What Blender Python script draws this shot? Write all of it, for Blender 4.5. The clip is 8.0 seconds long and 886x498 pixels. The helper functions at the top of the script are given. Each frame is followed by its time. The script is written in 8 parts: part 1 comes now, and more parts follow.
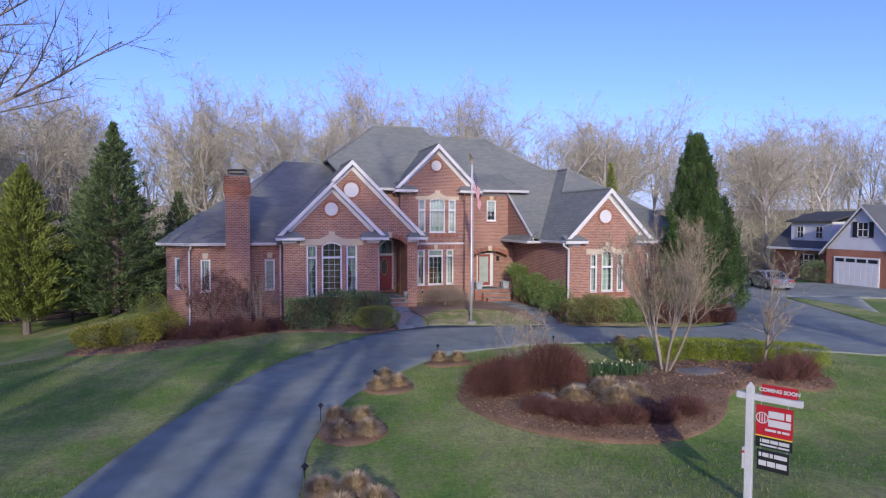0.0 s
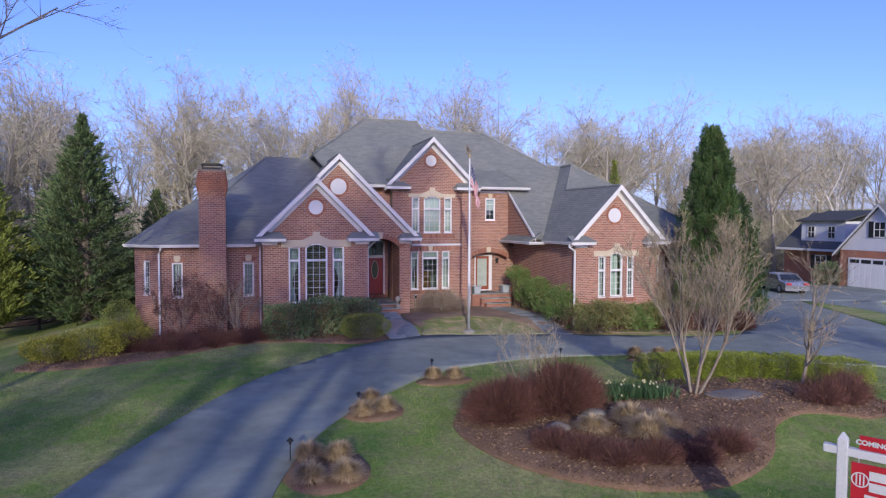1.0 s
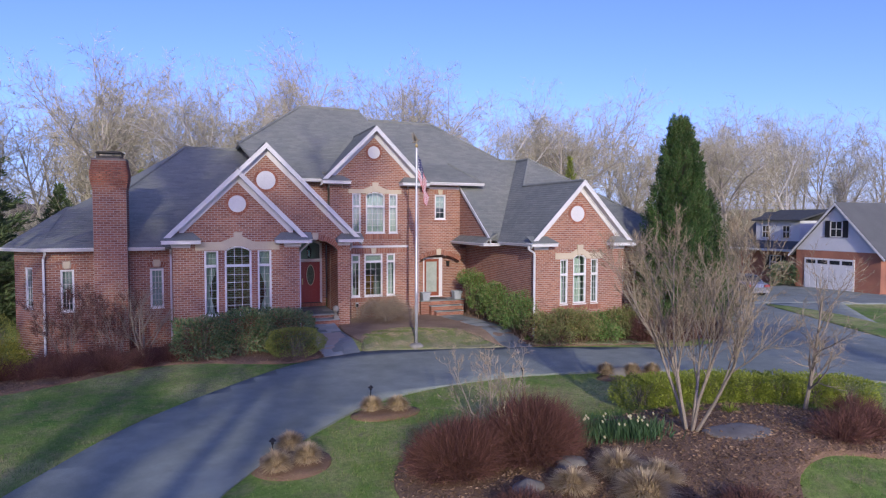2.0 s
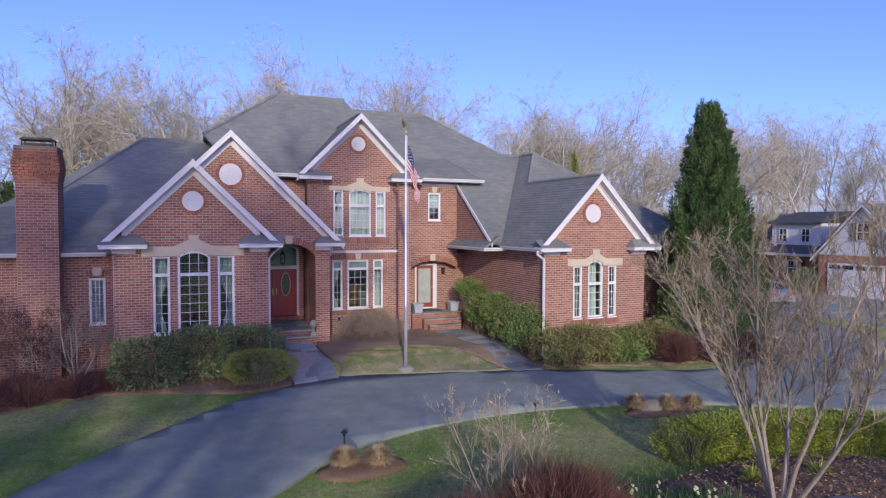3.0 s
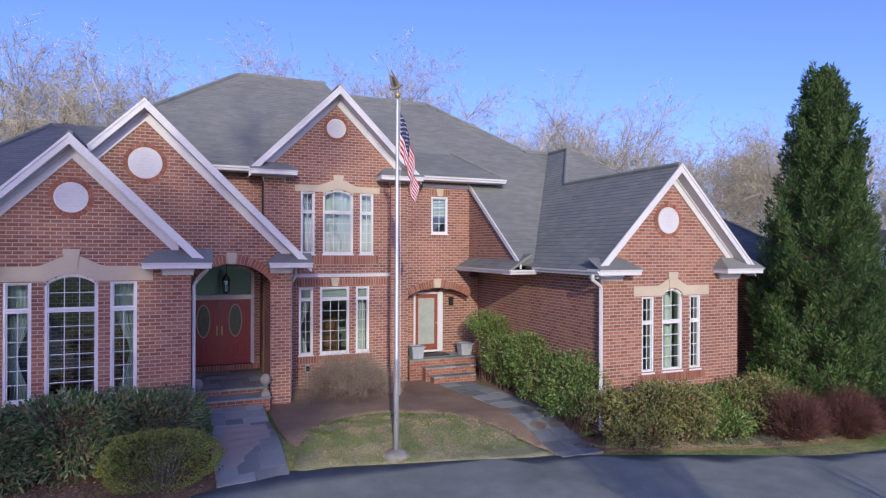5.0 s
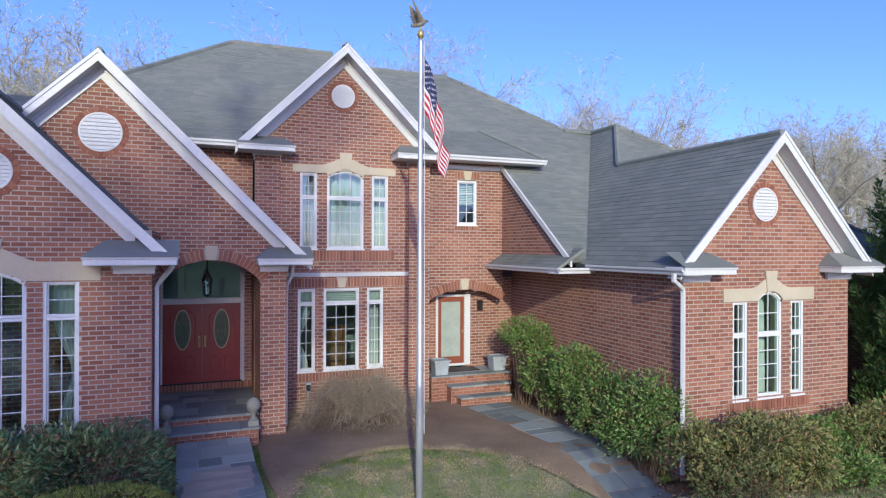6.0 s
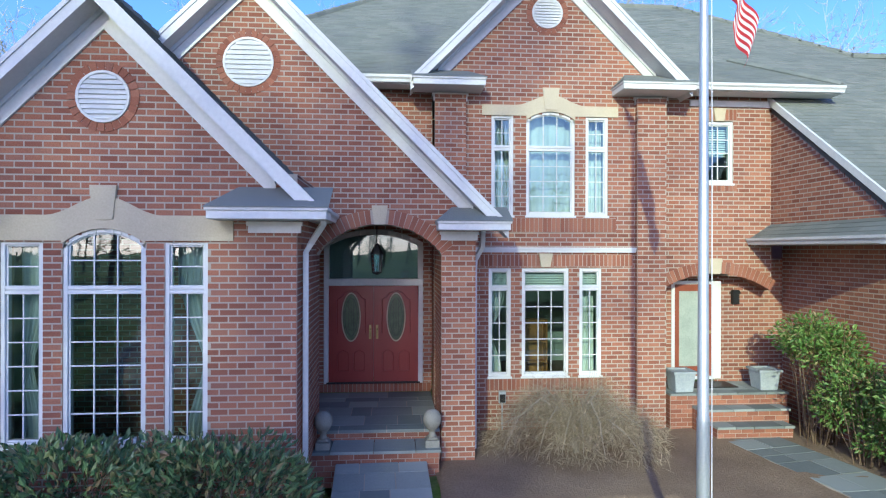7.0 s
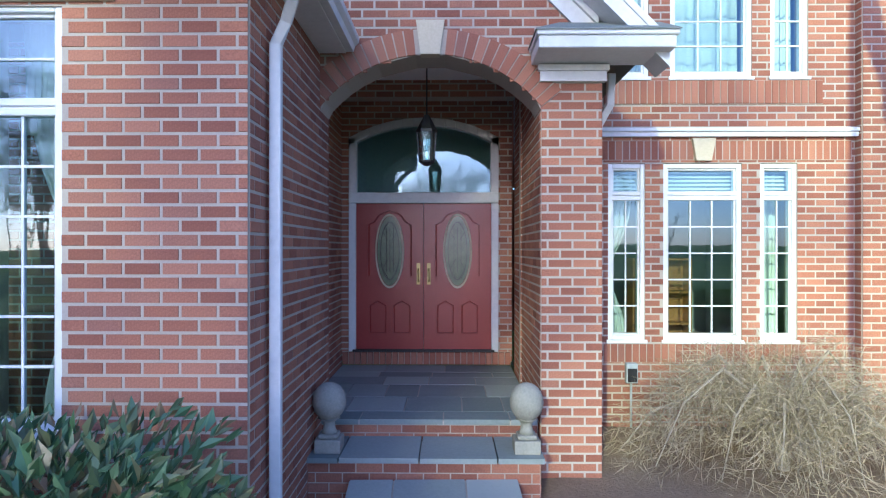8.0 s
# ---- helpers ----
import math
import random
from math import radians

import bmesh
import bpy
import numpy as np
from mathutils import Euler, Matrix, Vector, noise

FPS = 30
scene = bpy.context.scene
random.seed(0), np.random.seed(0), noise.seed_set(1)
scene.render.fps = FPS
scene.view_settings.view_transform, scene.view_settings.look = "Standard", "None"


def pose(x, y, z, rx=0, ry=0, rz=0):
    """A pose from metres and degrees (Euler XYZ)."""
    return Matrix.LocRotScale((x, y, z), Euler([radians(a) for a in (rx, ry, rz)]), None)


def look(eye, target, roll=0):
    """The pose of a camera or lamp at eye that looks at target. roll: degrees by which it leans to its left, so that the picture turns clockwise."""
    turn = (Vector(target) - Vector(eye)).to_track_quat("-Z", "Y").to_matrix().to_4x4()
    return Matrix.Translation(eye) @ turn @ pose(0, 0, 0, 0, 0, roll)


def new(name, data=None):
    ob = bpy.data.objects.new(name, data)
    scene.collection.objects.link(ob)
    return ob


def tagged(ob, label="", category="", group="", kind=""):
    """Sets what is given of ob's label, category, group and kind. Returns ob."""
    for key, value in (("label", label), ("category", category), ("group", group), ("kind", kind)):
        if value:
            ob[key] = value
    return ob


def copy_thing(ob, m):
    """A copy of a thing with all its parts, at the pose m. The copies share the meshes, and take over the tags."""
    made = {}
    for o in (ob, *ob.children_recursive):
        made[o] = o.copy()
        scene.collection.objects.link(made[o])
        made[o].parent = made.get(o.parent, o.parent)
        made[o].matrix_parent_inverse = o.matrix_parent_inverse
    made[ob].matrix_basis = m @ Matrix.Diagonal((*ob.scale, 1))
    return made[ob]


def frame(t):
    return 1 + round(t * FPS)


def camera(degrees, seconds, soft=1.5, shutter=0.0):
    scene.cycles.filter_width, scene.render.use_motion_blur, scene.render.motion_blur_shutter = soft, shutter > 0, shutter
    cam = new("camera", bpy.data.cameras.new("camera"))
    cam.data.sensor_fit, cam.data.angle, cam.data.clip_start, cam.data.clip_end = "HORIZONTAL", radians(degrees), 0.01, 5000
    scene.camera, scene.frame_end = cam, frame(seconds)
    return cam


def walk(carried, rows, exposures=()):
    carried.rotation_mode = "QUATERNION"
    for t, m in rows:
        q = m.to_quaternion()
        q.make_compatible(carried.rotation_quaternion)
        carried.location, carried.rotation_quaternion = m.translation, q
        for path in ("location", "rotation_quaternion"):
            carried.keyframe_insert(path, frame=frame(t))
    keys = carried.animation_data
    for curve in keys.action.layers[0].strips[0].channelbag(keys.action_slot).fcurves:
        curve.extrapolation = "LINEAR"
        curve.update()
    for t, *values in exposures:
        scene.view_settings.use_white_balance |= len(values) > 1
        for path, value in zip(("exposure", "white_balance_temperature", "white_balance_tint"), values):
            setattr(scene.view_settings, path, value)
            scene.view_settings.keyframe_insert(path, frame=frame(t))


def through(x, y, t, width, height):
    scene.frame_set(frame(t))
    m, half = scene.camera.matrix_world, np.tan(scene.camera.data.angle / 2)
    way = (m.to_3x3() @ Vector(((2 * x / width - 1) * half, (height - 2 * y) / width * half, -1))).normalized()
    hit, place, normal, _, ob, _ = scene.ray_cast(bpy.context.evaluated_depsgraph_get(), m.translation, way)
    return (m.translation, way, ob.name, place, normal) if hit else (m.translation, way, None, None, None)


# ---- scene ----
cam = camera(71.8, 8.0, soft=1.2)
METRES, EYE, TILT, LEAN, TURN = 30.0, 5.3, 0.0, 0.0, -17.5
ROWS = [
    (0.0, 0.0, 0.0, 0.0, 0.01, -2.67, -0.19),
    (0.5, 0.0, 0.0359, -0.0005, -0.12, -2.67, -0.19),
    (1.0, 0.0018, 0.0898, -0.0013, -0.35, -2.66, -0.18),
    (1.5, 0.006, 0.1477, -0.0019, -0.77, -2.65, -0.15),
    (1.6, 0.0071, 0.1596, -0.002, -0.95, -2.66, -0.16),
    (1.7, 0.0082, 0.1716, -0.002, -1.24, -2.66, -0.17),
    (1.8, 0.0094, 0.1838, -0.0021, -1.8, -2.67, -0.17),
    (1.9, 0.0106, 0.1961, -0.0022, -2.62, -2.67, -0.18),
    (2.0, 0.0119, 0.2085, -0.0024, -5.0, -2.68, -0.19),
    (2.2, 0.0144, 0.2336, -0.003, -5.44, -2.78, -0.19),
    (3.3, 0.0282, 0.375, -0.0083, -5.38, -1.45, -0.17),
    (3.4, 0.0293, 0.3878, -0.0086, -5.37, 0.1, -0.17),
    (3.5, 0.0304, 0.4005, -0.0089, -5.36, 0.1, -0.17),
    (4.0, 0.0354, 0.4628, -0.0101, -5.29, 0.08, -0.19),
    (5.5, 0.0427, 0.6375, -0.0229, -4.55, 0.02, -0.18),
    (6.0, 0.0386, 0.6977, -0.0241, -3.82, -0.0, -0.21),
    (6.5, 0.0289, 0.7625, -0.0274, -0.7, 0.01, -0.24),
    (6.6, 0.0257, 0.7762, -0.0298, 2.4, 0.01, -0.22),
    (6.7, 0.0222, 0.7902, -0.033, 6.03, 0.01, -0.2),
    (6.8, 0.0183, 0.8042, -0.037, 9.11, 0.01, -0.18),
    (6.9, 0.0143, 0.8183, -0.0415, 11.48, 0.01, -0.16),
    (7.0, 0.0101, 0.8323, -0.0466, 12.96, 0.01, -0.14),
    (7.1, 0.0059, 0.8462, -0.0521, 14.13, 0.01, -0.12),
    (7.2, 0.0017, 0.8601, -0.0579, 15.08, 0.01, -0.11),
    (7.3, -0.0026, 0.8739, -0.0636, 15.96, 0.01, -0.09),
    (7.4, -0.0069, 0.888, -0.0692, 16.48, 0.01, -0.08),
    (7.5, -0.0114, 0.9022, -0.0744, 16.96, 0.02, -0.06),
    (7.7, -0.0211, 0.9314, -0.0832, 17.47, 0.01, -0.05),
    (8.0, -0.0369, 0.9761, -0.094, 18.28, -0.01, -0.04),
]
walk(cam, [(t, pose(0, 0, EYE, TILT, LEAN, TURN) @ pose(METRES * x, METRES * y, METRES * z, 90 + pitch, roll, yaw)) for t, x, y, z, yaw, pitch, roll in ROWS],
     exposures=[(0.0, 0.92, 6250, 6), (4.2, 0.88, 6300, 9), (5.6, 0.97, 6200, 0), (6.6, 1.34, 5950, -17), (7.5, 1.82, 5900, -25), (8.0, 2.18, 5850, -26)])

# ---- world and sun: a low sun behind the camera, from the left ----
SUN_ELEVATION, SUN_DX, SUN_DY = 17.6, 0.272, 0.962
world = bpy.data.worlds.new("sky")
scene.world = world
world.use_nodes = True
_wn = world.node_tree.nodes
_sky = _wn.new("ShaderNodeTexSky")
_sky.sky_type = "NISHITA"
_sky.sun_disc = False
_sky.sun_elevation = radians(SUN_ELEVATION)
_sky.sun_rotation = math.atan2(-SUN_DX, -SUN_DY)
_sky.altitude, _sky.air_density, _sky.dust_density, _sky.ozone_density = 0, 0.8, 1.2, 6.5
_air = _wn.new("ShaderNodeMix")
_air.data_type, _air.blend_type = "RGBA", "MULTIPLY"
_air.inputs[0].default_value, _air.inputs[7].default_value = 1.0, (1.16, 0.82, 1.06, 1)
world.node_tree.links.new(_sky.outputs["Color"], _air.inputs[6])
world.node_tree.links.new(_air.outputs[2], _wn["Background"].inputs["Color"])
_wn["Background"].inputs["Strength"].default_value = 0.15
sun = new("sun", bpy.data.lights.new("sun", "SUN"))
sun.data.energy, sun.data.angle, sun.data.color = 1.68, radians(0.6), (1.0, 0.89, 0.70)
_e = radians(SUN_ELEVATION)
sun.matrix_world = look((0, 0, 0), (SUN_DX * math.cos(_e), SUN_DY * math.cos(_e), -math.sin(_e))) 

# ---- building blocks ----
class Geo:
    """Collects vertices and faces of one mesh; face materials by slot."""

    def __init__(self):
        self.v, self.f, self.m = [], [], []

    def face(self, pts, slot=0):
        n = len(self.v)
        self.v += [tuple(p) for p in pts]
        self.f.append(tuple(range(n, n + len(pts))))
        self.m.append(slot)

    def hexa(self, a, slot=0, back=True):
        """Eight corners: bottom four counter-clockwise, then the top four."""
        n = len(self.v)
        self.v += [tuple(p) for p in a]
        for q in ((3, 2, 1, 0), (4, 5, 6, 7), (0, 1, 5, 4), (1, 2, 6, 5), (2, 3, 7, 6), (3, 0, 4, 7)):
            self.f.append(tuple(n + i for i in q))
            self.m.append(slot)

    def box(self, x0, x1, y0, y1, z0, z1, slot=0):
        self.hexa(((x0, y0, z0), (x1, y0, z0), (x1, y1, z0), (x0, y1, z0), (x0, y0, z1), (x1, y0, z1), (x1, y1, z1), (x0, y1, z1)), slot)

    def prism(self, pts, shift, slot=0):
        """A flat outline, carried along shift."""
        n, k = len(self.v), len(pts)
        self.v += [tuple(p) for p in pts] + [tuple(p[i] + shift[i] for i in range(3)) for p in pts]
        self.f += [tuple(range(n + k - 1, n - 1, -1)), tuple(range(n + k, n + 2 * k))]
        self.f += [(n + i, n + (i + 1) % k, n + k + (i + 1) % k, n + k + i) for i in range(k)]
        self.m += [slot] * (k + 2)

    def tube(self, pts, radii, sides=6, slot=0, cap=True):
        """A round bar through points."""
        n0, ring = len(self.v), []
        pts = [Vector(p) for p in pts]
        up = None
        for i, p in enumerate(pts):
            d = (pts[min(i + 1, len(pts) - 1)] - pts[max(i - 1, 0)]).normalized()
            if up is None:
                up = d.orthogonal().normalized()
            up = (up - d * up.dot(d))
            up = up.normalized() if up.length > 1e-6 else d.orthogonal().normalized()
            w = d.cross(up)
            r = radii[i] if isinstance(radii, (list, tuple)) else radii
            for k in range(sides):
                a = 2 * math.pi * k / sides
                self.v.append(tuple(p + (up * math.cos(a) + w * math.sin(a)) * r))
        for i in range(len(pts) - 1):
            for k in range(sides):
                a, b = n0 + i * sides + k, n0 + i * sides + (k + 1) % sides
                self.f.append((a, b, b + sides, a + sides))
                self.m.append(slot)
        if cap:
            e = n0 + (len(pts) - 1) * sides
            self.f += [tuple(range(n0 + sides - 1, n0 - 1, -1)), tuple(range(e, e + sides))]
            self.m += [slot, slot]

    def lathe(self, profile, centre, sides=16, slot=0):
        """A turned form: profile of (radius, height) from the foot up."""
        n = len(self.v)
        for r, z in profile:
            for k in range(sides):
                a = 2 * math.pi * k / sides
                self.v.append((centre[0] + r * math.cos(a), centre[1] + r * math.sin(a), centre[2] + z))
        for i in range(len(profile) - 1):
            for k in range(sides):
                a, b = n + i * sides + k, n + i * sides + (k + 1) % sides
                self.f.append((a, b, b + sides, a + sides))
                self.m.append(slot)
        e = n + (len(profile) - 1) * sides
        self.f += [tuple(range(n + sides - 1, n - 1, -1)), tuple(range(e, e + sides))]
        self.m += [slot, slot]

    def mesh(self, name, mats, smooth=False):
        me = bpy.data.meshes.new(name)
        me.from_pydata(self.v, [], self.f)
        for m in mats if isinstance(mats, (list, tuple)) else [mats]:
            me.materials.append(m)
        if any(self.m):
            me.polygons.foreach_set("material_index", self.m)
        if smooth:
            me.polygons.foreach_set("use_smooth", [True] * len(self.f))
        me.update()
        return me


def weld(geo, digits=4):
    """Joins corners that meet."""
    seen, order, back = {}, [], []
    for p in geo.v:
        k = (round(p[0], digits), round(p[1], digits), round(p[2], digits))
        if k not in seen:
            seen[k] = len(order)
            order.append(p)
        back.append(seen[k])
    faces, slots = [], []
    for f, m in zip(geo.f, geo.m):
        q = []
        for i in f:
            if back[i] not in q:
                q.append(back[i])
        if len(q) > 2:
            faces.append(tuple(q))
            slots.append(m)
    geo.v, geo.f, geo.m = order, faces, slots
    return geo


def put(name, geo, mats, parent=None, label="", smooth=False):
    """Links a Geo as one mesh object, under parent if there is one."""
    ob = new(name, geo.mesh(name, mats, smooth))
    if parent is not None:
        ob.parent = parent
    if label:
        tagged(ob, label)
    return ob


def thing(name, label, category, group="", kind="", at=(0, 0, 0)):
    ob = tagged(new(name), label, category, group, kind)
    ob.location = at
    ob.empty_display_size = 0.1
    return ob


def soft_bevel(ob, width=0.01, segments=2):
    b = ob.modifiers.new("bevel", "BEVEL")
    b.width, b.segments, b.limit_method = width, segments, "ANGLE"
    return ob


def smoothstep(a, b, x):
    t = max(0.0, min(1.0, (x - a) / (b - a)))
    return t * t * (3 - 2 * t)


# ---- materials ----
class Nodes:
    """A short way to write a node material."""

    def __init__(self, name, rough=0.8, metal=0.0, spec=0.3):
        self.mat = bpy.data.materials.new(name)
        self.mat.use_nodes = True
        self.t = self.mat.node_tree
        self.p = self.t.nodes["Principled BSDF"]
        self.p.inputs["Roughness"].default_value = rough
        self.p.inputs["Metallic"].default_value = metal
        self.p.inputs["Specular IOR Level"].default_value = spec
        self.obj = self.t.nodes.new("ShaderNodeTexCoord").outputs["Object"]

    def link(self, a, b):
        self.t.links.new(a, b)

    def noise(self, scale, detail=4, rough=0.6, stretch=None, vec=None):
        n = self.t.nodes.new("ShaderNodeTexNoise")
        n.inputs["Scale"].default_value, n.inputs["Detail"].default_value, n.inputs["Roughness"].default_value = scale, detail, rough
        src = vec or self.obj
        if stretch:
            m = self.t.nodes.new("ShaderNodeMapping")
            m.inputs["Scale"].default_value = stretch
            self.link(src, m.inputs["Vector"])
            src = m.outputs["Vector"]
        self.link(src, n.inputs["Vector"])
        return n.outputs["Fac"]

    def ramp(self, fac, stops):
        r = self.t.nodes.new("ShaderNodeValToRGB")
        while len(r.color_ramp.elements) < len(stops):
            r.color_ramp.elements.new(0.5)
        for e, (p, c) in zip(r.color_ramp.elements, stops):
            e.position, e.color = p, (*c, 1)
        self.link(fac, r.inputs["Fac"])
        return r.outputs["Color"]

    def mix(self, fac, a, b, mode="MIX"):
        m = self.t.nodes.new("ShaderNodeMix")
        m.data_type, m.blend_type = "RGBA", mode
        for sock, val in ((m.inputs[0], fac), (m.inputs[6], a), (m.inputs[7], b)):
            if isinstance(val, (int, float)):
                sock.default_value = val
            elif isinstance(val, tuple):
                sock.default_value = (*val, 1)
            else:
                self.link(val, sock)
        return m.outputs[2]

    def maths(self, op, a, b=0.0):
        m = self.t.nodes.new("ShaderNodeMath")
        m.operation = op
        for sock, val in ((m.inputs[0], a), (m.inputs[1], b)):
            if isinstance(val, (int, float)):
                sock.default_value = val
            else:
                self.link(val, sock)
        return m.outputs[0]

    def chance(self):
        """One random number per piece, whether it is an object or an island of a mesh."""
        a = self.t.nodes.new("ShaderNodeObjectInfo").outputs["Random"]
        b = self.t.nodes.new("ShaderNodeNewGeometry").outputs["Random Per Island"]
        return self.maths("FRACT", self.maths("ADD", a, b))

    def colour(self, c):
        if isinstance(c, tuple):
            self.p.inputs["Base Color"].default_value = (*c, 1)
        else:
            self.link(c, self.p.inputs["Base Color"])
        return self

    def rough(self, fac, lo, hi):
        m = self.t.nodes.new("ShaderNodeMapRange")
        m.inputs["To Min"].default_value, m.inputs["To Max"].default_value = lo, hi
        self.link(fac, m.inputs["Value"])
        self.link(m.outputs["Result"], self.p.inputs["Roughness"])
        return self

    def bump(self, height, strength=0.3, distance=0.01):
        b = self.t.nodes.new("ShaderNodeBump")
        b.inputs["Strength"].default_value, b.inputs["Distance"].default_value = strength, distance
        self.link(height, b.inputs["Height"])
        self.link(b.outputs["Normal"], self.p.inputs["Normal"])
        return self


def two_scale(name, lo, hi, rough=0.8, big=0.6, fine=30.0, bump=0.2, dist=0.005, metal=0.0, spec=0.3, pieces=0.0):
    """A surface whose colour wanders between two tones at a large and a fine scale."""
    n = Nodes(name, rough, metal, spec)
    f = n.maths("ADD", n.maths("MULTIPLY", n.noise(big, 5), 0.55), n.maths("MULTIPLY", n.noise(fine, 4), 0.45))
    if pieces:
        f = n.maths("ADD", n.maths("MULTIPLY", f, 1 - pieces), n.maths("MULTIPLY", n.chance(), pieces))
    n.colour(n.ramp(f, [(0.3, lo), (0.7, hi)]))
    n.rough(n.noise(fine * 0.4, 3), max(0.05, rough - 0.12), min(1, rough + 0.12))
    n.bump(n.noise(fine, 5), bump, dist)
    return n.mat


def make_brick():
    n = Nodes("brick", 0.88, 0, 0.25)
    c = n.chance()
    base = n.ramp(c, [(0.0, (0.225, 0.092, 0.064)), (0.25, (0.275, 0.117, 0.080)), (0.6, (0.318, 0.140, 0.094)), (0.85, (0.355, 0.168, 0.114)), (1.0, (0.245, 0.118, 0.090))])
    tone = n.ramp(n.noise(0.55, 4), [(0.3, (0.74, 0.73, 0.76)), (0.7, (1.14, 1.10, 1.02))])
    grain = n.ramp(n.noise(95, 5), [(0.25, (0.72, 0.72, 0.72)), (0.75, (1.22, 1.2, 1.18))])
    n.colour(n.mix(1.0, n.mix(1.0, base, tone, "MULTIPLY"), grain, "MULTIPLY"))
    n.bump(n.noise(70, 6), 0.5, 0.004)
    return n.mat


def make_shingle():
    n = Nodes("roof_shingle", 0.92, 0, 0.2)
    c = n.chance()
    base = n.ramp(c, [(0.0, (0.175, 0.186, 0.170)), (0.5, (0.195, 0.205, 0.186)), (1.0, (0.216, 0.222, 0.202))])
    tone = n.ramp(n.noise(0.35, 4), [(0.3, (0.86, 0.88, 0.9)), (0.7, (1.12, 1.11, 1.08))])
    grit = n.ramp(n.noise(160, 3), [(0.3, (0.7, 0.7, 0.7)), (0.7, (1.3, 1.3, 1.3))])
    n.colour(n.mix(1.0, n.mix(1.0, base, tone, "MULTIPLY"), grit, "MULTIPLY"))
    n.bump(n.noise(140, 4), 0.5, 0.003)
    return n.mat


def make_glass():
    m = bpy.data.materials.new("window_glass")
    m.use_nodes = True
    t = m.node_tree
    t.nodes.clear()
    out, mixer = t.nodes.new("ShaderNodeOutputMaterial"), t.nodes.new("ShaderNodeMixShader")
    clear, gloss, fres = t.nodes.new("ShaderNodeBsdfTransparent"), t.nodes.new("ShaderNodeBsdfGlossy"), t.nodes.new("ShaderNodeFresnel")
    clear.inputs["Color"].default_value = (0.62, 0.80, 0.78, 1)
    gloss.inputs["Roughness"].default_value = 0.02
    fres.inputs["IOR"].default_value = 2.0
    gloss.inputs["Color"].default_value = (0.72, 0.92, 1.0, 1)
    wave, bump = t.nodes.new("ShaderNodeTexNoise"), t.nodes.new("ShaderNodeBump")
    wave.inputs["Scale"].default_value = 1.6
    bump.inputs["Strength"].default_value, bump.inputs["Distance"].default_value = 0.08, 0.02
    t.links.new(wave.outputs["Fac"], bump.inputs["Height"])
    t.links.new(bump.outputs["Normal"], gloss.inputs["Normal"])
    t.links.new(fres.outputs[0], mixer.inputs[0])
    t.links.new(clear.outputs[0], mixer.inputs[1])
    t.links.new(gloss.outputs[0], mixer.inputs[2])
    t.links.new(mixer.outputs[0], out.inputs["Surface"])
    return m


def make_grass():
    n = Nodes("lawn", 0.95, 0, 0.15)
    big = n.ramp(n.noise(0.22, 5), [(0.34, (0.115, 0.220, 0.050)), (0.47, (0.205, 0.300, 0.072)), (0.60, (0.42, 0.415, 0.175))])
    fine = n.ramp(n.noise(9, 6, 0.7), [(0.3, (0.62, 0.66, 0.6)), (0.7, (1.35, 1.3, 1.25))])
    straw = n.mix(n.ramp(n.noise(1.7, 5, 0.7), [(0.46, (0, 0, 0)), (0.66, (0.75, 0.75, 0.75))]), big, (0.30, 0.265, 0.145))
    n.colour(n.mix(1.0, straw, fine, "MULTIPLY"))
    n.bump(n.noise(28, 6, 0.75), 0.9, 0.05)
    return n.mat


def make_asphalt():
    n = Nodes("asphalt", 0.85, 0, 0.3)
    big = n.ramp(n.noise(0.3, 5), [(0.3, (0.182, 0.205, 0.176)), (0.7, (0.280, 0.308, 0.262))])
    patch = n.ramp(n.noise(1.3, 6, 0.7), [(0.35, (0.85, 0.85, 0.86)), (0.7, (1.15, 1.14, 1.12))])
    grit = n.ramp(n.noise(120, 4), [(0.3, (0.7, 0.7, 0.7)), (0.7, (1.35, 1.35, 1.35))])
    n.colour(n.mix(1.0, n.mix(1.0, big, patch, "MULTIPLY"), grit, "MULTIPLY"))
    n.bump(n.noise(90, 4), 0.5, 0.006)
    return n.mat


BRICK = make_brick()
SHINGLE = make_shingle()
GLASS = make_glass()
GRASS = make_grass()
ASPHALT = make_asphalt()
MORTAR = two_scale("mortar", (0.335, 0.288, 0.238), (0.435, 0.383, 0.32), 0.95, 0.7, 60, 0.4, 0.004)
WHITE = two_scale("white_painted_trim", (0.54, 0.54, 0.54), (0.68, 0.68, 0.67), 0.45, 0.8, 18, 0.06, 0.002)
VINYL = two_scale("white_window_frame", (0.62, 0.62, 0.61), (0.72, 0.72, 0.71), 0.4, 1.2, 25, 0.04, 0.001)
LIMESTONE = two_scale("cast_stone", (0.42, 0.36, 0.26), (0.56, 0.49, 0.36), 0.9, 1.5, 40, 0.3, 0.004)
GREYSTONE = two_scale("grey_stone", (0.12, 0.11, 0.095), (0.24, 0.22, 0.19), 0.92, 2.5, 45, 0.5, 0.006)
SLATE = two_scale("bluestone_slab", (0.165, 0.186, 0.180), (0.320, 0.345, 0.325), 0.7, 1.2, 35, 0.3, 0.004, pieces=0.5)
REDDOOR = two_scale("red_painted_door", (0.215, 0.024, 0.022), (0.275, 0.036, 0.030), 0.33, 1.5, 40, 0.05, 0.001, spec=0.5)
BRASS = two_scale("brass", (0.42, 0.31, 0.13), (0.58, 0.44, 0.20), 0.4, 8, 60, 0.05, 0.001, metal=0.5)
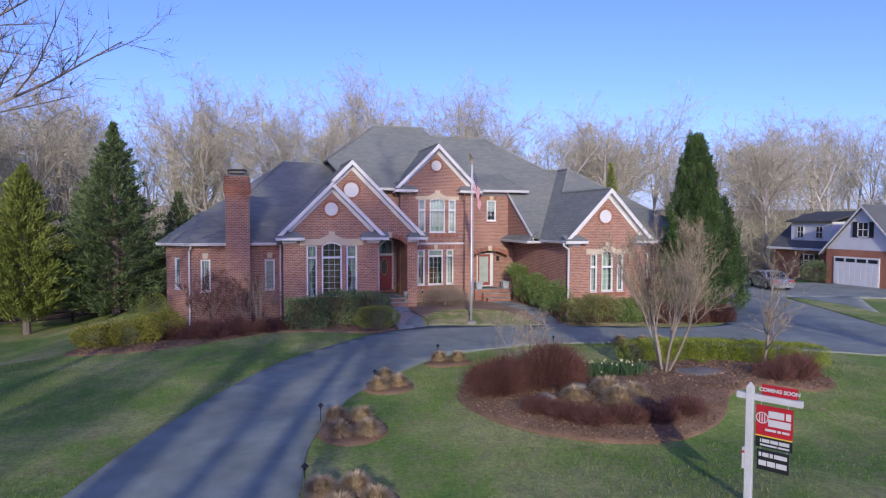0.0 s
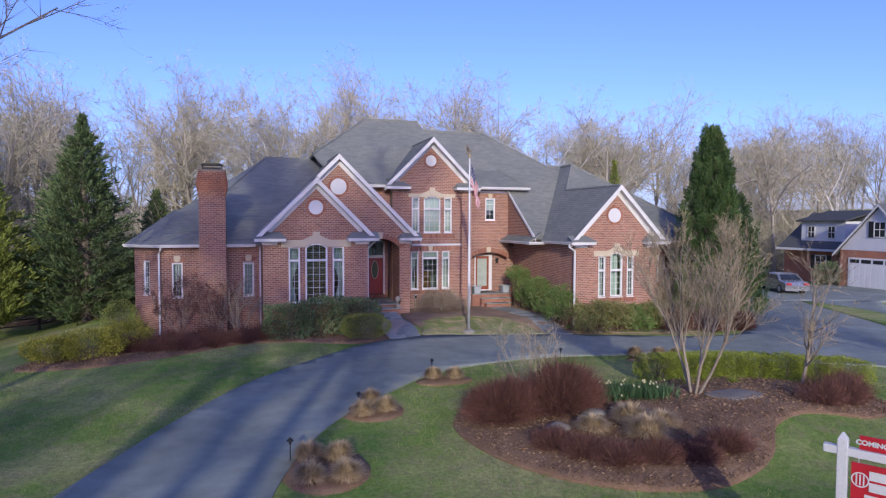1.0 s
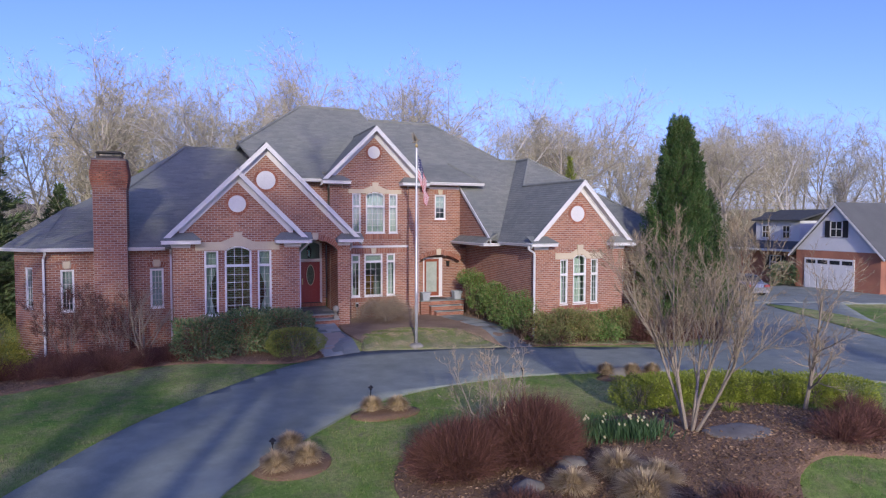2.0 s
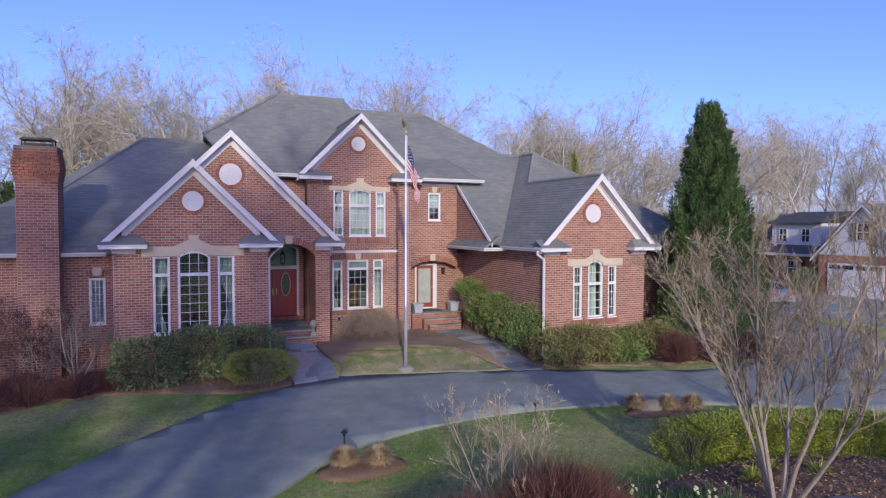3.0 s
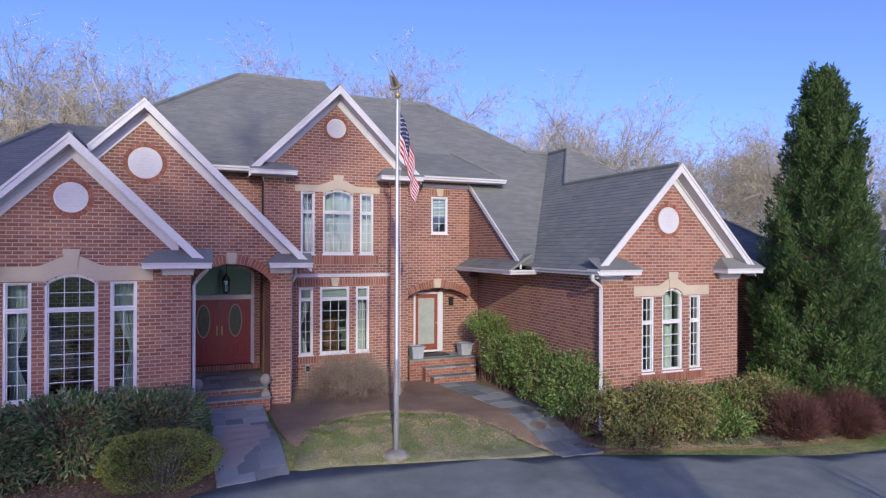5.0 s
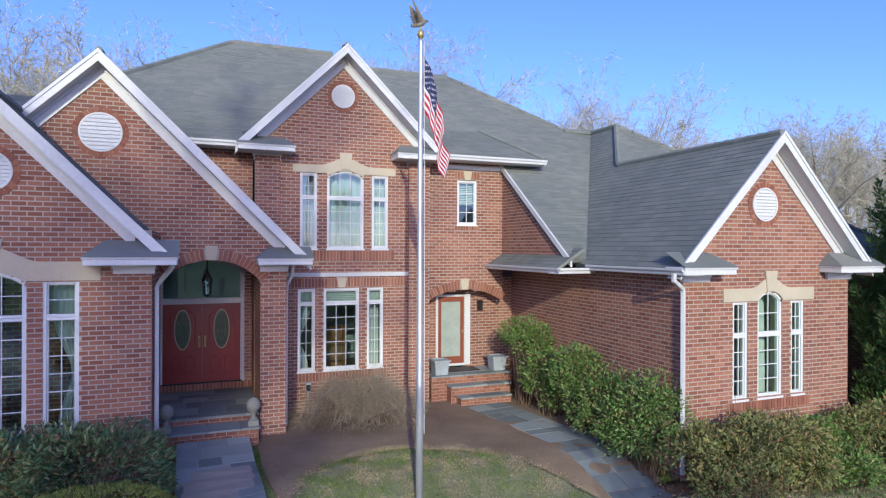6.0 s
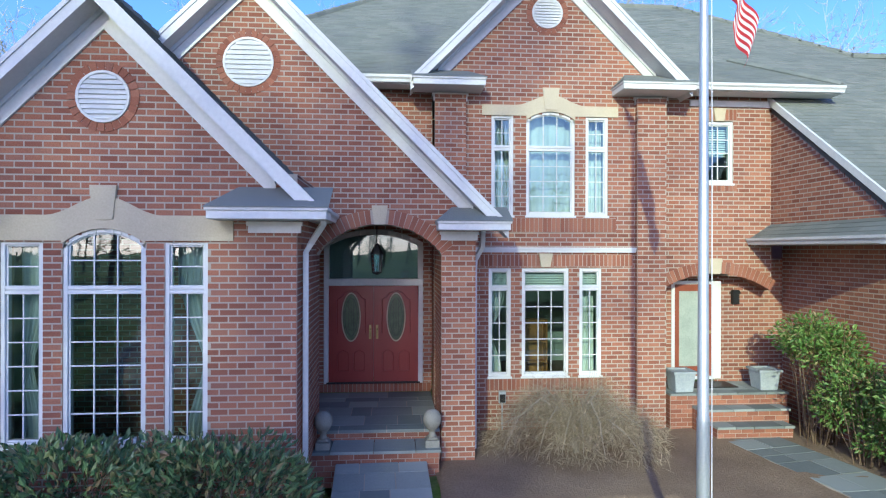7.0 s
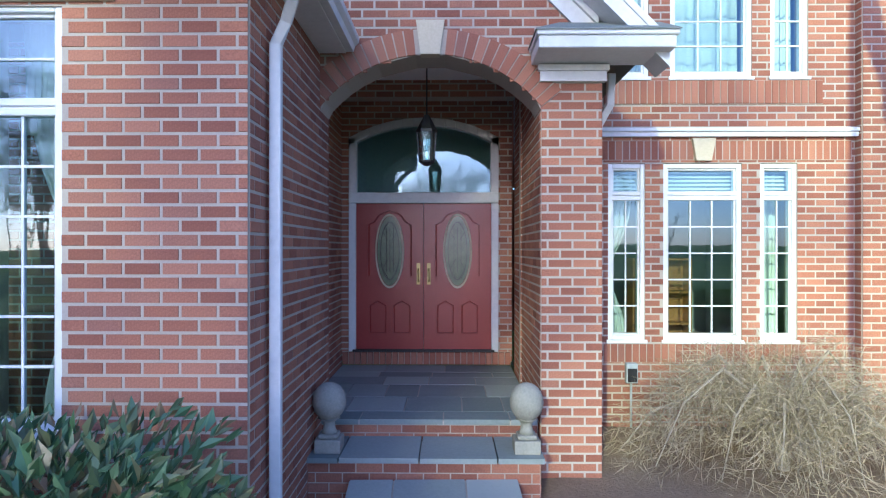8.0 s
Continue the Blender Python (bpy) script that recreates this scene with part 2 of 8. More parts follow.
STEEL = two_scale("brushed_aluminium", (0.50, 0.51, 0.53), (0.66, 0.67, 0.68), 0.42, 1.5, 60, 0.05, 0.001, metal=0.6)
BLACKMETAL = two_scale("black_metal", (0.015, 0.015, 0.016), (0.035, 0.035, 0.036), 0.45, 4, 50, 0.1, 0.002, metal=0.3)
MULCH = two_scale("bark_mulch", (0.125, 0.074, 0.044), (0.305, 0.196, 0.122), 0.97, 1.1, 24, 1.0, 0.05)
DIRT = two_scale("bare_soil", (0.175, 0.120, 0.078), (0.345, 0.255, 0.170), 0.97, 0.9, 30, 0.8, 0.03)
PLASTER = two_scale("room_plaster", (0.34, 0.37, 0.36), (0.44, 0.47, 0.45), 0.9, 0.8, 30, 0.1, 0.002)
CURTAIN = two_scale("white_curtain", (0.58, 0.58, 0.56), (0.70, 0.70, 0.67), 0.9, 2, 50, 0.2, 0.003)
WOODFLOOR = two_scale("room_floor", (0.10, 0.055, 0.03), (0.16, 0.09, 0.05), 0.5, 2, 40, 0.1, 0.002)


def make_leaf(name, tones, rough=0.5, through=0.25, spec=0.3):
    """Leaves: one tone per leaf, some light shining through."""
    n = Nodes(name, rough, 0, spec)
    c = n.ramp(n.chance(), [(i / (len(tones) - 1), t) for i, t in enumerate(tones)])
    tone = n.ramp(n.noise(1.1, 3), [(0.3, (0.75, 0.75, 0.75)), (0.7, (1.2, 1.2, 1.15))])
    c = n.mix(1.0, c, tone, "MULTIPLY")
    n.colour(c)
    thin = n.t.nodes.new("ShaderNodeBsdfTranslucent")
    n.link(c, thin.inputs["Color"])
    mx = n.t.nodes.new("ShaderNodeMixShader")
    mx.inputs[0].default_value = through
    n.link(n.p.outputs[0], mx.inputs[1])
    n.link(thin.outputs[0], mx.inputs[2])
    n.link(mx.outputs[0], n.t.nodes["Material Output"].inputs["Surface"])
    return n.mat


LEAF_LAUREL = make_leaf("laurel_leaf", [(0.050, 0.100, 0.048), (0.085, 0.155, 0.068), (0.135, 0.215, 0.095), (0.195, 0.230, 0.105), (0.225, 0.150, 0.085)], 0.38, 0.12, 0.5)
LEAF_BOX = make_leaf("boxwood_leaf", [(0.190, 0.230, 0.050), (0.275, 0.315, 0.070), (0.38, 0.385, 0.100)], 0.5)
LEAF_HEDGE = make_leaf("hedge_leaf", [(0.16, 0.21, 0.030), (0.25, 0.30, 0.045), (0.34, 0.37, 0.07)], 0.5)
LEAF_GOLD = make_leaf("golden_juniper_leaf", [(0.16, 0.175, 0.028), (0.27, 0.27, 0.042), (0.38, 0.35, 0.065)], 0.6)
LEAF_NANDINA = make_leaf("nandina_leaf", [(0.085, 0.165, 0.046), (0.140, 0.250, 0.062), (0.220, 0.330, 0.092), (0.300, 0.225, 0.120)], 0.45)
LEAF_AZALEA = make_leaf("azalea_leaf", [(0.140, 0.172, 0.062), (0.225, 0.260, 0.088), (0.310, 0.310, 0.115), (0.330, 0.205, 0.110)], 0.55)
LEAF_CEDAR = make_leaf("cedar_spray", [(0.040, 0.092, 0.028), (0.075, 0.155, 0.042), (0.125, 0.215, 0.062), (0.170, 0.175, 0.072)], 0.6, 0.25)
LEAF_SPRUCE = make_leaf("spruce_needle", [(0.060, 0.098, 0.044), (0.105, 0.158, 0.064), (0.170, 0.220, 0.092)], 0.65, 0.12)
LEAF_PINE = make_leaf("yellowish_cedar_spray", [(0.115, 0.160, 0.034), (0.200, 0.245, 0.050), (0.290, 0.310, 0.078)], 0.6, 0.2)
LEAF_RED = make_leaf("brown_leaf", [(0.090, 0.030, 0.022), (0.130, 0.048, 0.034), (0.165, 0.070, 0.044)], 0.7)
STRAW = make_leaf("dry_straw", [(0.38, 0.285, 0.170), (0.52, 0.405, 0.255), (0.64, 0.52, 0.345)], 0.7, 0.25)
BLADE = make_leaf("grass_blade", [(0.095, 0.190, 0.032), (0.150, 0.255, 0.048), (0.225, 0.300, 0.072), (0.42, 0.380, 0.190)], 0.6, 0.3)
DAFFODIL = make_leaf("daffodil_leaf", [(0.050, 0.110, 0.045), (0.080, 0.150, 0.065), (0.110, 0.180, 0.085)], 0.45)
PETAL = make_leaf("pale_petal", [(0.52, 0.51, 0.36), (0.62, 0.60, 0.45), (0.62, 0.54, 0.22)], 0.6, 0.3)
TWIG_RED = make_leaf("red_brown_twig", [(0.078, 0.036, 0.030), (0.125, 0.056, 0.045), (0.175, 0.084, 0.064)], 0.75, 0.0)
TWIG_TAN = make_leaf("tan_twig", [(0.25, 0.20, 0.135), (0.36, 0.295, 0.205), (0.46, 0.385, 0.275)], 0.8, 0.0)
BARK = two_scale("grey_brown_bark", (0.100, 0.082, 0.066), (0.225, 0.190, 0.155), 0.92, 0.8, 14, 0.8, 0.02)
BARK_PALE = two_scale("pale_smooth_bark", (0.20, 0.165, 0.125), (0.36, 0.31, 0.245), 0.85, 1.5, 18, 0.4, 0.008)
# woods twigs: sunlight and haze are put into the colour as paleness
WOODS_TWIG = make_leaf("woods_twig", [(0.295, 0.270, 0.185), (0.400, 0.370, 0.265), (0.510, 0.475, 0.350)], 0.85, 0.0)
CHIP = make_leaf("bark_chip", [(0.095, 0.055, 0.033), (0.165, 0.100, 0.060), (0.250, 0.160, 0.098), (0.320, 0.225, 0.145)], 0.9, 0.0)
# grey woods bark, lightened in its colour to stand for sun and haze
BARK_WOODS = two_scale("sun_paled_grey_bark", (0.230, 0.205, 0.165), (0.450, 0.410, 0.340), 0.92, 0.5, 9, 0.8, 0.02)
BARK_WHITE = two_scale("white_flaking_bark", (0.34, 0.32, 0.28), (0.62, 0.60, 0.55), 0.85, 0.8, 6, 0.4, 0.01)
SIDE_DOOR = two_scale("brown_red_stained_door", (0.185, 0.048, 0.028), (0.270, 0.082, 0.045), 0.4, 3, 40, 0.05, 0.001, spec=0.4)
TWIG_MAPLE = make_leaf("maple_twig", [(0.210, 0.165, 0.110), (0.320, 0.258, 0.175), (0.430, 0.355, 0.250)], 0.8, 0.0)
TWIG_CANE = make_leaf("brown_cane", [(0.090, 0.055, 0.036), (0.150, 0.100, 0.066), (0.215, 0.155, 0.105)], 0.75, 0.0)
# white sign paint, greyed: the shade on the sign is put into its colour
SIGN_WHITE = two_scale("shaded_white_sign_paint", (0.40, 0.41, 0.42), (0.52, 0.53, 0.54), 0.6, 1.2, 25, 0.06, 0.002)
PORCHWHITE = two_scale("white_porch_ceiling", (0.76, 0.76, 0.75), (0.84, 0.84, 0.83), 0.6, 0.8, 20, 0.05, 0.001)
PALESTONE = two_scale("weathered_cast_stone", (0.19, 0.18, 0.155), (0.32, 0.305, 0.265), 0.92, 4, 45, 0.5, 0.006)

# ---- the brick house ----
COURSE, BRICK_LENGTH, JOINT = 0.0875, 0.234, 0.020
house = thing("brick_house", "two-storey red brick house with white gables and grey shingle roofs", "house")


def arc_half(half, rise, dz):
    """Half the width of a low arch, dz above its springing."""
    r = (half * half + rise * rise) / (2 * rise)
    q = r * r - (dz + r - rise) ** 2
    return math.sqrt(q) if q > 0 else 0.0


def cut(spans, holes, z):
    for u0, u1, z0, z1, rise in holes:
        if z0 < z < z1:
            a, b = u0, u1
        elif z1 <= z < z1 + rise:
            h = arc_half((u1 - u0) / 2, rise, z - z1)
            a, b = (u0 + u1) / 2 - h, (u0 + u1) / 2 + h
        else:
            continue
        out = []
        for p, q in spans:
            if b <= p or a >= q:
                out.append((p, q))
                continue
            if a > p:
                out.append((p, a))
            if b < q:
                out.append((b, q))
        spans = out
    return spans


_full_brick = {}


def brick_wall(base, u, n, z0, z1, outline, holes=(), thick=0.3, singles=None, label="", shift=0.0, courses=True):
    """A wall of single bricks in running bond before a mortar core. outline(z): the stretches of wall at that height."""
    bx, by = base
    if u[0] != 1:
        bx, by = bx + n[0] * 0.004, by + n[1] * 0.004
    rnd = random.Random(round(bx * 31 + by * 17 + z0 * 7 + u[1] * 5))

    def at(a, d, z):
        return (bx + u[0] * a + n[0] * d, by + u[1] * a + n[1] * d, z)

    core, joined, lone = Geo(), Geo(), []
    rows = int(math.ceil((z1 - z0) / COURSE))
    marks = sorted({v for h in holes for v in h[:2]})
    for r in range(rows):
        za, zb = z0 + r * COURSE, min(z1, z0 + (r + 1) * COURSE)
        spans = cut(outline((za + zb) / 2), holes, (za + zb) / 2)
        low, high = cut(outline(za + 1e-4), holes, za + 1e-4), cut(outline(zb - 1e-4), holes, zb - 1e-4)
        if not len(low) == len(high) == len(spans):
            low = high = spans
        for (a, b), (c, d) in zip(low, high):
            stops = [(a, c)] + [(s, s) for s in marks if max(a, c) + 0.01 < s < min(b, d) - 0.01] + [(b, d)]
            for (a, c), (b, d) in zip(stops, stops[1:]):
                core.hexa([at(a, 0, za), at(b, 0, za), at(b, -thick, za), at(a, -thick, za), at(c, 0, zb), at(d, 0, zb), at(d, -thick, zb), at(c, -thick, zb)])
        if not courses:
            continue
        for a, b in spans:
            off = shift + (0.5 if r % 2 else 0.0) * BRICK_LENGTH
            k = math.floor((a - off) / BRICK_LENGTH)
            while True:
                p, q = off + k * BRICK_LENGTH, off + (k + 1) * BRICK_LENGTH
                k += 1
                if p >= b:
                    break
                full = p >= a - 1e-4 and q <= b + 1e-4
                p, q = max(p, a), min(q, b)
                if q - p < 0.035:
                    continue
                d = 0.0045 + rnd.uniform(-0.0015, 0.0015)
                e0 = 0 if p <= a + 1e-6 else JOINT / 2
                e1 = 0 if q >= b - 1e-6 else JOINT / 2
                if full and singles and singles((p + q) / 2, za):
                    lone.append(((p + q) / 2, za + COURSE / 2, d))
                    continue
                p, q, s, t = p + e0, q - e1, za + JOINT / 2, zb - JOINT / 2
                m = len(joined.v)
                joined.v += [at(p, 0, s), at(q, 0, s), at(q, d, s + 0.003), at(p, d, s + 0.003), at(p, 0, t), at(q, 0, t), at(q, d, t - 0.003), at(p, d, t - 0.003)]
                for f in ((3, 2, 1, 0), (4, 5, 6, 7), (1, 2, 6, 5), (2, 3, 7, 6), (3, 0, 4, 7)):
                    joined.f.append(tuple(m + i for i in f))
                    joined.m.append(0)
    wall = put("wall", weld(core), MORTAR, house, label or "red brick wall with pale mortar joints")
    if joined.f:
        tagged(put("bricks", joined, BRICK, wall), kind="stuff")
    if lone:
        if "m" not in _full_brick:
            g, w, h = Geo(), BRICK_LENGTH / 2 - JOINT / 2, COURSE / 2 - JOINT / 2
            g.hexa([(-w, 0, -h), (w, 0, -h), (w, 0.02, -h), (-w, 0.02, -h), (-w, 0, h), (w, 0, h), (w, 0.02, h), (-w, 0.02, h)])
            _full_brick["m"] = g.mesh("brick", BRICK)
        for a, z, d in lone:
            o = new("brick", _full_brick["m"])
            o.parent = wall
            o.matrix_basis = Matrix.Translation(at(a, d, z)) @ Matrix.Rotation(math.atan2(u[1], u[0]), 4, "Z")
    return wall


def front(x0, x1):
    return lambda z: [(x0, x1)]


def gable_outline(x0, x1, cx, za, eave):
    """Upright sides to the eave, then 45 degree slopes to the peak."""
    def f(z):
        if z < eave:
            return [(x0, x1)]
        h = za - z
        return [(max(x0, cx - h), min(x1, cx + h))] if h > 0.02 else []
    return f


E, S = (1, 0), (0, -1)
# openings as x0, x1, foot, springing, rise
F_Y, P_Y, BAY_Y, PIL_Y, SIDE_Y, DOOR_Y, GAR_Y, LW_Y = 32.0, 34.05, 35.75, 35.62, 36.0, 36.85, 29.3, 33.3
F_WIN = [(2.75, 3.28, 1.34, 4.0, 0), (3.52, 4.56, 1.34, 3.96, 0.2), (4.80, 5.35, 1.34, 4.0, 0)]
BAY_LOW = [(9.66, 10.11, 1.37, 3.52, 0), (10.33, 11.28, 1.37, 3.52, 0), (11.50, 11.95, 1.37, 3.52, 0)]
BAY_UP = [(9.71, 10.15, 4.57, 6.56, 0), (10.41, 11.40, 4.57, 6.48, 0.17), (11.62, 12.08, 4.57, 6.56, 0)]
GAR_WIN = [(17.67, 18.08, 1.43, 3.5, 0), (18.36, 19.07, 1.43, 3.52, 0.18), (19.34, 19.73, 1.43, 3.5, 0)]
SIDE_WIN = [(14.23, 14.85, 5.28, 6.57, 0)]
LW_WIN = [(-2.42, -1.95, 1.62, 3.27, 0), (0.72, 1.22, 1.62, 3.22, 0)]

brick_wall((0, F_Y), E, S, -0.4, 7.0, gable_outline(1.6, 6.5, 4.04, 6.98, 4.5), F_WIN + [(3.69, 4.36, 5.54, 5.55, 0)],
           singles=lambda a, z: a > 5.36 and 1.2 < z < 4.2)
brick_wall((6.5, F_Y), (0, 1), E, -0.4, 4.9, front(0.03, 2.45), thick=0.12)
brick_wall((6.2, 34.47), (0, 1), E, 0.2, 4.7, front(0, 2.4), thick=0.12)
brick_wall((0, P_Y), E, S, 0.2, 8.4, gable_outline(2.2, 9.17, 5.39, 8.3, 4.9), [(6.5, 8.6, 0.2, 3.82, 0.5)],
           singles=lambda a, z: a > 8.6 and 0.5 < z < 4.2, thick=0.42)
brick_wall((9.17, P_Y), (0, 1), E, 0.2, 4.6, front(0.03, 1.8), thick=0.12)
brick_wall((8.6, P_Y + 2.42), (0, -1), (-1, 0), 0.2, 4.7, front(0, 2.40), thick=0.12)
brick_wall((0, DOOR_Y), E, S, 0.9, 4.7, front(6.2, 8.6), [(6.33, 8.39, 0.9, 4.04, 0.27)])
brick_wall((0, BAY_Y), E, S, 0.2, 9.7, gable_outline(8.6, 13.24, 10.86, 9.66, 7.3), BAY_LOW + BAY_UP)
for x0, x1 in ((8.58, 9.19), (12.65, 13.24)):
    brick_wall((0, PIL_Y), E, S, 0.2, 6.93, front(x0, x1), thick=0.14)
brick_wall((13.24, PIL_Y), (0, 1), E, 0.2, 7.0, front(0.02, 0.4), thick=0.08)
brick_wall((12.65, BAY_Y), (0, -1), (-1, 0), 0.2, 6.93, front(0, 0.115), thick=0.08)
brick_wall((0, SIDE_Y), E, S, 0.2, 7.1, front(13.24, 15.69), SIDE_WIN + [(13.24, 15.72, 0.2, 3.05, 0.36)], thick=0.35)
brick_wall((0, 36.02), E, S, 4.4, 7.1, front(5.6, 8.55), thick=0.2)
brick_wall((0, 36.6), E, S, 0.2, 3.7, front(13.1, 16.4), [(13.80, 14.78, 0.9, 3.22, 0)], thick=0.25)
brick_wall((15.69, 40.0), (0, -1), (-1, 0), 4.3, 9.0, lambda z: [(0, 40.0 - (32.3 + max(0, z - 4.05) / 0.74))], thick=0.3)
brick_wall((0, GAR_Y), E, S, -0.2, 6.9, gable_outline(16.34, 21.13, 18.70, 6.75, 4.35), GAR_WIN)
brick_wall((16.34, 36.0), (0, -1), (-1, 0), -0.2, 4.2, front(-0.6, 6.67), thick=0.12)
brick_wall((21.13, GAR_Y), (0, 1), E, -0.2, 4.3, front(0.03, 2.2), thick=0.12)
brick_wall((0, 31.5), E, S, -0.2, 4.2, front(21.13, 26.0), [(22.25, 22.95, 1.9, 3.4, 0)])
brick_wall((0, LW_Y), E, S, -1.2, 4.0, front(-2.95, 1.6), LW_WIN)
brick_wall((1.6, 33.3), (0, -1), (-1, 0), -0.6, 4.4, front(0, 1.27), thick=0.12)
_dg = math.sqrt(0.5)
brick_wall((-4.15, 34.5), (_dg, -_dg), (-_dg, -_dg), -1.2, 3.95, front(0, 1.697), [(0.62, 1.02, 1.75, 3.35, 0)])
brick_wall((-4.15, 39.0), (0, -1), (-1, 0), -1.4, 3.95, front(0, 4.5))

# plain shell behind the fronts
g = Geo()
for b in ((-3.9, 26.0, 46.0, 46.3, -1, 4.2), (25.7, 26.0, 31.8, 46.0, -0.2, 4.2), (-3.9, -3.6, 39.0, 46.0, -1, 4.2), (3.0, 16.0, 45.4, 45.7, 4.2, 8.5)):
    g.box(*b)
put("rear_wall", g, BRICK, house)


def room(x0, x1, y0, y1, z0, z1):
    """The inside of a room behind a window, open to the front."""
    a = Geo()
    a.box(x0 - 0.05, x1 + 0.05, y1, y1 + 0.05, z0, z1)
    a.box(x0 - 0.05, x0, y0, y1, z0, z1)
    a.box(x1, x1 + 0.05, y0, y1, z0, z1)
    a.box(x0 - 0.05, x1 + 0.05, y0, y1, z1, z1 + 0.05)
    put("room_wall", a, PLASTER, house, "plain dim room wall behind the windows")
    b = Geo()
    b.box(x0 - 0.05, x1 + 0.05, y0, y1, z0 - 0.05, z0)
    put("room_floor", b, WOODFLOOR, house, "brown wooden room floor")


room(1.95, 6.0, 32.31, 36.5, 0.9, 4.45)
room(9.3, 12.6, 36.06, 40.0, 0.9, 3.8)
room(9.0, 12.9, 36.06, 40.0, 4.1, 7.0)
room(13.6, 15.3, 36.36, 39.0, 4.5, 7.0)
room(16.7, 20.8, 29.61, 33.5, 0.9, 4.15)
room(-2.6, 1.4, 33.61, 37.0, 0.6, 3.95)
room(-4.0, -2.95, 35.0, 38.0, 0.6, 3.9)
room(21.6, 25.0, 31.81, 35.0, 0.9, 4.1)


def ring(x0, x1, z0, z1, rise, w, y0, y1, geo, steps=10):
    """A frame of bars of width w round an opening whose head may be a low arch."""
    geo.box(x0, x0 + w, y0, y1, z0, z1)
    geo.box(x1 - w, x1, y0, y1, z0, z1)
    geo.box(x0 + w, x1 - w, y0, y1, z0, z0 + w)
    if not rise:
        geo.box(x0 + w, x1 - w, y0, y1, z1 - w, z1)
        return
    cx, h = (x0 + x1) / 2, (x1 - x0) / 2

    def head(x, inner):
        r = (h * h + rise * rise) / (2 * rise)
        zc = z1 + rise - r
        r -= w if inner else 0
        return zc + math.sqrt(max(0, r * r - (x - cx) ** 2))

    for i in range(steps):
        a, b = x0 + (x1 - x0) * i / steps, x0 + (x1 - x0) * (i + 1) / steps
        geo.prism([(a, y0, head(a, True)), (b, y0, head(b, True)), (b, y0, head(b, False)), (a, y0, head(a, False))], (0, y1 - y0, 0))


def window(hole, y, bar, low, high, m=None, deep=0.05, sill=True, panes=True):
    """A white window: frame, a bar between its lights, thin glazing bars, glass, sill. low, high: columns and rows of small panes."""
    x0, x1, z0, z1, rise = hole
    w = 0.055
    f = Geo()
    ring(x0, x1, z0, z1, rise, w, y + 0.015, y + 0.13, f)
    ring(x0 + w, x1 - w, z0 + w, z1 - (0 if rise else w) + (0.0 if not rise else -0.01), max(0, rise - 0.04), 0.024, y + deep - 0.005, y + 0.12, f)
    if bar:
        f.box(x0 + 0.01, x1 - 0.01, y + 0.02, y + 0.12, bar - 0.055, bar - 0.006)
        f.box(x0 + 0.01, x1 - 0.01, y + 0.02, y + 0.12, bar + 0.006, bar + 0.055)
        f.box(x0 + 0.01, x1 - 0.01, y + 0.035, y + 0.11, bar - 0.008, bar + 0.008)
    win = put("window", f, VINYL, house, "white-framed window with small glazing bars")
    soft_bevel(win, 0.006, 1)
    x, X = x0 + w + 0.024, x1 - w - 0.024
    lights = [(z0 + w + 0.035, (bar - 0.055) if bar else z1 - w - 0.035, *low)]
    if bar:
        lights.append((bar + 0.055, z1 + rise - w - 0.035, *high))
    grid = Geo()
    for a, b, c, r in lights:
        for i in range(1, c):
            p = x + (X - x) * i / c
            top = b
            if rise and b > z1:
                top = z1 - w + arc_top(x0, x1, rise, p)
            grid.box(p - 0.008, p + 0.008, y + deep - 0.008, y + deep + 0.02, a, top)
        for i in range(1, r):
            q = a + (b - a) * i / r
            grid.box(x, X, y + deep - 0.006, y + deep + 0.018, q - 0.008, q + 0.008)
    if grid.f:
        put("glazing_grid", grid, VINYL, win)
    for a, b, c, r in lights:
        p = Geo()
        if rise and b > z1:
            outline = [(x, y + deep + 0.006, a), (X, y + deep + 0.006, a)]
            for i in range(9):
                q = X + (x - X) * i / 8
                outline.append((q, y + deep + 0.006, z1 - w + arc_top(x0, x1, rise, q)))
        else:
            outline = [(x, y + deep + 0.006, a), (X, y + deep + 0.006, a), (X, y + deep + 0.006, b), (x, y + deep + 0.006, b)]
        p.face(outline)
        ob = put("pane", p, GLASS, win)
        ob.visible_shadow = False
    if sill:
        s = Geo()
        s.box(x0 - 0.02, x1 + 0.02, y - 0.03, y + 0.1, z0 - 0.035, z0 + 0.004)
        put("sill", s, VINYL, win)
    if m is not None:
        win.matrix_basis = m
    return win


def arc_top(x0, x1, rise, x):
    h, cx = (x1 - x0) / 2, (x0 + x1) / 2
    r = (h * h + rise * rise) / (2 * rise)
    return rise - r + math.sqrt(max(0, r * r - (x - cx) ** 2))


for i, h in enumerate(F_WIN):
    window(h, F_Y, 3.36, (2, 6) if i != 1 else (3, 6), (1, 2) if i != 1 else (3, 2))
for i, h in enumerate(BAY_LOW):
    window(h, BAY_Y, 3.13, (2, 5) if i != 1 else (3, 5), (1, 1))
for i, h in enumerate(BAY_UP):
    window(h, BAY_Y, 5.92, (2, 4) if i != 1 else (3, 4), (2, 2) if i != 1 else (3, 1))
for i, h in enumerate(GAR_WIN):
    window(h, GAR_Y, 2.78, (2, 4) if i != 1 else (2, 4), (2, 2) if i != 1 else (2, 2))
window(SIDE_WIN[0], SIDE_Y, None, (2, 4), None)
for h in LW_WIN:
    window(h, LW_Y, None, (3, 6), None)
window((22.25, 22.95, 1.9, 3.4, 0), 31.5, None, (2, 4), None)
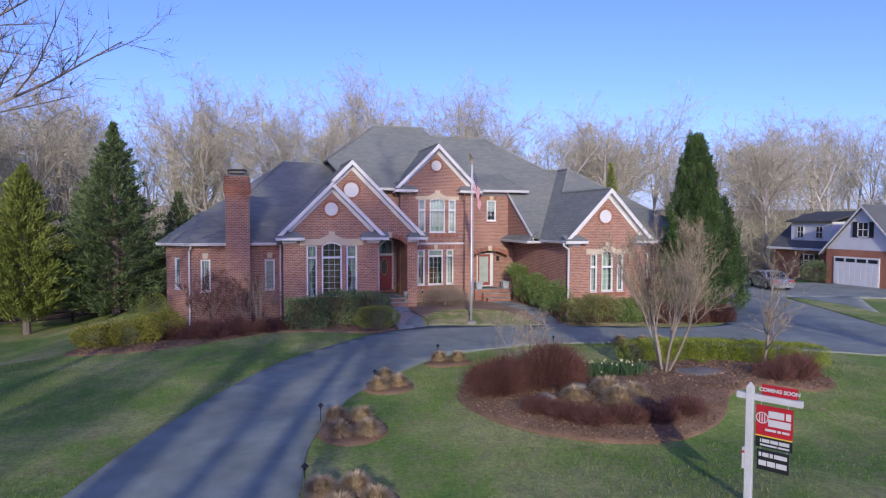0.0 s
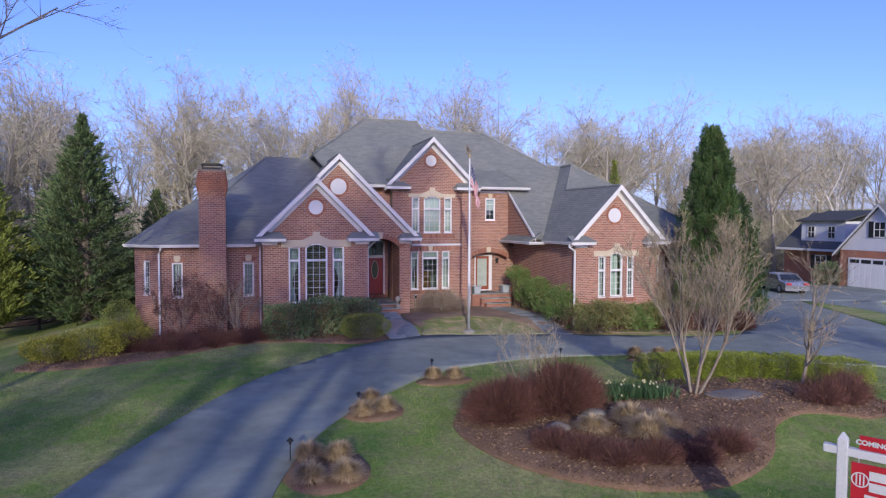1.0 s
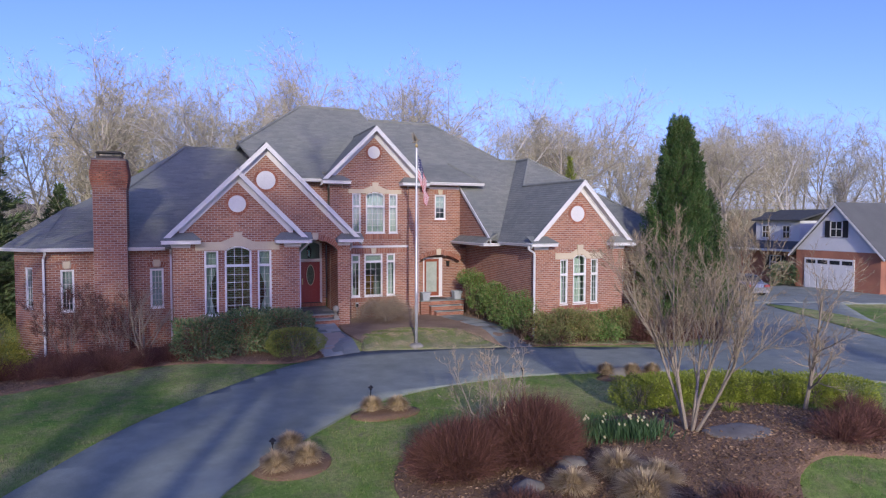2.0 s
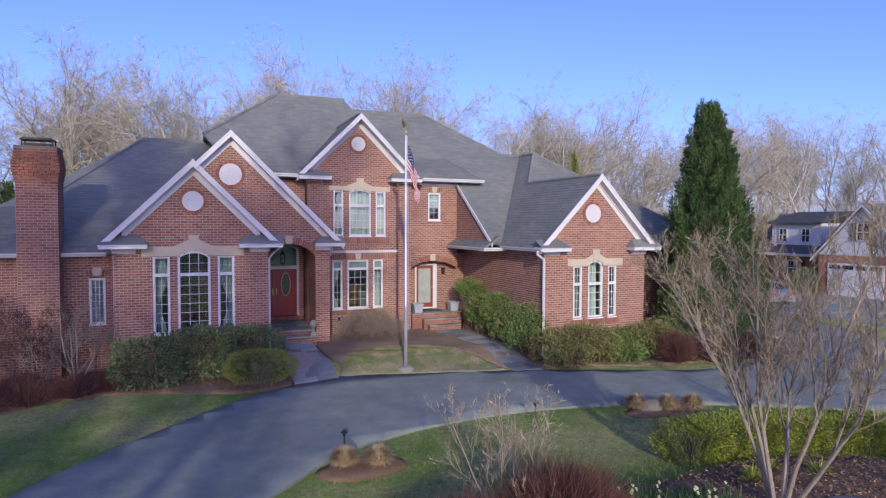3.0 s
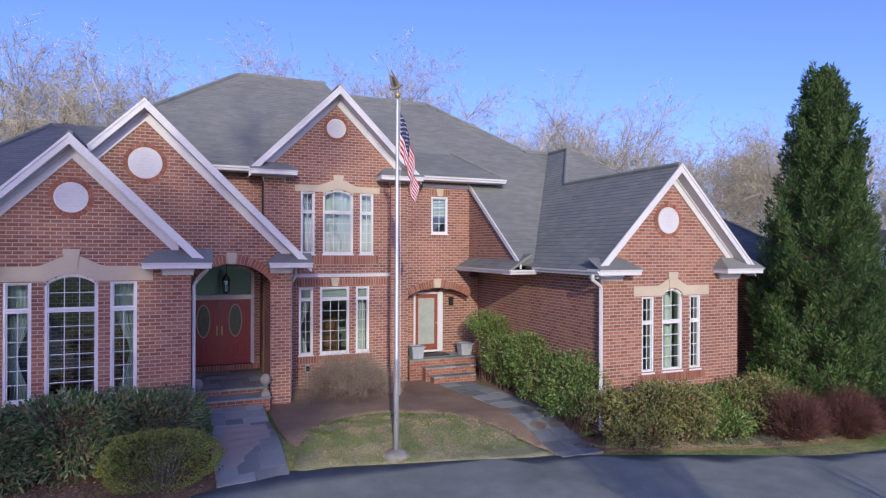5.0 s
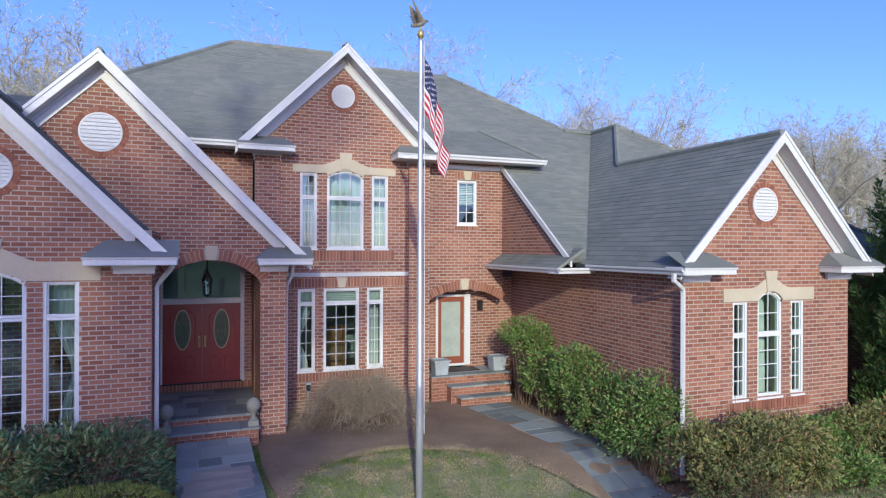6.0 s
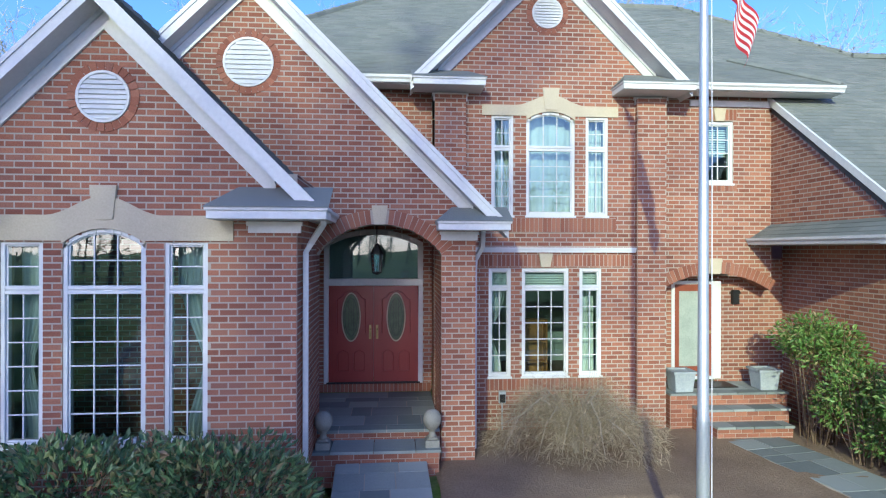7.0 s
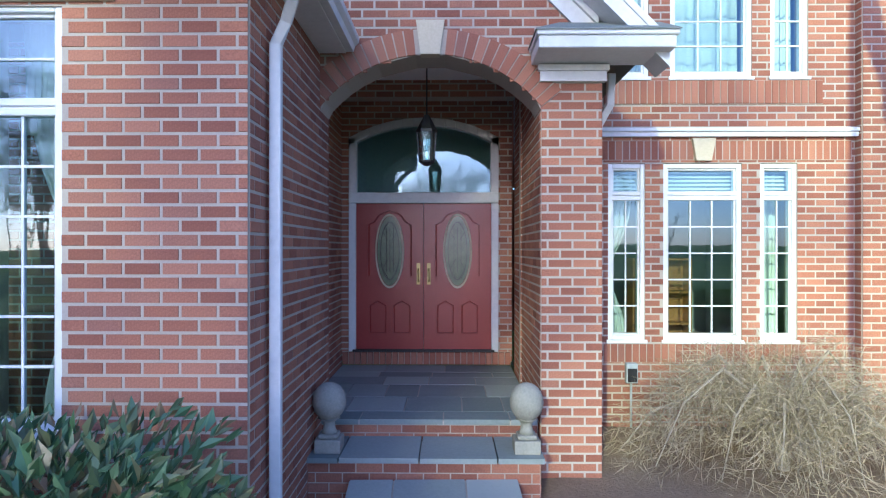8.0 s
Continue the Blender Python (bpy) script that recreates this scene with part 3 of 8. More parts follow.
window((0.62, 1.02, 1.75, 3.35, 0), 0, None, (2, 6), None, m=Matrix.Translation((-4.15, 34.5, 0)) @ Matrix.Rotation(radians(-45), 4, "Z"))


def stone_lintel(x0, x1, z0, z1, hole, y, mat, label):
    """A stone head over three windows: level ends, a low arch and a keystone in the middle."""
    cx, half, rise = (hole[0] + hole[1]) / 2, (hole[1] - hole[0]) / 2, hole[4]
    spring = hole[3]
    g = Geo()
    k = 14
    lo, hi = [], []
    for i in range(k + 1):
        x = cx - half + 2 * half * i / k
        lo.append((x, y, spring + arc_top(hole[0], hole[1], rise, x)))
    b = half + 0.22
    for i in range(k + 1):
        x = cx - b + 2 * b * i / k
        q = (x - cx) / b
        hi.append((x, y, z1 + (0.5 + 0.5 * math.cos(math.pi * q)) * rise * 1.25))
    top = [(x0 - 0.03, y, z1)] + hi + [(x1 + 0.03, y, z1)]
    bottom = [(x0, y, z0), (hole[0], y, z0), (hole[0], y, spring)] + lo[1:-1] + [(hole[1], y, spring), (hole[1], y, z0), (x1, y, z0)]
    # strips between bottom and top lines
    xs = sorted({round(p[0], 4) for p in top + bottom})

    def level(line, x, pick):
        zs = []
        for p, q in zip(line, line[1:]):
            if min(p[0], q[0]) - 1e-4 <= x <= max(p[0], q[0]) + 1e-4:
                if abs(q[0] - p[0]) < 1e-5:
                    zs += [p[2], q[2]]
                else:
                    zs.append(p[2] + (q[2] - p[2]) * (x - p[0]) / (q[0] - p[0]))
        return pick(zs) if zs else (z0 if pick is max else z1)

    for a, c in zip(xs, xs[1:]):
        if c - a < 0.004:
            continue
        ia, ic = a + 0.001, c - 0.001
        g.prism([(a, y - 0.03, level(bottom, ia, max)), (c, y - 0.03, level(bottom, ic, max)), (c, y - 0.03, level(top, ic, min)), (a, y - 0.03, level(top, ia, min))], (0, 0.06, 0))
    kz = z1 + rise * 1.25
    g.prism([(cx - 0.12, y - 0.05, kz - 0.3), (cx + 0.12, y - 0.05, kz - 0.3), (cx + 0.17, y - 0.05, kz + 0.14), (cx - 0.17, y - 0.05, kz + 0.14)], (0, 0.08, 0))
    put("lintel", weld(g, 2), mat, house, label)


stone_lintel(2.45, 5.65, 4.0, 4.33, F_WIN[1], F_Y, LIMESTONE, "weathered cast-stone lintel with a raised keystone")
stone_lintel(9.55, 12.25, 6.56, 6.77, BAY_UP[1], BAY_Y, LIMESTONE, "buff cast-stone lintel with a raised keystone")
stone_lintel(17.42, 19.98, 3.5, 3.77, GAR_WIN[1], GAR_Y, LIMESTONE, "buff cast-stone lintel with a raised keystone")


def standing_bricks(x0, x1, z0, z1, y, out=0.02):
    """A course of bricks on end; each brick is a part."""
    core = Geo()
    core.box(x0, x1, y - 0.008, y + 0.02, z0, z1)
    row = put("soldier_course", core, MORTAR, house, "row of red bricks standing on end")
    k = int(round((x1 - x0) / COURSE))
    w = (x1 - x0) / k
    g = Geo()
    g.box(-w / 2 + 0.007, w / 2 - 0.007, -out, 0.015, z0 + 0.007, z1 - 0.007)
    me, r = g.mesh("brick", BRICK), random.Random(int(x0 * 100))
    for i in range(k):
        o = new("brick", me)
        o.parent = row
        o.location = (x0 + (i + 0.5) * w, y + r.uniform(-0.002, 0.002), 0)


def brick_arch(x0, x1, spring, rise, y, depth=0.24, key=True, out=0.022, reach=0.2):
    """A ring of bricks on end round a low arch, with a stone key."""
    h, cx = (x1 - x0) / 2, (x0 + x1) / 2
    r = (h * h + rise * rise) / (2 * rise)
    zc = spring + rise - r
    a0 = math.asin(min(1, h / r))
    k = max(3, int(round(2 * a0 * r / COURSE)))
    core = Geo()
    for i in range(24):
        a, b = -a0 + 2 * a0 * i / 24, -a0 + 2 * a0 * (i + 1) / 24
        core.prism([(cx + math.sin(t) * q, y - 0.01, zc + math.cos(t) * q) for t, q in ((a, r + 0.004), (b, r + 0.004), (b, r + depth), (a, r + depth))], (0, reach - 0.02, 0))
    arch = put("arch", weld(core), MORTAR, house, "arched ring of red bricks on end")
    w = a0 * r / k - 0.006
    g = Geo()
    g.prism([(-w, -out, 0), (w, -out, 0), (w * (r + depth) / r, -out, depth), (-w * (r + depth) / r, -out, depth)], (0, out + reach, 0))
    me = g.mesh("brick", BRICK)
    for i in range(k):
        t = -a0 + 2 * a0 * (i + 0.5) / k
        if key and abs(t) * r < 0.1:
            continue
        o = new("brick", me)
        o.parent = arch
        o.matrix_basis = Matrix.Translation((cx + math.sin(t) * r, y, zc + math.cos(t) * r)) @ Matrix.Rotation(t, 4, "Y")
    if key:
        s, zk = Geo(), spring + rise
        s.prism([(cx - 0.09, y - out - 0.03, zk - 0.01), (cx + 0.09, y - out - 0.03, zk - 0.01), (cx + 0.135, y - out - 0.03, zk + depth + 0.07), (cx - 0.135, y - out - 0.03, zk + depth + 0.07)], (0, 0.12, 0))
        put("keystone", s, LIMESTONE, arch, "pale stone keystone")


standing_bricks(2.62, 5.5, 1.08, 1.30, F_Y)
standing_bricks(9.6, 12.05, 1.10, 1.33, BAY_Y)
standing_bricks(9.6, 12.25, 4.24, 4.53, BAY_Y)
standing_bricks(9.4, 12.6, 3.56, 3.80, BAY_Y, 0.012)
standing_bricks(14.15, 14.93, 5.12, 5.25, SIDE_Y)
standing_bricks(14.15, 14.93, 6.6, 6.84, SIDE_Y, 0.012)
standing_bricks(17.5, 19.9, 1.17, 1.39, GAR_Y)
standing_bricks(6.22, 8.58, 0.86, 1.04, DOOR_Y, 0.05)
brick_arch(6.5, 8.6, 3.82, 0.5, P_Y)
brick_arch(13.26, 15.66, 3.05, 0.36, SIDE_Y, reach=0.34)
for cx, z in ((10.8, 3.55), (14.54, 6.58)):
    s = Geo()
    s.prism([(cx - 0.09, 35.68 if cx < 12 else 35.95, z), (cx + 0.09, 35.68 if cx < 12 else 35.95, z), (cx + 0.14, 35.68 if cx < 12 else 35.95, z + 0.27), (cx - 0.14, 35.68 if cx < 12 else 35.95, z + 0.27)], (0, 0.09, 0))
    put("keystone", s, LIMESTONE, house, "pale stone keystone")
for x in (-2.19, 0.97):
    brick_arch(x - 0.3, x + 0.3, 3.27, 0.05, LW_Y, 0.2, True, 0.015, 0.03)

# the belt course over the lower bay windows
g = Geo()
g.box(9.19, 12.65, BAY_Y - 0.07, BAY_Y + 0.02, 3.84, 3.90)
g.box(9.19, 12.65, BAY_Y - 0.10, BAY_Y + 0.02, 3.90, 3.94)
put("belt_course", g, WHITE, house, "white moulded belt course")


def louvre(cx, cz, r, y):
    """A round white gable louvre in a ring of bricks."""
    f = Geo()
    k = 28
    for i in range(k):
        a, b = 2 * math.pi * i / k, 2 * math.pi * (i + 1) / k
        f.prism([(cx + math.cos(t) * q, y - 0.035, cz + math.sin(t) * q) for t, q in ((a, r - 0.035), (b, r - 0.035), (b, r), (a, r))], (0, 0.05, 0))
    f.prism([(cx + math.cos(2 * math.pi * i / k) * (r - 0.01), y - 0.006, cz + math.sin(2 * math.pi * i / k) * (r - 0.01)) for i in range(k)], (0, 0.012, 0))
    lv = put("louvre", f, WHITE, house, "round white gable louvre")
    n, s0 = 9, Geo()
    for i in range(n):
        z = cz - r + 0.05 + (2 * r - 0.1) * (i + 0.5) / n
        h = math.sqrt(max(0.001, (r - 0.03) ** 2 - (z - cz) ** 2))
        d = (2 * r - 0.1) / n
        s = Geo()
        s.hexa([(cx - h, y - 0.04, z - d / 2), (cx + h, y - 0.04, z - d / 2), (cx + h, y - 0.028, z - d / 2), (cx - h, y - 0.028, z - d / 2),
                (cx - h, y - 0.014, z + d / 2 - 0.004), (cx + h, y - 0.014, z + d / 2 - 0.004), (cx + h, y - 0.004, z + d / 2 - 0.004), (cx - h, y - 0.004, z + d / 2 - 0.004)])
        put("slat", s, WHITE, lv)
    b = Geo()
    m = int(2 * math.pi * (r + 0.05) / 0.095)
    for i in range(m):
        a, c = 2 * math.pi * (i + 0.07) / m, 2 * math.pi * (i + 0.93) / m
        b.prism([(cx + math.cos(t) * q, y - 0.016, cz + math.sin(t) * q) for t, q in ((a, r + 0.005), (c, r + 0.005), (c, r + 0.115), (a, r + 0.115))], (0, 0.03, 0))
    put("brick_ring", b, BRICK, lv, "ring of bricks on end")


louvre(4.025, 5.87, 0.34, F_Y)
louvre(5.39, 6.98, 0.41, P_Y)
louvre(10.83, 8.62, 0.31, BAY_Y)
louvre(18.55, 5.55, 0.36, GAR_Y)


# ---- roofs ----
def roof_plane(points, name="roof", thick=0.1, expose=0.15, label="grey asphalt shingle roof"):
    """A sloping roof slab with its courses of shingles; the points lie in one plane."""
    pts = [Vector(p) for p in points]
    nrm = Vector((0, 0, 0))
    for a, b in zip(pts, pts[1:] + pts[:1]):
        nrm += a.cross(b)
    nrm.normalize()
    if nrm.z < 0:
        nrm = -nrm
        pts.reverse()
    s = Vector((0, 0, 1)).cross(nrm).normalized()
    t = nrm.cross(s)
    o = pts[0]
    flat = [((p - o).dot(s), (p - o).dot(t)) for p in pts]
    slab = Geo()
    slab.prism([tuple(p) for p in pts], tuple(-nrm * thick))
    slab_ob = put(name, slab, SHINGLE, house, label)
    g, rnd = Geo(), random.Random(int(abs(o.x * 13 + o.y * 7 + o.z)))
    t0, t1 = min(q[1] for q in flat), max(q[1] for q in flat)
    row = 0
    while t0 + row * expose < t1:
        a = t0 + row * expose
        mid = a + expose * 0.5
        xs = []
        for p, q in zip(flat, flat[1:] + flat[:1]):
            if (p[1] - mid) * (q[1] - mid) < 0:
                xs.append(p[0] + (q[0] - p[0]) * (mid - p[1]) / (q[1] - p[1]))
        xs.sort()
        for x0, x1 in zip(xs[::2], xs[1::2]):
            x = x0 - rnd.uniform(0, 0.3)
            while x < x1:
                y = x + rnd.uniform(0.22, 0.46)
                p0, p1 = max(x, x0), min(y - 0.004, x1)
                x = y
                if p1 - p0 < 0.03:
                    continue
                h = rnd.uniform(0.009, 0.016)
                lo = o + t * a
                hi = o + t * min(a + expose + 0.01, t1)
                m = len(g.v)
                g.v += [tuple(lo + s * p0 + nrm * 0.001), tuple(lo + s * p1 + nrm * 0.001), tuple(lo + s * p1 + nrm * h), tuple(lo + s * p0 + nrm * h),
                        tuple(hi + s * p1 + nrm * 0.003), tuple(hi + s * p0 + nrm * 0.003)]
                g.f += [(m, m + 1, m + 2, m + 3), (m + 3, m + 2, m + 4, m + 5)]
                g.m += [0, 0]
        row += 1
    tagged(put("shingles", g, SHINGLE, slab_ob), kind="stuff")
    return slab_ob


def zb(y):
    return 4.37 + 0.74 * (y - 32.3)


def za(y):
    return 7.22 + 0.5 * (y - 35.4)


def zl(y):
    return 4.12 + 0.6 * (y - 32.9)


def zw(x):
    return 4.22 + 1.035 * (x - 15.97)


def zh(y):
    return 4.22 + 0.74 * (y - 30.6)


# main roof: the long front slope with its stepped ridge, and the flatter slope over the front wall
roof_plane([(5.6, 36.55, zb(36.55)), (15.66, 36.55, zb(36.55)), (15.66, 32.26, zb(32.26)), (16.15, 32.26, zb(32.26)), (20.3, 38.13, zb(38.13)), (19.25, 38.2, zb(38.2)),
            (16.05, 41.4, zb(41.4)), (12.1, 41.4, zb(41.4)), (11.8, 42.35, zb(42.35)), (8.3, 42.35, zb(42.35)), (4.6, 38.65, zb(38.65))])
roof_plane([(6.0, 35.4, za(35.4)), (8.3, 35.4, za(35.4)), (8.3, 37.72, za(37.72)), (6.0, 37.72, za(37.72))])
roof_plane([(13.38, 35.4, za(35.4)), (16.8, 35.4, za(35.4)), (15.74, 37.72, za(37.72)), (13.38, 37.72, za(37.72))])
roof_plane([(8.3, 36.15, za(36.15)), (13.38, 36.15, za(36.15)), (13.38, 37.72, za(37.72)), (8.3, 37.72, za(37.72))])
roof_plane([(16.8, 35.4, za(35.4)), (16.8, 36.25, za(35.4)), (15.74, 37.72, za(37.72))], thick=0.04)
roof_plane([(8.3, 42.35, zb(42.35)), (4.6, 38.65, zb(38.65)), (4.6, 46.05, zb(38.65)), (8.3, 42.5, zb(42.35))])
roof_plane([(8.3, 42.4, zb(42.35)), (11.8, 42.4, zb(42.35)), (11.8, 46.4, 8.8), (4.3, 46.4, 8.8)], name="rear_roof", expose=0.6)
roof_plane([(12.0, 41.5, zb(41.4)), (16.05, 41.5, zb(41.4)), (19.5, 45.0, 8.5), (12.0, 45.0, 8.5)], name="rear_roof", expose=0.6)
roof_plane([(16.05, 41.4, zb(41.4)), (19.25, 38.2, zb(38.2)), (20.6, 38.2, zb(41.4) - 0.74 * 4.55), (20.6, 45.95, zb(41.4) - 0.74 * 4.55)], expose=0.4)
# porch and front gables share one western slope
roof_plane([(1.36, 31.62, 4.55), (4.04, 31.62, 7.23), (4.04, 33.7, 7.23), (5.39, 33.7, 8.58), (5.39, 40.4, 8.58), (1.36, 33.7, 4.55)])
roof_plane([(4.04, 31.62, 7.23), (6.78, 31.62, 4.49), (6.78, 34.06, 4.49), (4.04, 34.06, 7.23)])
roof_plane([(5.39, 33.7, 8.58), (9.62, 33.7, 4.35), (9.62, 35.8, 4.35), (8.5, 35.8, 5.47), (7.1, 36.0, 6.87), (5.39, 39.5, 8.58)])
# centre gable
roof_plane([(10.84, 35.28, 9.86), (8.12, 35.28, 7.14), (8.12, 35.5, 7.14), (10.84, 40.0, 9.86)], thick=0.06)
roof_plane([(10.84, 35.28, 9.86), (13.58, 35.28, 7.12), (13.58, 35.5, 7.12), (10.84, 40.0, 9.86)], thick=0.06)
# right wing: garage gable, its long slope, the hipped roof behind
roof_plane([(15.97, 28.95, zw(15.97)), (18.69, 28.95, zw(18.69)), (18.69, 34.45, zw(18.69)), (20.3, 36.7, zw(20.3)), (20.3, 38.13, zw(20.3)), (16.15, 32.3, zw(16.15)), (15.97, 32.6, zw(15.97))])
roof_plane([(18.69, 28.95, zw(18.69)), (21.45, 28.95, zw(15.95)), (21.45, 31.0, zw(15.95)), (18.69, 34.5, zw(18.69))])
roof_plane([(20.3, 36.7, zh(36.7)), (18.69, 34.45, zh(34.45)), (21.0, 31.0, zh(31.0)), (21.0, 30.6, zh(30.6)), (26.4, 30.6, zh(30.6))])
roof_plane([(20.3, 36.7, zh(36.7)), (26.4, 30.6, zh(30.6)), (26.4, 46, zh(30.6)), (20.3, 38.2, zh(36.7))], expose=0.4)
# the narrow pent roof along the side wall
roof_plane([(15.2, 36.0, 4.12), (15.2, 32.2, 4.12), (15.98, 32.2, 4.62), (15.98, 36.0, 4.62)], thick=0.08)
# left wing
roof_plane([(1.75, 32.9, zl(32.9)), (-3.1, 32.9, zl(32.9)), (-2.5, 35.6, zl(35.6)), (-1.2, 35.6, zl(35.6)), (2.05, 41.0, zl(41)), (6.4, 41.0, zl(41)), (1.36, 33.6, zl(33.6))])
roof_plane([(-3.1, 32.9, zl(32.9)), (-4.55, 34.3, zl(32.9)), (-2.5, 35.6, zl(35.6))], thick=0.05)
roof_plane([(-4.55, 34.3, zl(32.9)), (-4.55, 39.2, zl(32.9)), (-2.5, 37.6, zl(35.6)), (-2.5, 35.6, zl(35.6))])
roof_plane([(-2.5, 35.6, zl(35.6)), (-2.5, 37.6, zl(35.6)), (0.0, 44.0, zl(35.6) + 0.1), (2.05, 41.0, zl(41)), (-1.2, 35.6, zl(35.6))], expose=0.4)

# ridge and hip caps
g = Geo()
for a, b in (((8.3, 42.35, 11.82), (11.8, 42.35, 11.82)), ((12.1, 41.4, 11.12), (16.05, 41.4, 11.12)), ((16.05, 41.4, 11.12), (19.2, 38.25, 8.78)), ((18.69, 28.98, 7.04), (18.69, 34.4, 7.04)),
             ((18.69, 34.45, 7.05), (20.3, 36.7, 8.72)), ((20.3, 36.7, 8.73), (26.4, 30.6, 4.24)), ((20.3, 36.7, 8.73), (20.3, 38.1, 8.73)), ((20.3, 38.1, 8.73), (19.25, 38.2, 8.76)), ((4.04, 31.65, 7.24), (4.04, 34, 7.24)),
             ((5.39, 33.75, 8.6), (5.39, 39.4, 8.6)), ((10.84, 35.3, 9.87), (10.84, 39.6, 9.87)), ((2.05, 41, 8.99), (6.2, 41, 8.99)), ((-1.2, 35.6, 5.75), (2.05, 41, 8.99)), ((16.8, 35.42, 7.23), (15.74, 37.7, 8.38)),
             ((8.3, 42.35, 11.82), (4.6, 38.65, 9.09))):
    d = (Vector(b) - Vector(a))
    k = max(2, int(d.length / 0.3))
    for i in range(k):
        p, q = Vector(a) + d * (i / k), Vector(a) + d * ((i + 1.1) / k)
        g.tube([p, q + Vector((0, 0, 0.012))], [0.075, 0.085], 6)
tagged(put("ridge", g, SHINGLE, house, "row of grey ridge shingles"), kind="stuff")


# ---- gable trim, gutters ----
def gable_trim(cx, peak, half, yf, yw, slope=1.0, sides=(-1, 1), fascia=0.24, frieze=0.27, stop=0.55):
    for sg in sides:
        xt, zt = cx + sg * half, peak - slope * half
        g = Geo()
        g.prism([(cx, yf, peak), (xt, yf, zt), (xt, yf, zt - fascia), (cx, yf, peak - fascia)], (0, 0.035, 0))
        g.prism([(cx, yf - 0.02, peak + 0.01), (xt, yf - 0.02, zt + 0.01), (xt, yf - 0.02, zt - 0.07), (cx, yf - 0.02, peak - 0.07)], (0, 0.02, 0))
        ob = put("rake_board", g, WHITE, house, "white painted rake board")
        g = Geo()
        g.prism([(cx, yf + 0.03, peak - fascia + 0.04), (xt, yf + 0.03, zt - fascia + 0.04), (xt, yf + 0.03, zt - fascia + 0.015), (cx, yf + 0.03, peak - fascia + 0.015)], (0, yw - yf - 0.03, 0))
        put("soffit", g, WHITE, house)
        q = half - stop
        xq, zq = cx + sg * q, peak - slope * q
        g = Geo()
        g.prism([(cx, yw - 0.04, peak - fascia + 0.02), (xq, yw - 0.04, zq - fascia + 0.02), (xq, yw - 0.04, zq - fascia - frieze), (cx, yw - 0.04, peak - fascia - frieze)], (0, 0.05, 0))
        g.prism([(cx, yw - 0.075, peak - fascia + 0.02), (xq, yw - 0.075, zq - fascia + 0.02), (xq, yw - 0.075, zq - fascia - 0.06), (cx, yw - 0.075, peak - fascia - 0.06)], (0, 0.036, 0))
        put("frieze_board", g, WHITE, house, "white painted frieze board under the gable")


def eave_return(x0, x1, z, y0, y1, outer, rise=0.3, block=None):
    """A boxed cornice return with its small hipped roof. outer: the side that faces outwards."""
    g = Geo()
    g.box(x0, x1, y0, y1, z - 0.15, z)
    g.box(x0 - 0.02, x1 + 0.02, y0 - 0.025, y1, z - 0.045, z + 0.005)
    ob = put("eave_return", g, WHITE, house, "white boxed cornice return")
    soft_bevel(ob, 0.008, 1)
    r = Geo()
    a, b = x0 - 0.03, x1 + 0.03
    i0, i1 = (a + 0.3, b) if outer > 0 else (a, b - 0.3)
    r.prism([(a, y0 - 0.04, z + 0.005), (b, y0 - 0.04, z + 0.005), (i1, y1, z + rise), (i0, y1, z + rise)], (0, 0, -0.012))
    inner = (a, i0) if outer > 0 else (b, i1)
    r.prism([(inner[0], y0 - 0.04, z + 0.005), (inner[0], y1, z + 0.005), (inner[1], y1, z + rise)], (0, 0, -0.012))
    put("return_roof", r, SHINGLE, ob, "small grey shingle roof")
    if block:
        k = Geo()
        k.box(block[0], block[1], y1 - 0.06, y1 + 0.02, z - 0.31, z - 0.16)
        k.box(block[0] - 0.02, block[1] + 0.02, y1 - 0.085, y1 + 0.02, z - 0.215, z - 0.16)
        put("frieze_block", k, WHITE, ob)


gable_trim(4.04, 7.25, 2.74, 31.60, F_Y)
eave_return(5.48, 6.95, 4.42, 31.46, F_Y, 1, block=(5.88, 6.56))
eave_return(1.22, 2.62, 4.42, 31.46, F_Y, -1, block=(1.55, 2.25))
gable_trim(5.39, 8.6, 4.28, 33.66, P_Y)
eave_return(8.5, 9.68, 4.36, 33.52, P_Y, 1, rise=0.26, block=(8.58, 9.2))
gable_trim(10.84, 9.88, 2.75, 35.24, BAY_Y)
eave_return(8.14, 9.5, 7.13, 35.1, BAY_Y, -1, block=(8.55, 9.22))
eave_return(12.16, 13.6, 7.13, 35.1, BAY_Y, 1, block=(12.62, 13.28))
gable_trim(18.69, 7.07, 2.74, 28.92, GAR_Y, slope=1.035)
eave_return(15.92, 17.22, 4.24, 28.78, GAR_Y, -1, block=(16.3, 17.0))
eave_return(20.2, 21.55, 4.24, 28.78, GAR_Y, 1, block=(20.4, 21.17))


def gutter(a, b, out, drop=0.13):
    """An ogee gutter along an eave from a to b; out: the way it faces."""
    prof = [(0, 0), (0, -drop), (0.07, -drop), (0.085, -drop * 0.6), (0.12, -drop * 0.35), (0.125, 0), (0.11, 0), (0.1, -0.02), (0.02, -0.02)]
    d = [b[i] - a[i] for i in range(3)]
    g = Geo()
    g.prism([(a[0] + out[0] * p, a[1] + out[1] * p, a[2] + q) for p, q in prof], d)
    put("gutter", g, WHITE, house, "white metal gutter")
    s = Geo()
    w = 0.42
    s.prism([(a[0], a[1], a[2] - drop + 0.01), (a[0] - out[0] * w, a[1] - out[1] * w, a[2] - drop + 0.01), (a[0] - out[0] * w, a[1] - out[1] * w, a[2] - drop - 0.012), (a[0], a[1], a[2] - drop - 0.012)], d)
    put("soffit", s, WHITE, house)


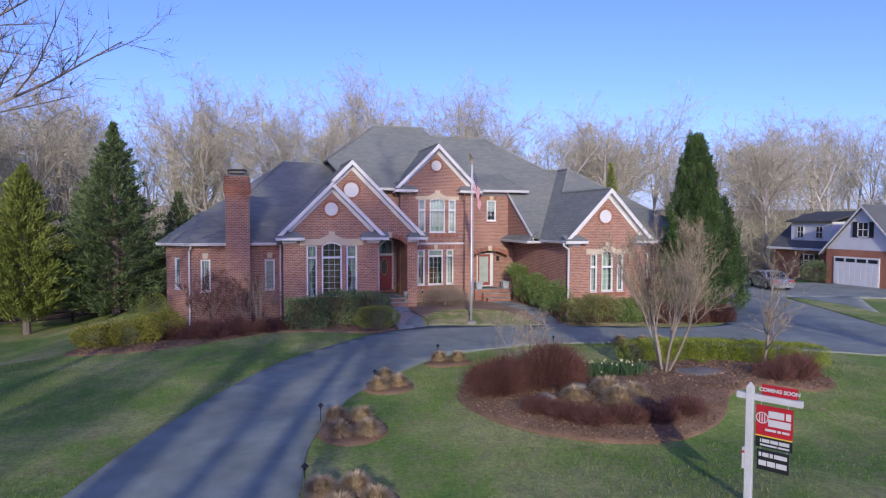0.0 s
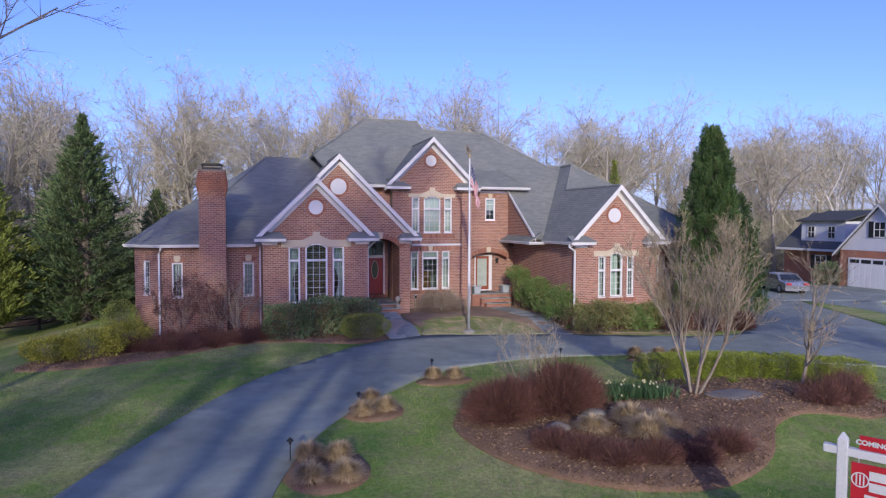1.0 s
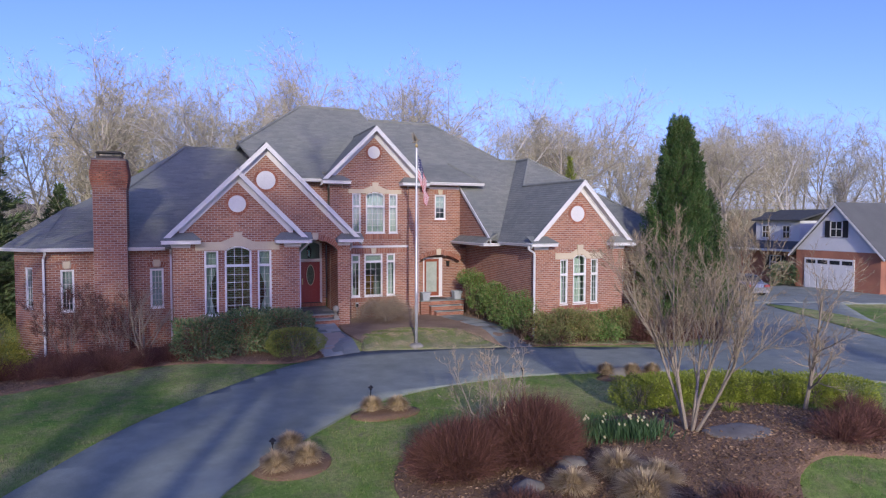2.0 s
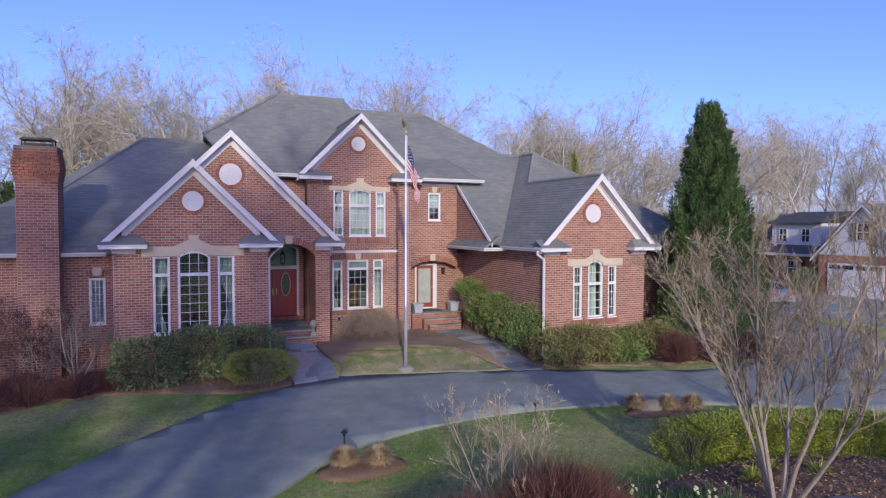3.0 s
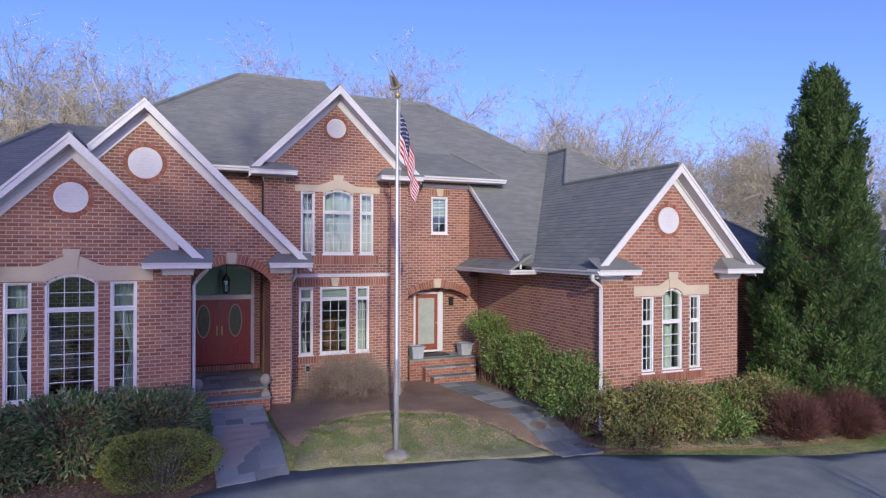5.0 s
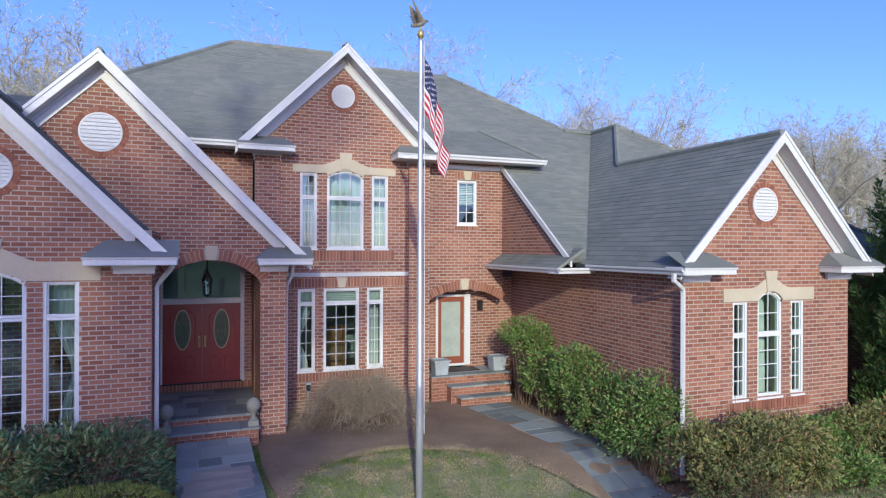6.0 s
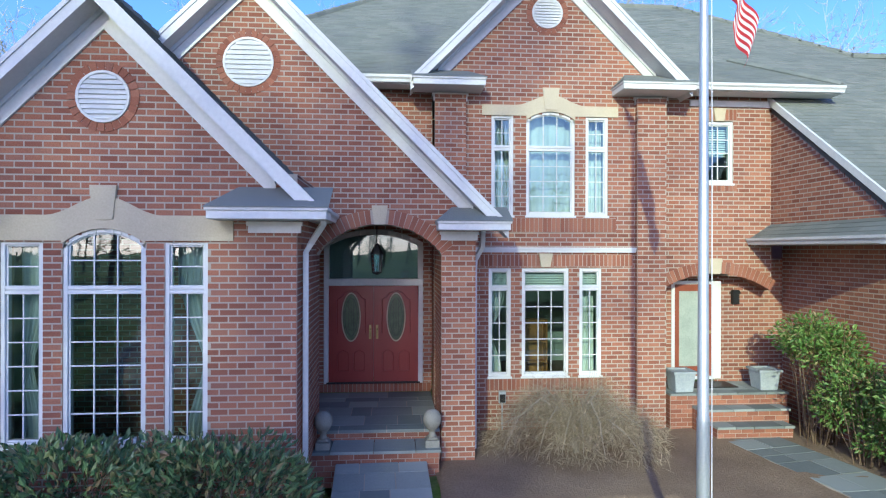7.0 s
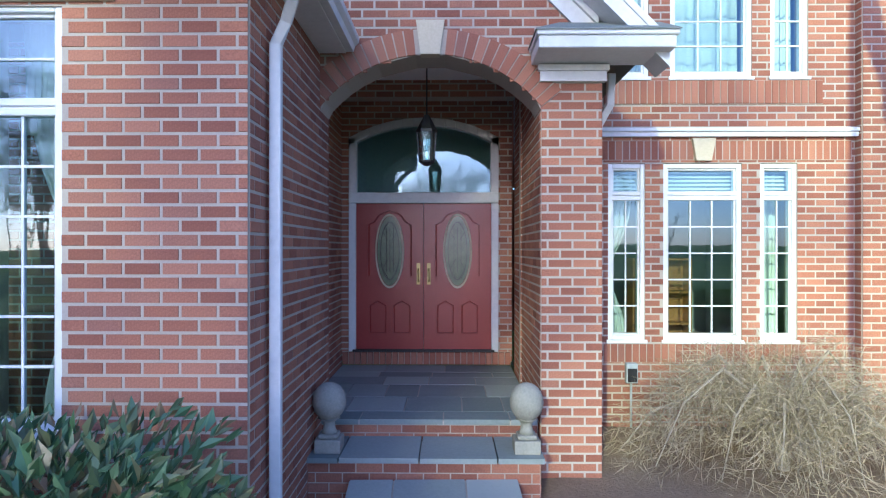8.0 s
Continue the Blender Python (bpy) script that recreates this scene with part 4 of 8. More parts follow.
gutter((7.0, 35.42, 7.2), (8.12, 35.42, 7.2), S)
gutter((13.6, 35.42, 7.2), (16.82, 35.42, 7.2), S)
gutter((15.98, 31.98, 4.22), (15.98, 28.8, 4.22), (-1, 0))
gutter((15.24, 35.98, 4.14), (15.24, 31.98, 4.14), (-1, 0))
gutter((15.1, 31.98, 4.14), (16.0, 31.98, 4.14), S)
gutter((-3.1, 32.92, 4.12), (1.3, 32.92, 4.12), S)
gutter((-4.5, 34.3, 4.12), (-3.1, 32.92, 4.12), (-_dg, -_dg))
gutter((-4.52, 39.0, 4.12), (-4.52, 34.3, 4.12), (-1, 0))
gutter((21.5, 30.62, 4.22), (26.4, 30.62, 4.22), S)
gutter((6.76, 31.7, 4.46), (6.76, 34.0, 4.46), E)

g = Geo()
g.box(13.9, 15.69, SIDE_Y - 0.05, SIDE_Y + 0.02, 6.88, 7.0)
put("frieze_board", g, WHITE, house, "white frieze board")
g = Geo()
g.prism([(15.60, 36.3, zb(36.3) + 0.02), (15.60, 32.2, zb(32.2) + 0.02), (15.60, 32.2, zb(32.2) - 0.14), (15.60, 36.3, zb(36.3) - 0.14)], (0.05, 0, 0))
put("rake_board", g, WHITE, house, "white painted rake board")
g = Geo()
g.box(15.7, 16.5, 32.2, 35.9, 4.0, 4.1)
put("soffit", g, WHITE, house)


def downspout(points, name="downspout"):
    """A square white pipe."""
    g = Geo()
    g.tube(points, 0.055, 4)
    ob = put(name, g, WHITE, house, "white downspout")
    return soft_bevel(ob, 0.01, 2)


downspout([(6.86, 31.9, 4.34), (6.86, 31.95, 4.24), (6.66, 32.3, 4.0), (6.57, 32.36, 3.85), (6.57, 32.36, 0.25)])
downspout([(9.36, 34.45, 4.25), (9.36, 34.5, 3.95), (9.25, 34.64, 3.72), (9.24, 34.66, 3.55), (9.24, 34.66, 0.3)])
downspout([(15.85, 29.0, 4.12), (15.85, 29.0, 3.98), (16.25, 29.2, 3.8), (16.28, 29.22, 3.65), (16.28, 29.22, 0.1)])
downspout([(-2.85, 32.95, 4.0), (-2.85, 33.0, 3.9), (-2.95, 33.2, 3.7), (-2.95, 33.2, -0.1)])
downspout([(1.5, 33.0, 4.0), (1.5, 33.2, 3.8), (1.5, 33.2, -0.1)])

# ---- chimney ----

def chimney():
    x0, x1, y0, y1 = -1.17, -0.02, 32.55, 33.6
    core = Geo()
    core.box(x0, x1, y0, y1, -1.0, 7.5)
    ob = put("chimney", core, MORTAR, house, "tall red brick chimney with a corbelled top")
    rnd = random.Random(5)
    z, r = -1.0, 0
    joined = Geo()
    while z < 7.5:
        grow = 0.0
        if z > 6.3:
            grow = min(0.09, (z - 6.3) * 0.2, max(0.0, (7.5 - z) * 0.16))
        for (bx, by, ux, uy, length) in ((x0 - grow, y0 - grow, 1, 0, x1 - x0 + 2 * grow), (x0 - grow, y1, 0, -1, y1 - y0 + grow), (x1 + grow, y0 - grow, 0, 1, y1 - y0 + grow)):
            nx, ny = uy, -ux
            a = -BRICK_LENGTH / 2 if r % 2 else 0.0
            while a < length:
                p, q = max(0, a), min(length, a + BRICK_LENGTH)
                a += BRICK_LENGTH
                if q - p < 0.03:
                    continue
                d = 0.0045 + rnd.uniform(-0.0015, 0.0015)
                p += JOINT / 2
                q -= JOINT / 2
                P = lambda s, e, h: (bx + ux * s + nx * e, by + uy * s + ny * e, h)
                s0, s1 = z + JOINT / 2, z + COURSE - JOINT / 2
                joined.hexa([P(p, d, s0), P(q, d, s0), P(q, -0.12, s0), P(p, -0.12, s0), P(p, d, s1), P(q, d, s1), P(q, -0.12, s1), P(p, -0.12, s1)])
        z += COURSE
        r += 1
    tagged(put("bricks", joined, BRICK, ob), kind="stuff")
    cap = Geo()
    cap.box(x0 - 0.02, x1 + 0.02, y0 - 0.02, y1 + 0.02, 7.5, 7.56)
    put("chimney_crown", cap, GREYSTONE, ob, "grey mortar crown")
    pot = Geo()
    for dx in (0.15, 1.0):
        for dy in (0.3, 0.75):
            pot.box(x0 + dx - 0.02, x0 + dx + 0.02, y0 + dy - 0.02, y0 + dy + 0.02, 7.55, 7.8)
    pot.box(x0 + 0.2, x1 - 0.2, y0 + 0.25, y1 - 0.25, 7.55, 7.68)
    pot.prism([(x0 + 0.08, y0 + 0.2, 7.79), (x1 - 0.08, y0 + 0.2, 7.79), (x1 - 0.2, y0 + 0.2, 7.86), (x0 + 0.2, y0 + 0.2, 7.86)], (0, 0.65, 0))
    put("chimney_cap", pot, BLACKMETAL, ob, "dark metal chimney cap")


chimney()

# ---- ground ----
def terrain(x, y):
    z = -0.14
    z += 0.72 * math.exp(-((x - 13.2) / 5.2) ** 2 - ((y - 15.6) / 3.6) ** 2)
    z += 0.42 * smoothstep(28.9, 30.8, y) * smoothstep(6.6, 8.4, x) * (1 - smoothstep(22, 30, x))
    z += 0.10 * smoothstep(28.4, 31, y) * (1 - smoothstep(6.5, 8.0, x)) * smoothstep(-4, 0, x)
    z -= 1.3 * smoothstep(-4.5, -13, x) * smoothstep(22, 34, y)
    z += 0.55 * smoothstep(12.5, 7.5, y) * smoothstep(3.5, 8.5, x)
    z -= 0.5 * smoothstep(38, 60, y) 
    z += 9.0 * smoothstep(75, 165, y) + 7.0 * smoothstep(-32, -100, x) * smoothstep(25, 60, y)
    far = smoothstep(60, 130, math.hypot(x - 10, y - 30))
    return z + far * 3.0 * (0.5 + noise.noise((x * 0.01, y * 0.01, 3.1)))


def steps(lo, a, b, hi, fine, coarse):
    out, v = [], lo
    while v < a:
        out.append(v)
        v += max(fine, (a - v) * 0.25) if a - v > fine else fine
    v = a
    while v < b:
        out.append(v)
        v += fine
    d = fine
    while v < hi:
        out.append(v)
        d *= 1.25
        v += d
    return out + [hi]


xs, ys = steps(-420, -20, 45, 460, 0.5, 30), steps(-200, -4, 48, 520, 0.5, 30)
g = Geo()
for y in ys:
    for x in xs:
        n = 0.012 * noise.noise((x * 1.3, y * 1.3, 0)) + 0.03 * noise.noise((x * 0.21, y * 0.21, 5))
        g.v.append((x, y, terrain(x, y) + n - 0.02))
w = len(xs)
for j in range(len(ys) - 1):
    for i in range(w - 1):
        a = j * w + i
        g.f.append((a, a + 1, a + w + 1, a + w))
        g.m.append(0)
tagged(put("ground", g, GRASS, smooth=True), "spring lawn with straw-coloured patches", "lawn", kind="structure")


def smooth_loop(points, per=8, closed=True):
    """A rounded outline through points."""
    n, out = len(points), []
    for i in range(n if closed else n - 1):
        p = [Vector(points[(i + k) % n] if closed else points[max(0, min(n - 1, i + k))]) for k in (-1, 0, 1, 2)]
        for j in range(per):
            t = j / per
            out.append(0.5 * (2 * p[1] + (p[2] - p[0]) * t + (2 * p[0] - 5 * p[1] + 4 * p[2] - p[3]) * t * t + (3 * p[1] - p[0] - 3 * p[2] + p[3]) * t ** 3))
    if not closed:
        out.append(Vector(points[-1]))
    return out


def inside(poly, x, y):
    c, j = False, len(poly) - 1
    for i in range(len(poly)):
        if (poly[i][1] > y) != (poly[j][1] > y) and x < (poly[j][0] - poly[i][0]) * (y - poly[i][1]) / (poly[j][1] - poly[i][1]) + poly[i][0]:
            c = not c
        j = i
    return c


def draped(name, outline, lift, mat, label, category, rough=0.0, cell=0.4, dome=0.0):
    """A sheet over the ground inside an outline, with a low edge."""
    bm = bmesh.new()
    vs = [bm.verts.new((p[0], p[1], 0)) for p in outline]
    bm.faces.new(vs)
    x0, x1 = min(p[0] for p in outline), max(p[0] for p in outline)
    y0, y1 = min(p[1] for p in outline), max(p[1] for p in outline)
    for axis, lo, hi in ((0, x0, x1), (1, y0, y1)):
        v = lo + cell
        while v < hi:
            co, no = ((v, 0, 0), (1, 0, 0)) if axis == 0 else ((0, v, 0), (0, 1, 0))
            bmesh.ops.bisect_plane(bm, geom=bm.verts[:] + bm.edges[:] + bm.faces[:], plane_co=co, plane_no=no)
            v += cell
    edge = {v for e in bm.edges if e.is_boundary for v in e.verts}
    for v in bm.verts:
        x, y = v.co.x, v.co.y
        v.co.z = terrain(x, y) + lift + (0 if v in edge else dome + rough * noise.noise((x * 2.7, y * 2.7, 1)) + rough * noise.noise((x * 9, y * 9, 2)))
    ret = bmesh.ops.extrude_edge_only(bm, edges=[e for e in bm.edges if e.is_boundary])
    for v in ret["geom"]:
        if isinstance(v, bmesh.types.BMVert):
            v.co.z -= lift + 0.12
    bmesh.ops.recalc_face_normals(bm, faces=bm.faces)
    if sum(f.normal.z for f in bm.faces) < 0:
        bmesh.ops.reverse_faces(bm, faces=bm.faces)
    me = bpy.data.meshes.new(name)
    bm.to_mesh(me)
    bm.free()
    me.materials.append(mat)
    me.polygons.foreach_set("use_smooth", [p.normal.z > 0.4 for p in me.polygons])
    return tagged(new(name, me), label, category, kind="structure")


outer = smooth_loop([(-7.0, 4.0), (-4.6, 10.0), (-3.0, 15.15), (-2.1, 17.5), (-0.8, 20.5), (1.2, 24.0), (4.8, 27.9), (6.9, 29.25), (8.6, 29.5), (11.0, 29.2), (13.9, 28.65), (17.5, 27.3), (21.0, 25.95), (24.0, 26.3), (27.0, 30.0), (33.0, 35.5)], 6, False)
inner = smooth_loop([(42.0, 33.0), (36.0, 27.0), (31.0, 21.0), (26.5, 17.3), (24.6, 18.1), (23.2, 19.2), (20.0, 21.3), (17.0, 23.0), (13.4, 24.0), (10.4, 24.0), (8.2, 23.5), (6.6, 22.6), (3.8, 19.7), (2.4, 17.6), (1.3, 14.7), (0.85, 12.0), (0.0, 8.0), (-1.0, 4.0)], 6, False)
drive = outer + inner
draped("driveway", drive, 0.035, ASPHALT, "curved grey asphalt driveway", "driveway", 0.004, 0.8)

bed_left = smooth_loop([(7.0, 29.6), (5.6, 29.0), (4.4, 29.3), (2.4, 30.0), (0.4, 30.0), (-2.0, 28.6), (-4.4, 27.5), (-6.6, 27.9), (-7.5, 29.6), (-5.4, 31.6), (-3.6, 33.4), (1.5, 33.5), (2.0, 32.2), (6.9, 32.2)], 5)
draped("mulch_bed", bed_left, 0.0, MULCH, "brown bark mulch bed along the house", "mulch bed", 0.03, 0.4, 0.05)
bed_island = smooth_loop([(5.9, 17.2), (6.2, 14.9), (7.2, 13.3), (8.6, 12.35), (10.0, 12.1), (11.6, 12.7), (12.9, 13.8), (14.4, 14.2), (16.0, 13.8), (17.6, 14.5), (18.1, 16.0), (17.1, 17.5), (14.5, 18.3), (11.5, 18.2), (9.0, 19.1), (7.0, 18.9)], 5)
draped("mulch_bed", bed_island, 0.0, MULCH, "brown bark mulch island bed in the lawn", "mulch bed", 0.04, 0.4, 0.06)
court = smooth_loop([(8.7, 30.3), (9.6, 31.6), (10.7, 32.15), (12.0, 31.9), (13.2, 30.9), (14.1, 29.3), (15.4, 28.9), (16.2, 30.5), (16.2, 35.8), (9.2, 35.8), (8.5, 33.0)], 4)
draped("bare_bed", court, 0.03, DIRT, "bare brown soil bed before the bay", "soil bed", 0.02, 0.4, 0.01)
bed_right = smooth_loop([(15.4, 28.6), (16.6, 28.1), (19.8, 27.1), (22.5, 26.8), (24.5, 27.6), (25.5, 30.5), (25.0, 31.6), (21.3, 31.6), (21.0, 29.4), (16.0, 29.4)], 4)
draped("mulch_bed", bed_right, 0.0, MULCH, "brown mulch bed under the shrubs", "mulch bed", 0.03, 0.4, 0.05)

STRAW_LAWN = two_scale("straw_lawn", (0.12, 0.145, 0.060), (0.34, 0.31, 0.205), 0.95, 2.4, 22, 1.0, 0.04)
circle = smooth_loop([(8.55, 29.62), (9.5, 31.4), (10.7, 32.0), (12.0, 31.75), (13.3, 30.7), (14.45, 28.62), (12.5, 28.95), (11.0, 29.28), (9.6, 29.45)], 5)
draped("straw_grass", circle, 0.05, STRAW_LAWN, "pale straw-coloured grass round the flagpole", "lawn", 0.02, 0.3, 0.01)
verge = smooth_loop([(15.6, 28.75), (16.6, 28.25), (19.8, 27.2), (22.6, 26.9), (22.4, 27.5), (19.8, 27.9), (16.6, 28.7)], 5)
draped("straw_grass", verge, 0.06, STRAW_LAWN, "pale straw-coloured grass along the drive", "lawn", 0.02, 0.3, 0.01)


def slate_walk(name, line, width, label, lift=0.05, rise=0.0):
    """A walk of slabs along a line on the ground; each slab is a part."""
    t = thing(name, label, "walkway", kind="structure")
    rnd = random.Random(len(line) * 7 + int(line[0][0]))
    pts = [Vector((p[0], p[1], 0)) for p in line]
    dist = [0.0]
    for a, b in zip(pts, pts[1:]):
        dist.append(dist[-1] + (b - a).length)

    def on(s, off):
        s = max(0.0, min(dist[-1], s))
        i = max(k for k in range(len(pts) - 1) if dist[k] <= s + 1e-9)
        d = (pts[i + 1] - pts[i]).normalized()
        p = pts[i] + d * (s - dist[i]) + Vector((-d.y, d.x, 0)) * off
        return (p.x, p.y, max(terrain(p.x, p.y) + lift, -0.08 + (rise + 0.08) * s / dist[-1] if rise else -9))

    base, s, k = Geo(), 0.0, max(2, int(dist[-1] / 0.4))
    for i in range(k):
        a, b = dist[-1] * i / k, dist[-1] * (i + 1) / k
        q = [on(a, -width / 2), on(b, -width / 2), on(b, width / 2), on(a, width / 2)]
        base.hexa([(x, y, z - 0.4) for x, y, z in q] + [(x, y, z - 0.012) for x, y, z in q])
    put("bedding", base, MORTAR, t)
    while s < dist[-1] - 0.05:
        d = min(rnd.choice((0.35, 0.5, 0.65)), dist[-1] - s)
        o = -width / 2
        while o < width / 2 - 0.02:
            w = rnd.uniform(0.35, 0.8)
            if width / 2 - o - w < 0.25:
                w = width / 2 - o
            e = 0.008
            q = [on(s + e, o + e), on(s + d - e, o + e), on(s + d - e, o + w - e), on(s + e, o + w - e)]
            h = rnd.uniform(-0.003, 0.003)
            g = Geo()
            g.hexa([(x, y, z - 0.04) for x, y, z in q][::-1] + [(x, y, z + h) for x, y, z in q][::-1])
            put("slab", g, SLATE, t)
            o += w
        s += d
    return t


slate_walk("front_walk", [(7.72, 29.35), (7.66, 31.5), (7.6, 33.52)], 1.45, "blue-grey slate walk to the front steps", rise=0.50)
slate_walk("side_walk", [(15.1, 28.3), (15.12, 29.8), (14.95, 32.4), (14.55, 34.85)], 1.15, "dark slate walk to the side door")

# ---- front porch ----
FLOOR = 0.85


def paving(name, x0, x1, y0, y1, z, parent, thick=0.05, size=0.55, tilt=None, seed=1):
    """Rectangular slabs of slate laid in broken rows; each slab is a part."""
    rnd = random.Random(seed)
    y = y0
    while y < y1 - 0.05:
        d = min(rnd.choice((0.3, 0.45, 0.6)), y1 - y)
        if y1 - y - d < 0.15:
            d = y1 - y
        x = x0
        while x < x1 - 0.05:
            w = min(rnd.uniform(0.35, 0.85), x1 - x)
            if x1 - x - w < 0.2:
                w = x1 - x
            s = Geo()
            h = z + rnd.uniform(-0.002, 0.002)
            a = [(x + 0.007, y + 0.007), (x + w - 0.007, y + 0.007), (x + w - 0.007, y + d - 0.007), (x + 0.007, y + d - 0.007)]
            zz = [h + (tilt(*p) if tilt else 0) for p in a]
            s.hexa([(p[0], p[1], q - thick) for p, q in zip(a, zz)] + [(p[0], p[1], q) for p, q in zip(a, zz)])
            put("slab", s, SLATE, parent)
            x += w
        y += d


def brick_riser(x0, x1, y0, y1, z0, z1, parent, name="riser"):
    """A low block of bricks: mortar core, faces of bricks on its front and sides."""
    c = Geo()
    c.box(x0, x1, y0, y1, z0, z1)
    ob = put(name, c, MORTAR, parent, "low red brick step")
    b, rnd = Geo(), random.Random(int(x0 * 10 + z0 * 100))
    k = max(1, int(round((z1 - z0) / COURSE)))
    for r in range(k):
        s0, s1 = z0 + (z1 - z0) * r / k + 0.006, z0 + (z1 - z0) * (r + 1) / k - 0.006
        x = x0 - (BRICK_LENGTH / 2 if r % 2 else 0)
        while x < x1:
            p, q = max(x0, x) + 0.006, min(x1, x + BRICK_LENGTH) - 0.006
            if q - p > 0.03:
                b.box(p, q, y0 - 0.007 - rnd.uniform(0, 0.003), y0 + 0.02, s0, s1)
            x += BRICK_LENGTH
        y = y0
        while y < y1:
            q = min(y1, y + BRICK_LENGTH) - 0.006
            for sx in (x0, x1):
                b.box(sx - 0.007, sx + 0.007, y + 0.006, q, s0, s1)
            y += BRICK_LENGTH
    tagged(put("bricks", b, BRICK, ob), kind="stuff")
    return ob


porch = thing("porch_floor", "brick porch and steps paved with blue-grey slate", "porch", kind="structure")
brick_riser(6.22, 8.58, 34.15, 36.83, 0.1, FLOOR - 0.055, porch)
paving("slab", 6.22, 8.58, 34.1, 36.83, FLOOR, porch, 0.05, seed=3)
brick_riser(6.34, 8.52, 33.55, 34.14, 0.1, FLOOR - 0.22, porch)
paving("slab", 6.30, 8.56, 33.5, 34.14, FLOOR - 0.17, porch, 0.045, seed=5)
bed = Geo()
bed.box(6.23, 8.57, 34.12, 36.82, FLOOR - 0.06, FLOOR - 0.012)
put("bedding", bed, MORTAR, porch)

g = Geo()
g.box(6.1, 8.6, 34.4, 36.9, 4.62, 4.7)
put("porch_ceiling", g, PORCHWHITE, house, "white painted porch ceiling")


# ---- front doors ----
def transom_and_doors():
    x0, x1, y = 6.31, 8.41, DOOR_Y
    f = Geo()
    ring(x0, x1, 3.12, 4.04, 0.28, 0.11, y - 0.03, y + 0.12, f, 14)
    f.box(x0, x0 + 0.10, y - 0.03, y + 0.12, 1.04, 3.12)
    f.box(x1 - 0.10, x1, y - 0.03, y + 0.12, 1.04, 3.12)
    f.box(x0, x1, y - 0.045, y + 0.12, 3.12, 3.27)
    fr = put("door_frame", f, WHITE, house, "white painted door surround with arched transom")
    soft_bevel(fr, 0.008, 1)
    p = Geo()
    top = [(x1 - 0.1 - (x1 - x0 - 0.2) * i / 12, y + 0.05, 3.94 + arc_top(x0, x1, 0.28, x1 - 0.1 - (x1 - x0 - 0.2) * i / 12)) for i in range(13)]
    p.face([(x0 + 0.1, y + 0.05, 3.26), (x1 - 0.1, y + 0.05, 3.26)] + top)
    put("pane", p, GLASS, fr)
    hall = Geo()
    hall.box(6.3, 8.45, y + 0.9, y + 0.95, 1.0, 4.4)
    hall.box(6.3, 8.45, y + 0.14, y + 0.95, 4.42, 4.46)
    put("room_wall", hall, PLASTER, house, "dim hall wall behind the transom")
    sill = Geo()
    sill.box(x0 + 0.06, x1 - 0.06, y - 0.06, y + 0.1, 1.04, 1.07)
    put("door_sill", sill, BLACKMETAL, fr, "dark metal door sill")
    for i, (a, b) in enumerate(((x0 + 0.10, (x0 + x1) / 2 - 0.003), ((x0 + x1) / 2 + 0.003, x1 - 0.10))):
        d = Geo()
        d.box(a, b, y + 0.02, y + 0.065, 1.07, 3.12)
        door = put("door", d, REDDOOR, house, "red panelled front door with an oval leaded light")
        cx, w = (a + b) / 2, b - a
        # the oval light and its raised ring
        o = Geo()
        k = 28
        for j in range(k):
            t0, t1 = 2 * math.pi * j / k, 2 * math.pi * (j + 1) / k
            o.prism([(cx + math.cos(t) * 0.20 * q, y - 0.005, 2.45 + math.sin(t) * 0.52 * q2) for t, q, q2 in ((t0, 0.90, 0.955), (t1, 0.90, 0.955), (t1, 1.02, 1.01), (t0, 1.02, 1.01))], (0, 0.03, 0))
        put("oval_ring", o, LIMESTONE, door, "pale oval moulding")
        e = Geo()
        e.face([(cx + math.cos(2 * math.pi * j / k) * 0.175, y + 0.012, 2.45 + math.sin(2 * math.pi * j / k) * 0.49) for j in range(k)])
        put("oval_pane", e, LEADED, door, "patterned leaded glass")
        lead = Geo()
        for dx in (-0.05, 0.0, 0.05):
            lead.box(cx + dx - 0.004, cx + dx + 0.004, y + 0.004, y + 0.014, 2.15, 2.78)
        for s in (-1, 1):
            lead.tube([(cx + s * 0.02, y + 0.008, 2.05), (cx + s * 0.1, y + 0.008, 2.2), (cx + s * 0.03, y + 0.008, 2.33)], 0.005, 4)
            lead.tube([(cx + s * 0.02, y + 0.008, 2.86), (cx + s * 0.1, y + 0.008, 2.72), (cx + s * 0.03, y + 0.008, 2.6)], 0.005, 4)
        for j in range(k):
            t0, t1 = 2 * math.pi * j / k, 2 * math.pi * (j + 1) / k
            lead.prism([(cx + math.cos(t) * q, y + 0.004, 2.45 + math.sin(t) * h) for t, q, h in ((t0, 0.128, 0.40), (t1, 0.128, 0.40), (t1, 0.138, 0.41), (t0, 0.138, 0.41))], (0, 0.01, 0))
        put("leading", lead, BLACKMETAL, door, "dark leading in the glass")
        # raised mouldings: a curved surround above, two panels below
        m = Geo()
        m.tube([(cx - 0.30, y + 0.018, 2.1), (cx - 0.30, y + 0.018, 2.82), (cx - 0.22, y + 0.018, 2.86), (cx - 0.15, y + 0.018, 2.96), (cx, y + 0.018, 3.01), (cx + 0.15, y + 0.018, 2.96), (cx + 0.22, y + 0.018, 2.86), (cx + 0.30, y + 0.018, 2.82), (cx + 0.30, y + 0.018, 2.1)], 0.012, 6)
        for s in (-1, 1):
            q = cx + s * 0.17
            m.tube([(q - 0.11, y + 0.018, 1.3), (q - 0.11, y + 0.018, 1.68), (q, y + 0.018, 1.74 + 0.05 * s * 0), (q + 0.11, y + 0.018, 1.68), (q + 0.11, y + 0.018, 1.3), (q - 0.11, y + 0.018, 1.3)], 0.012, 6)
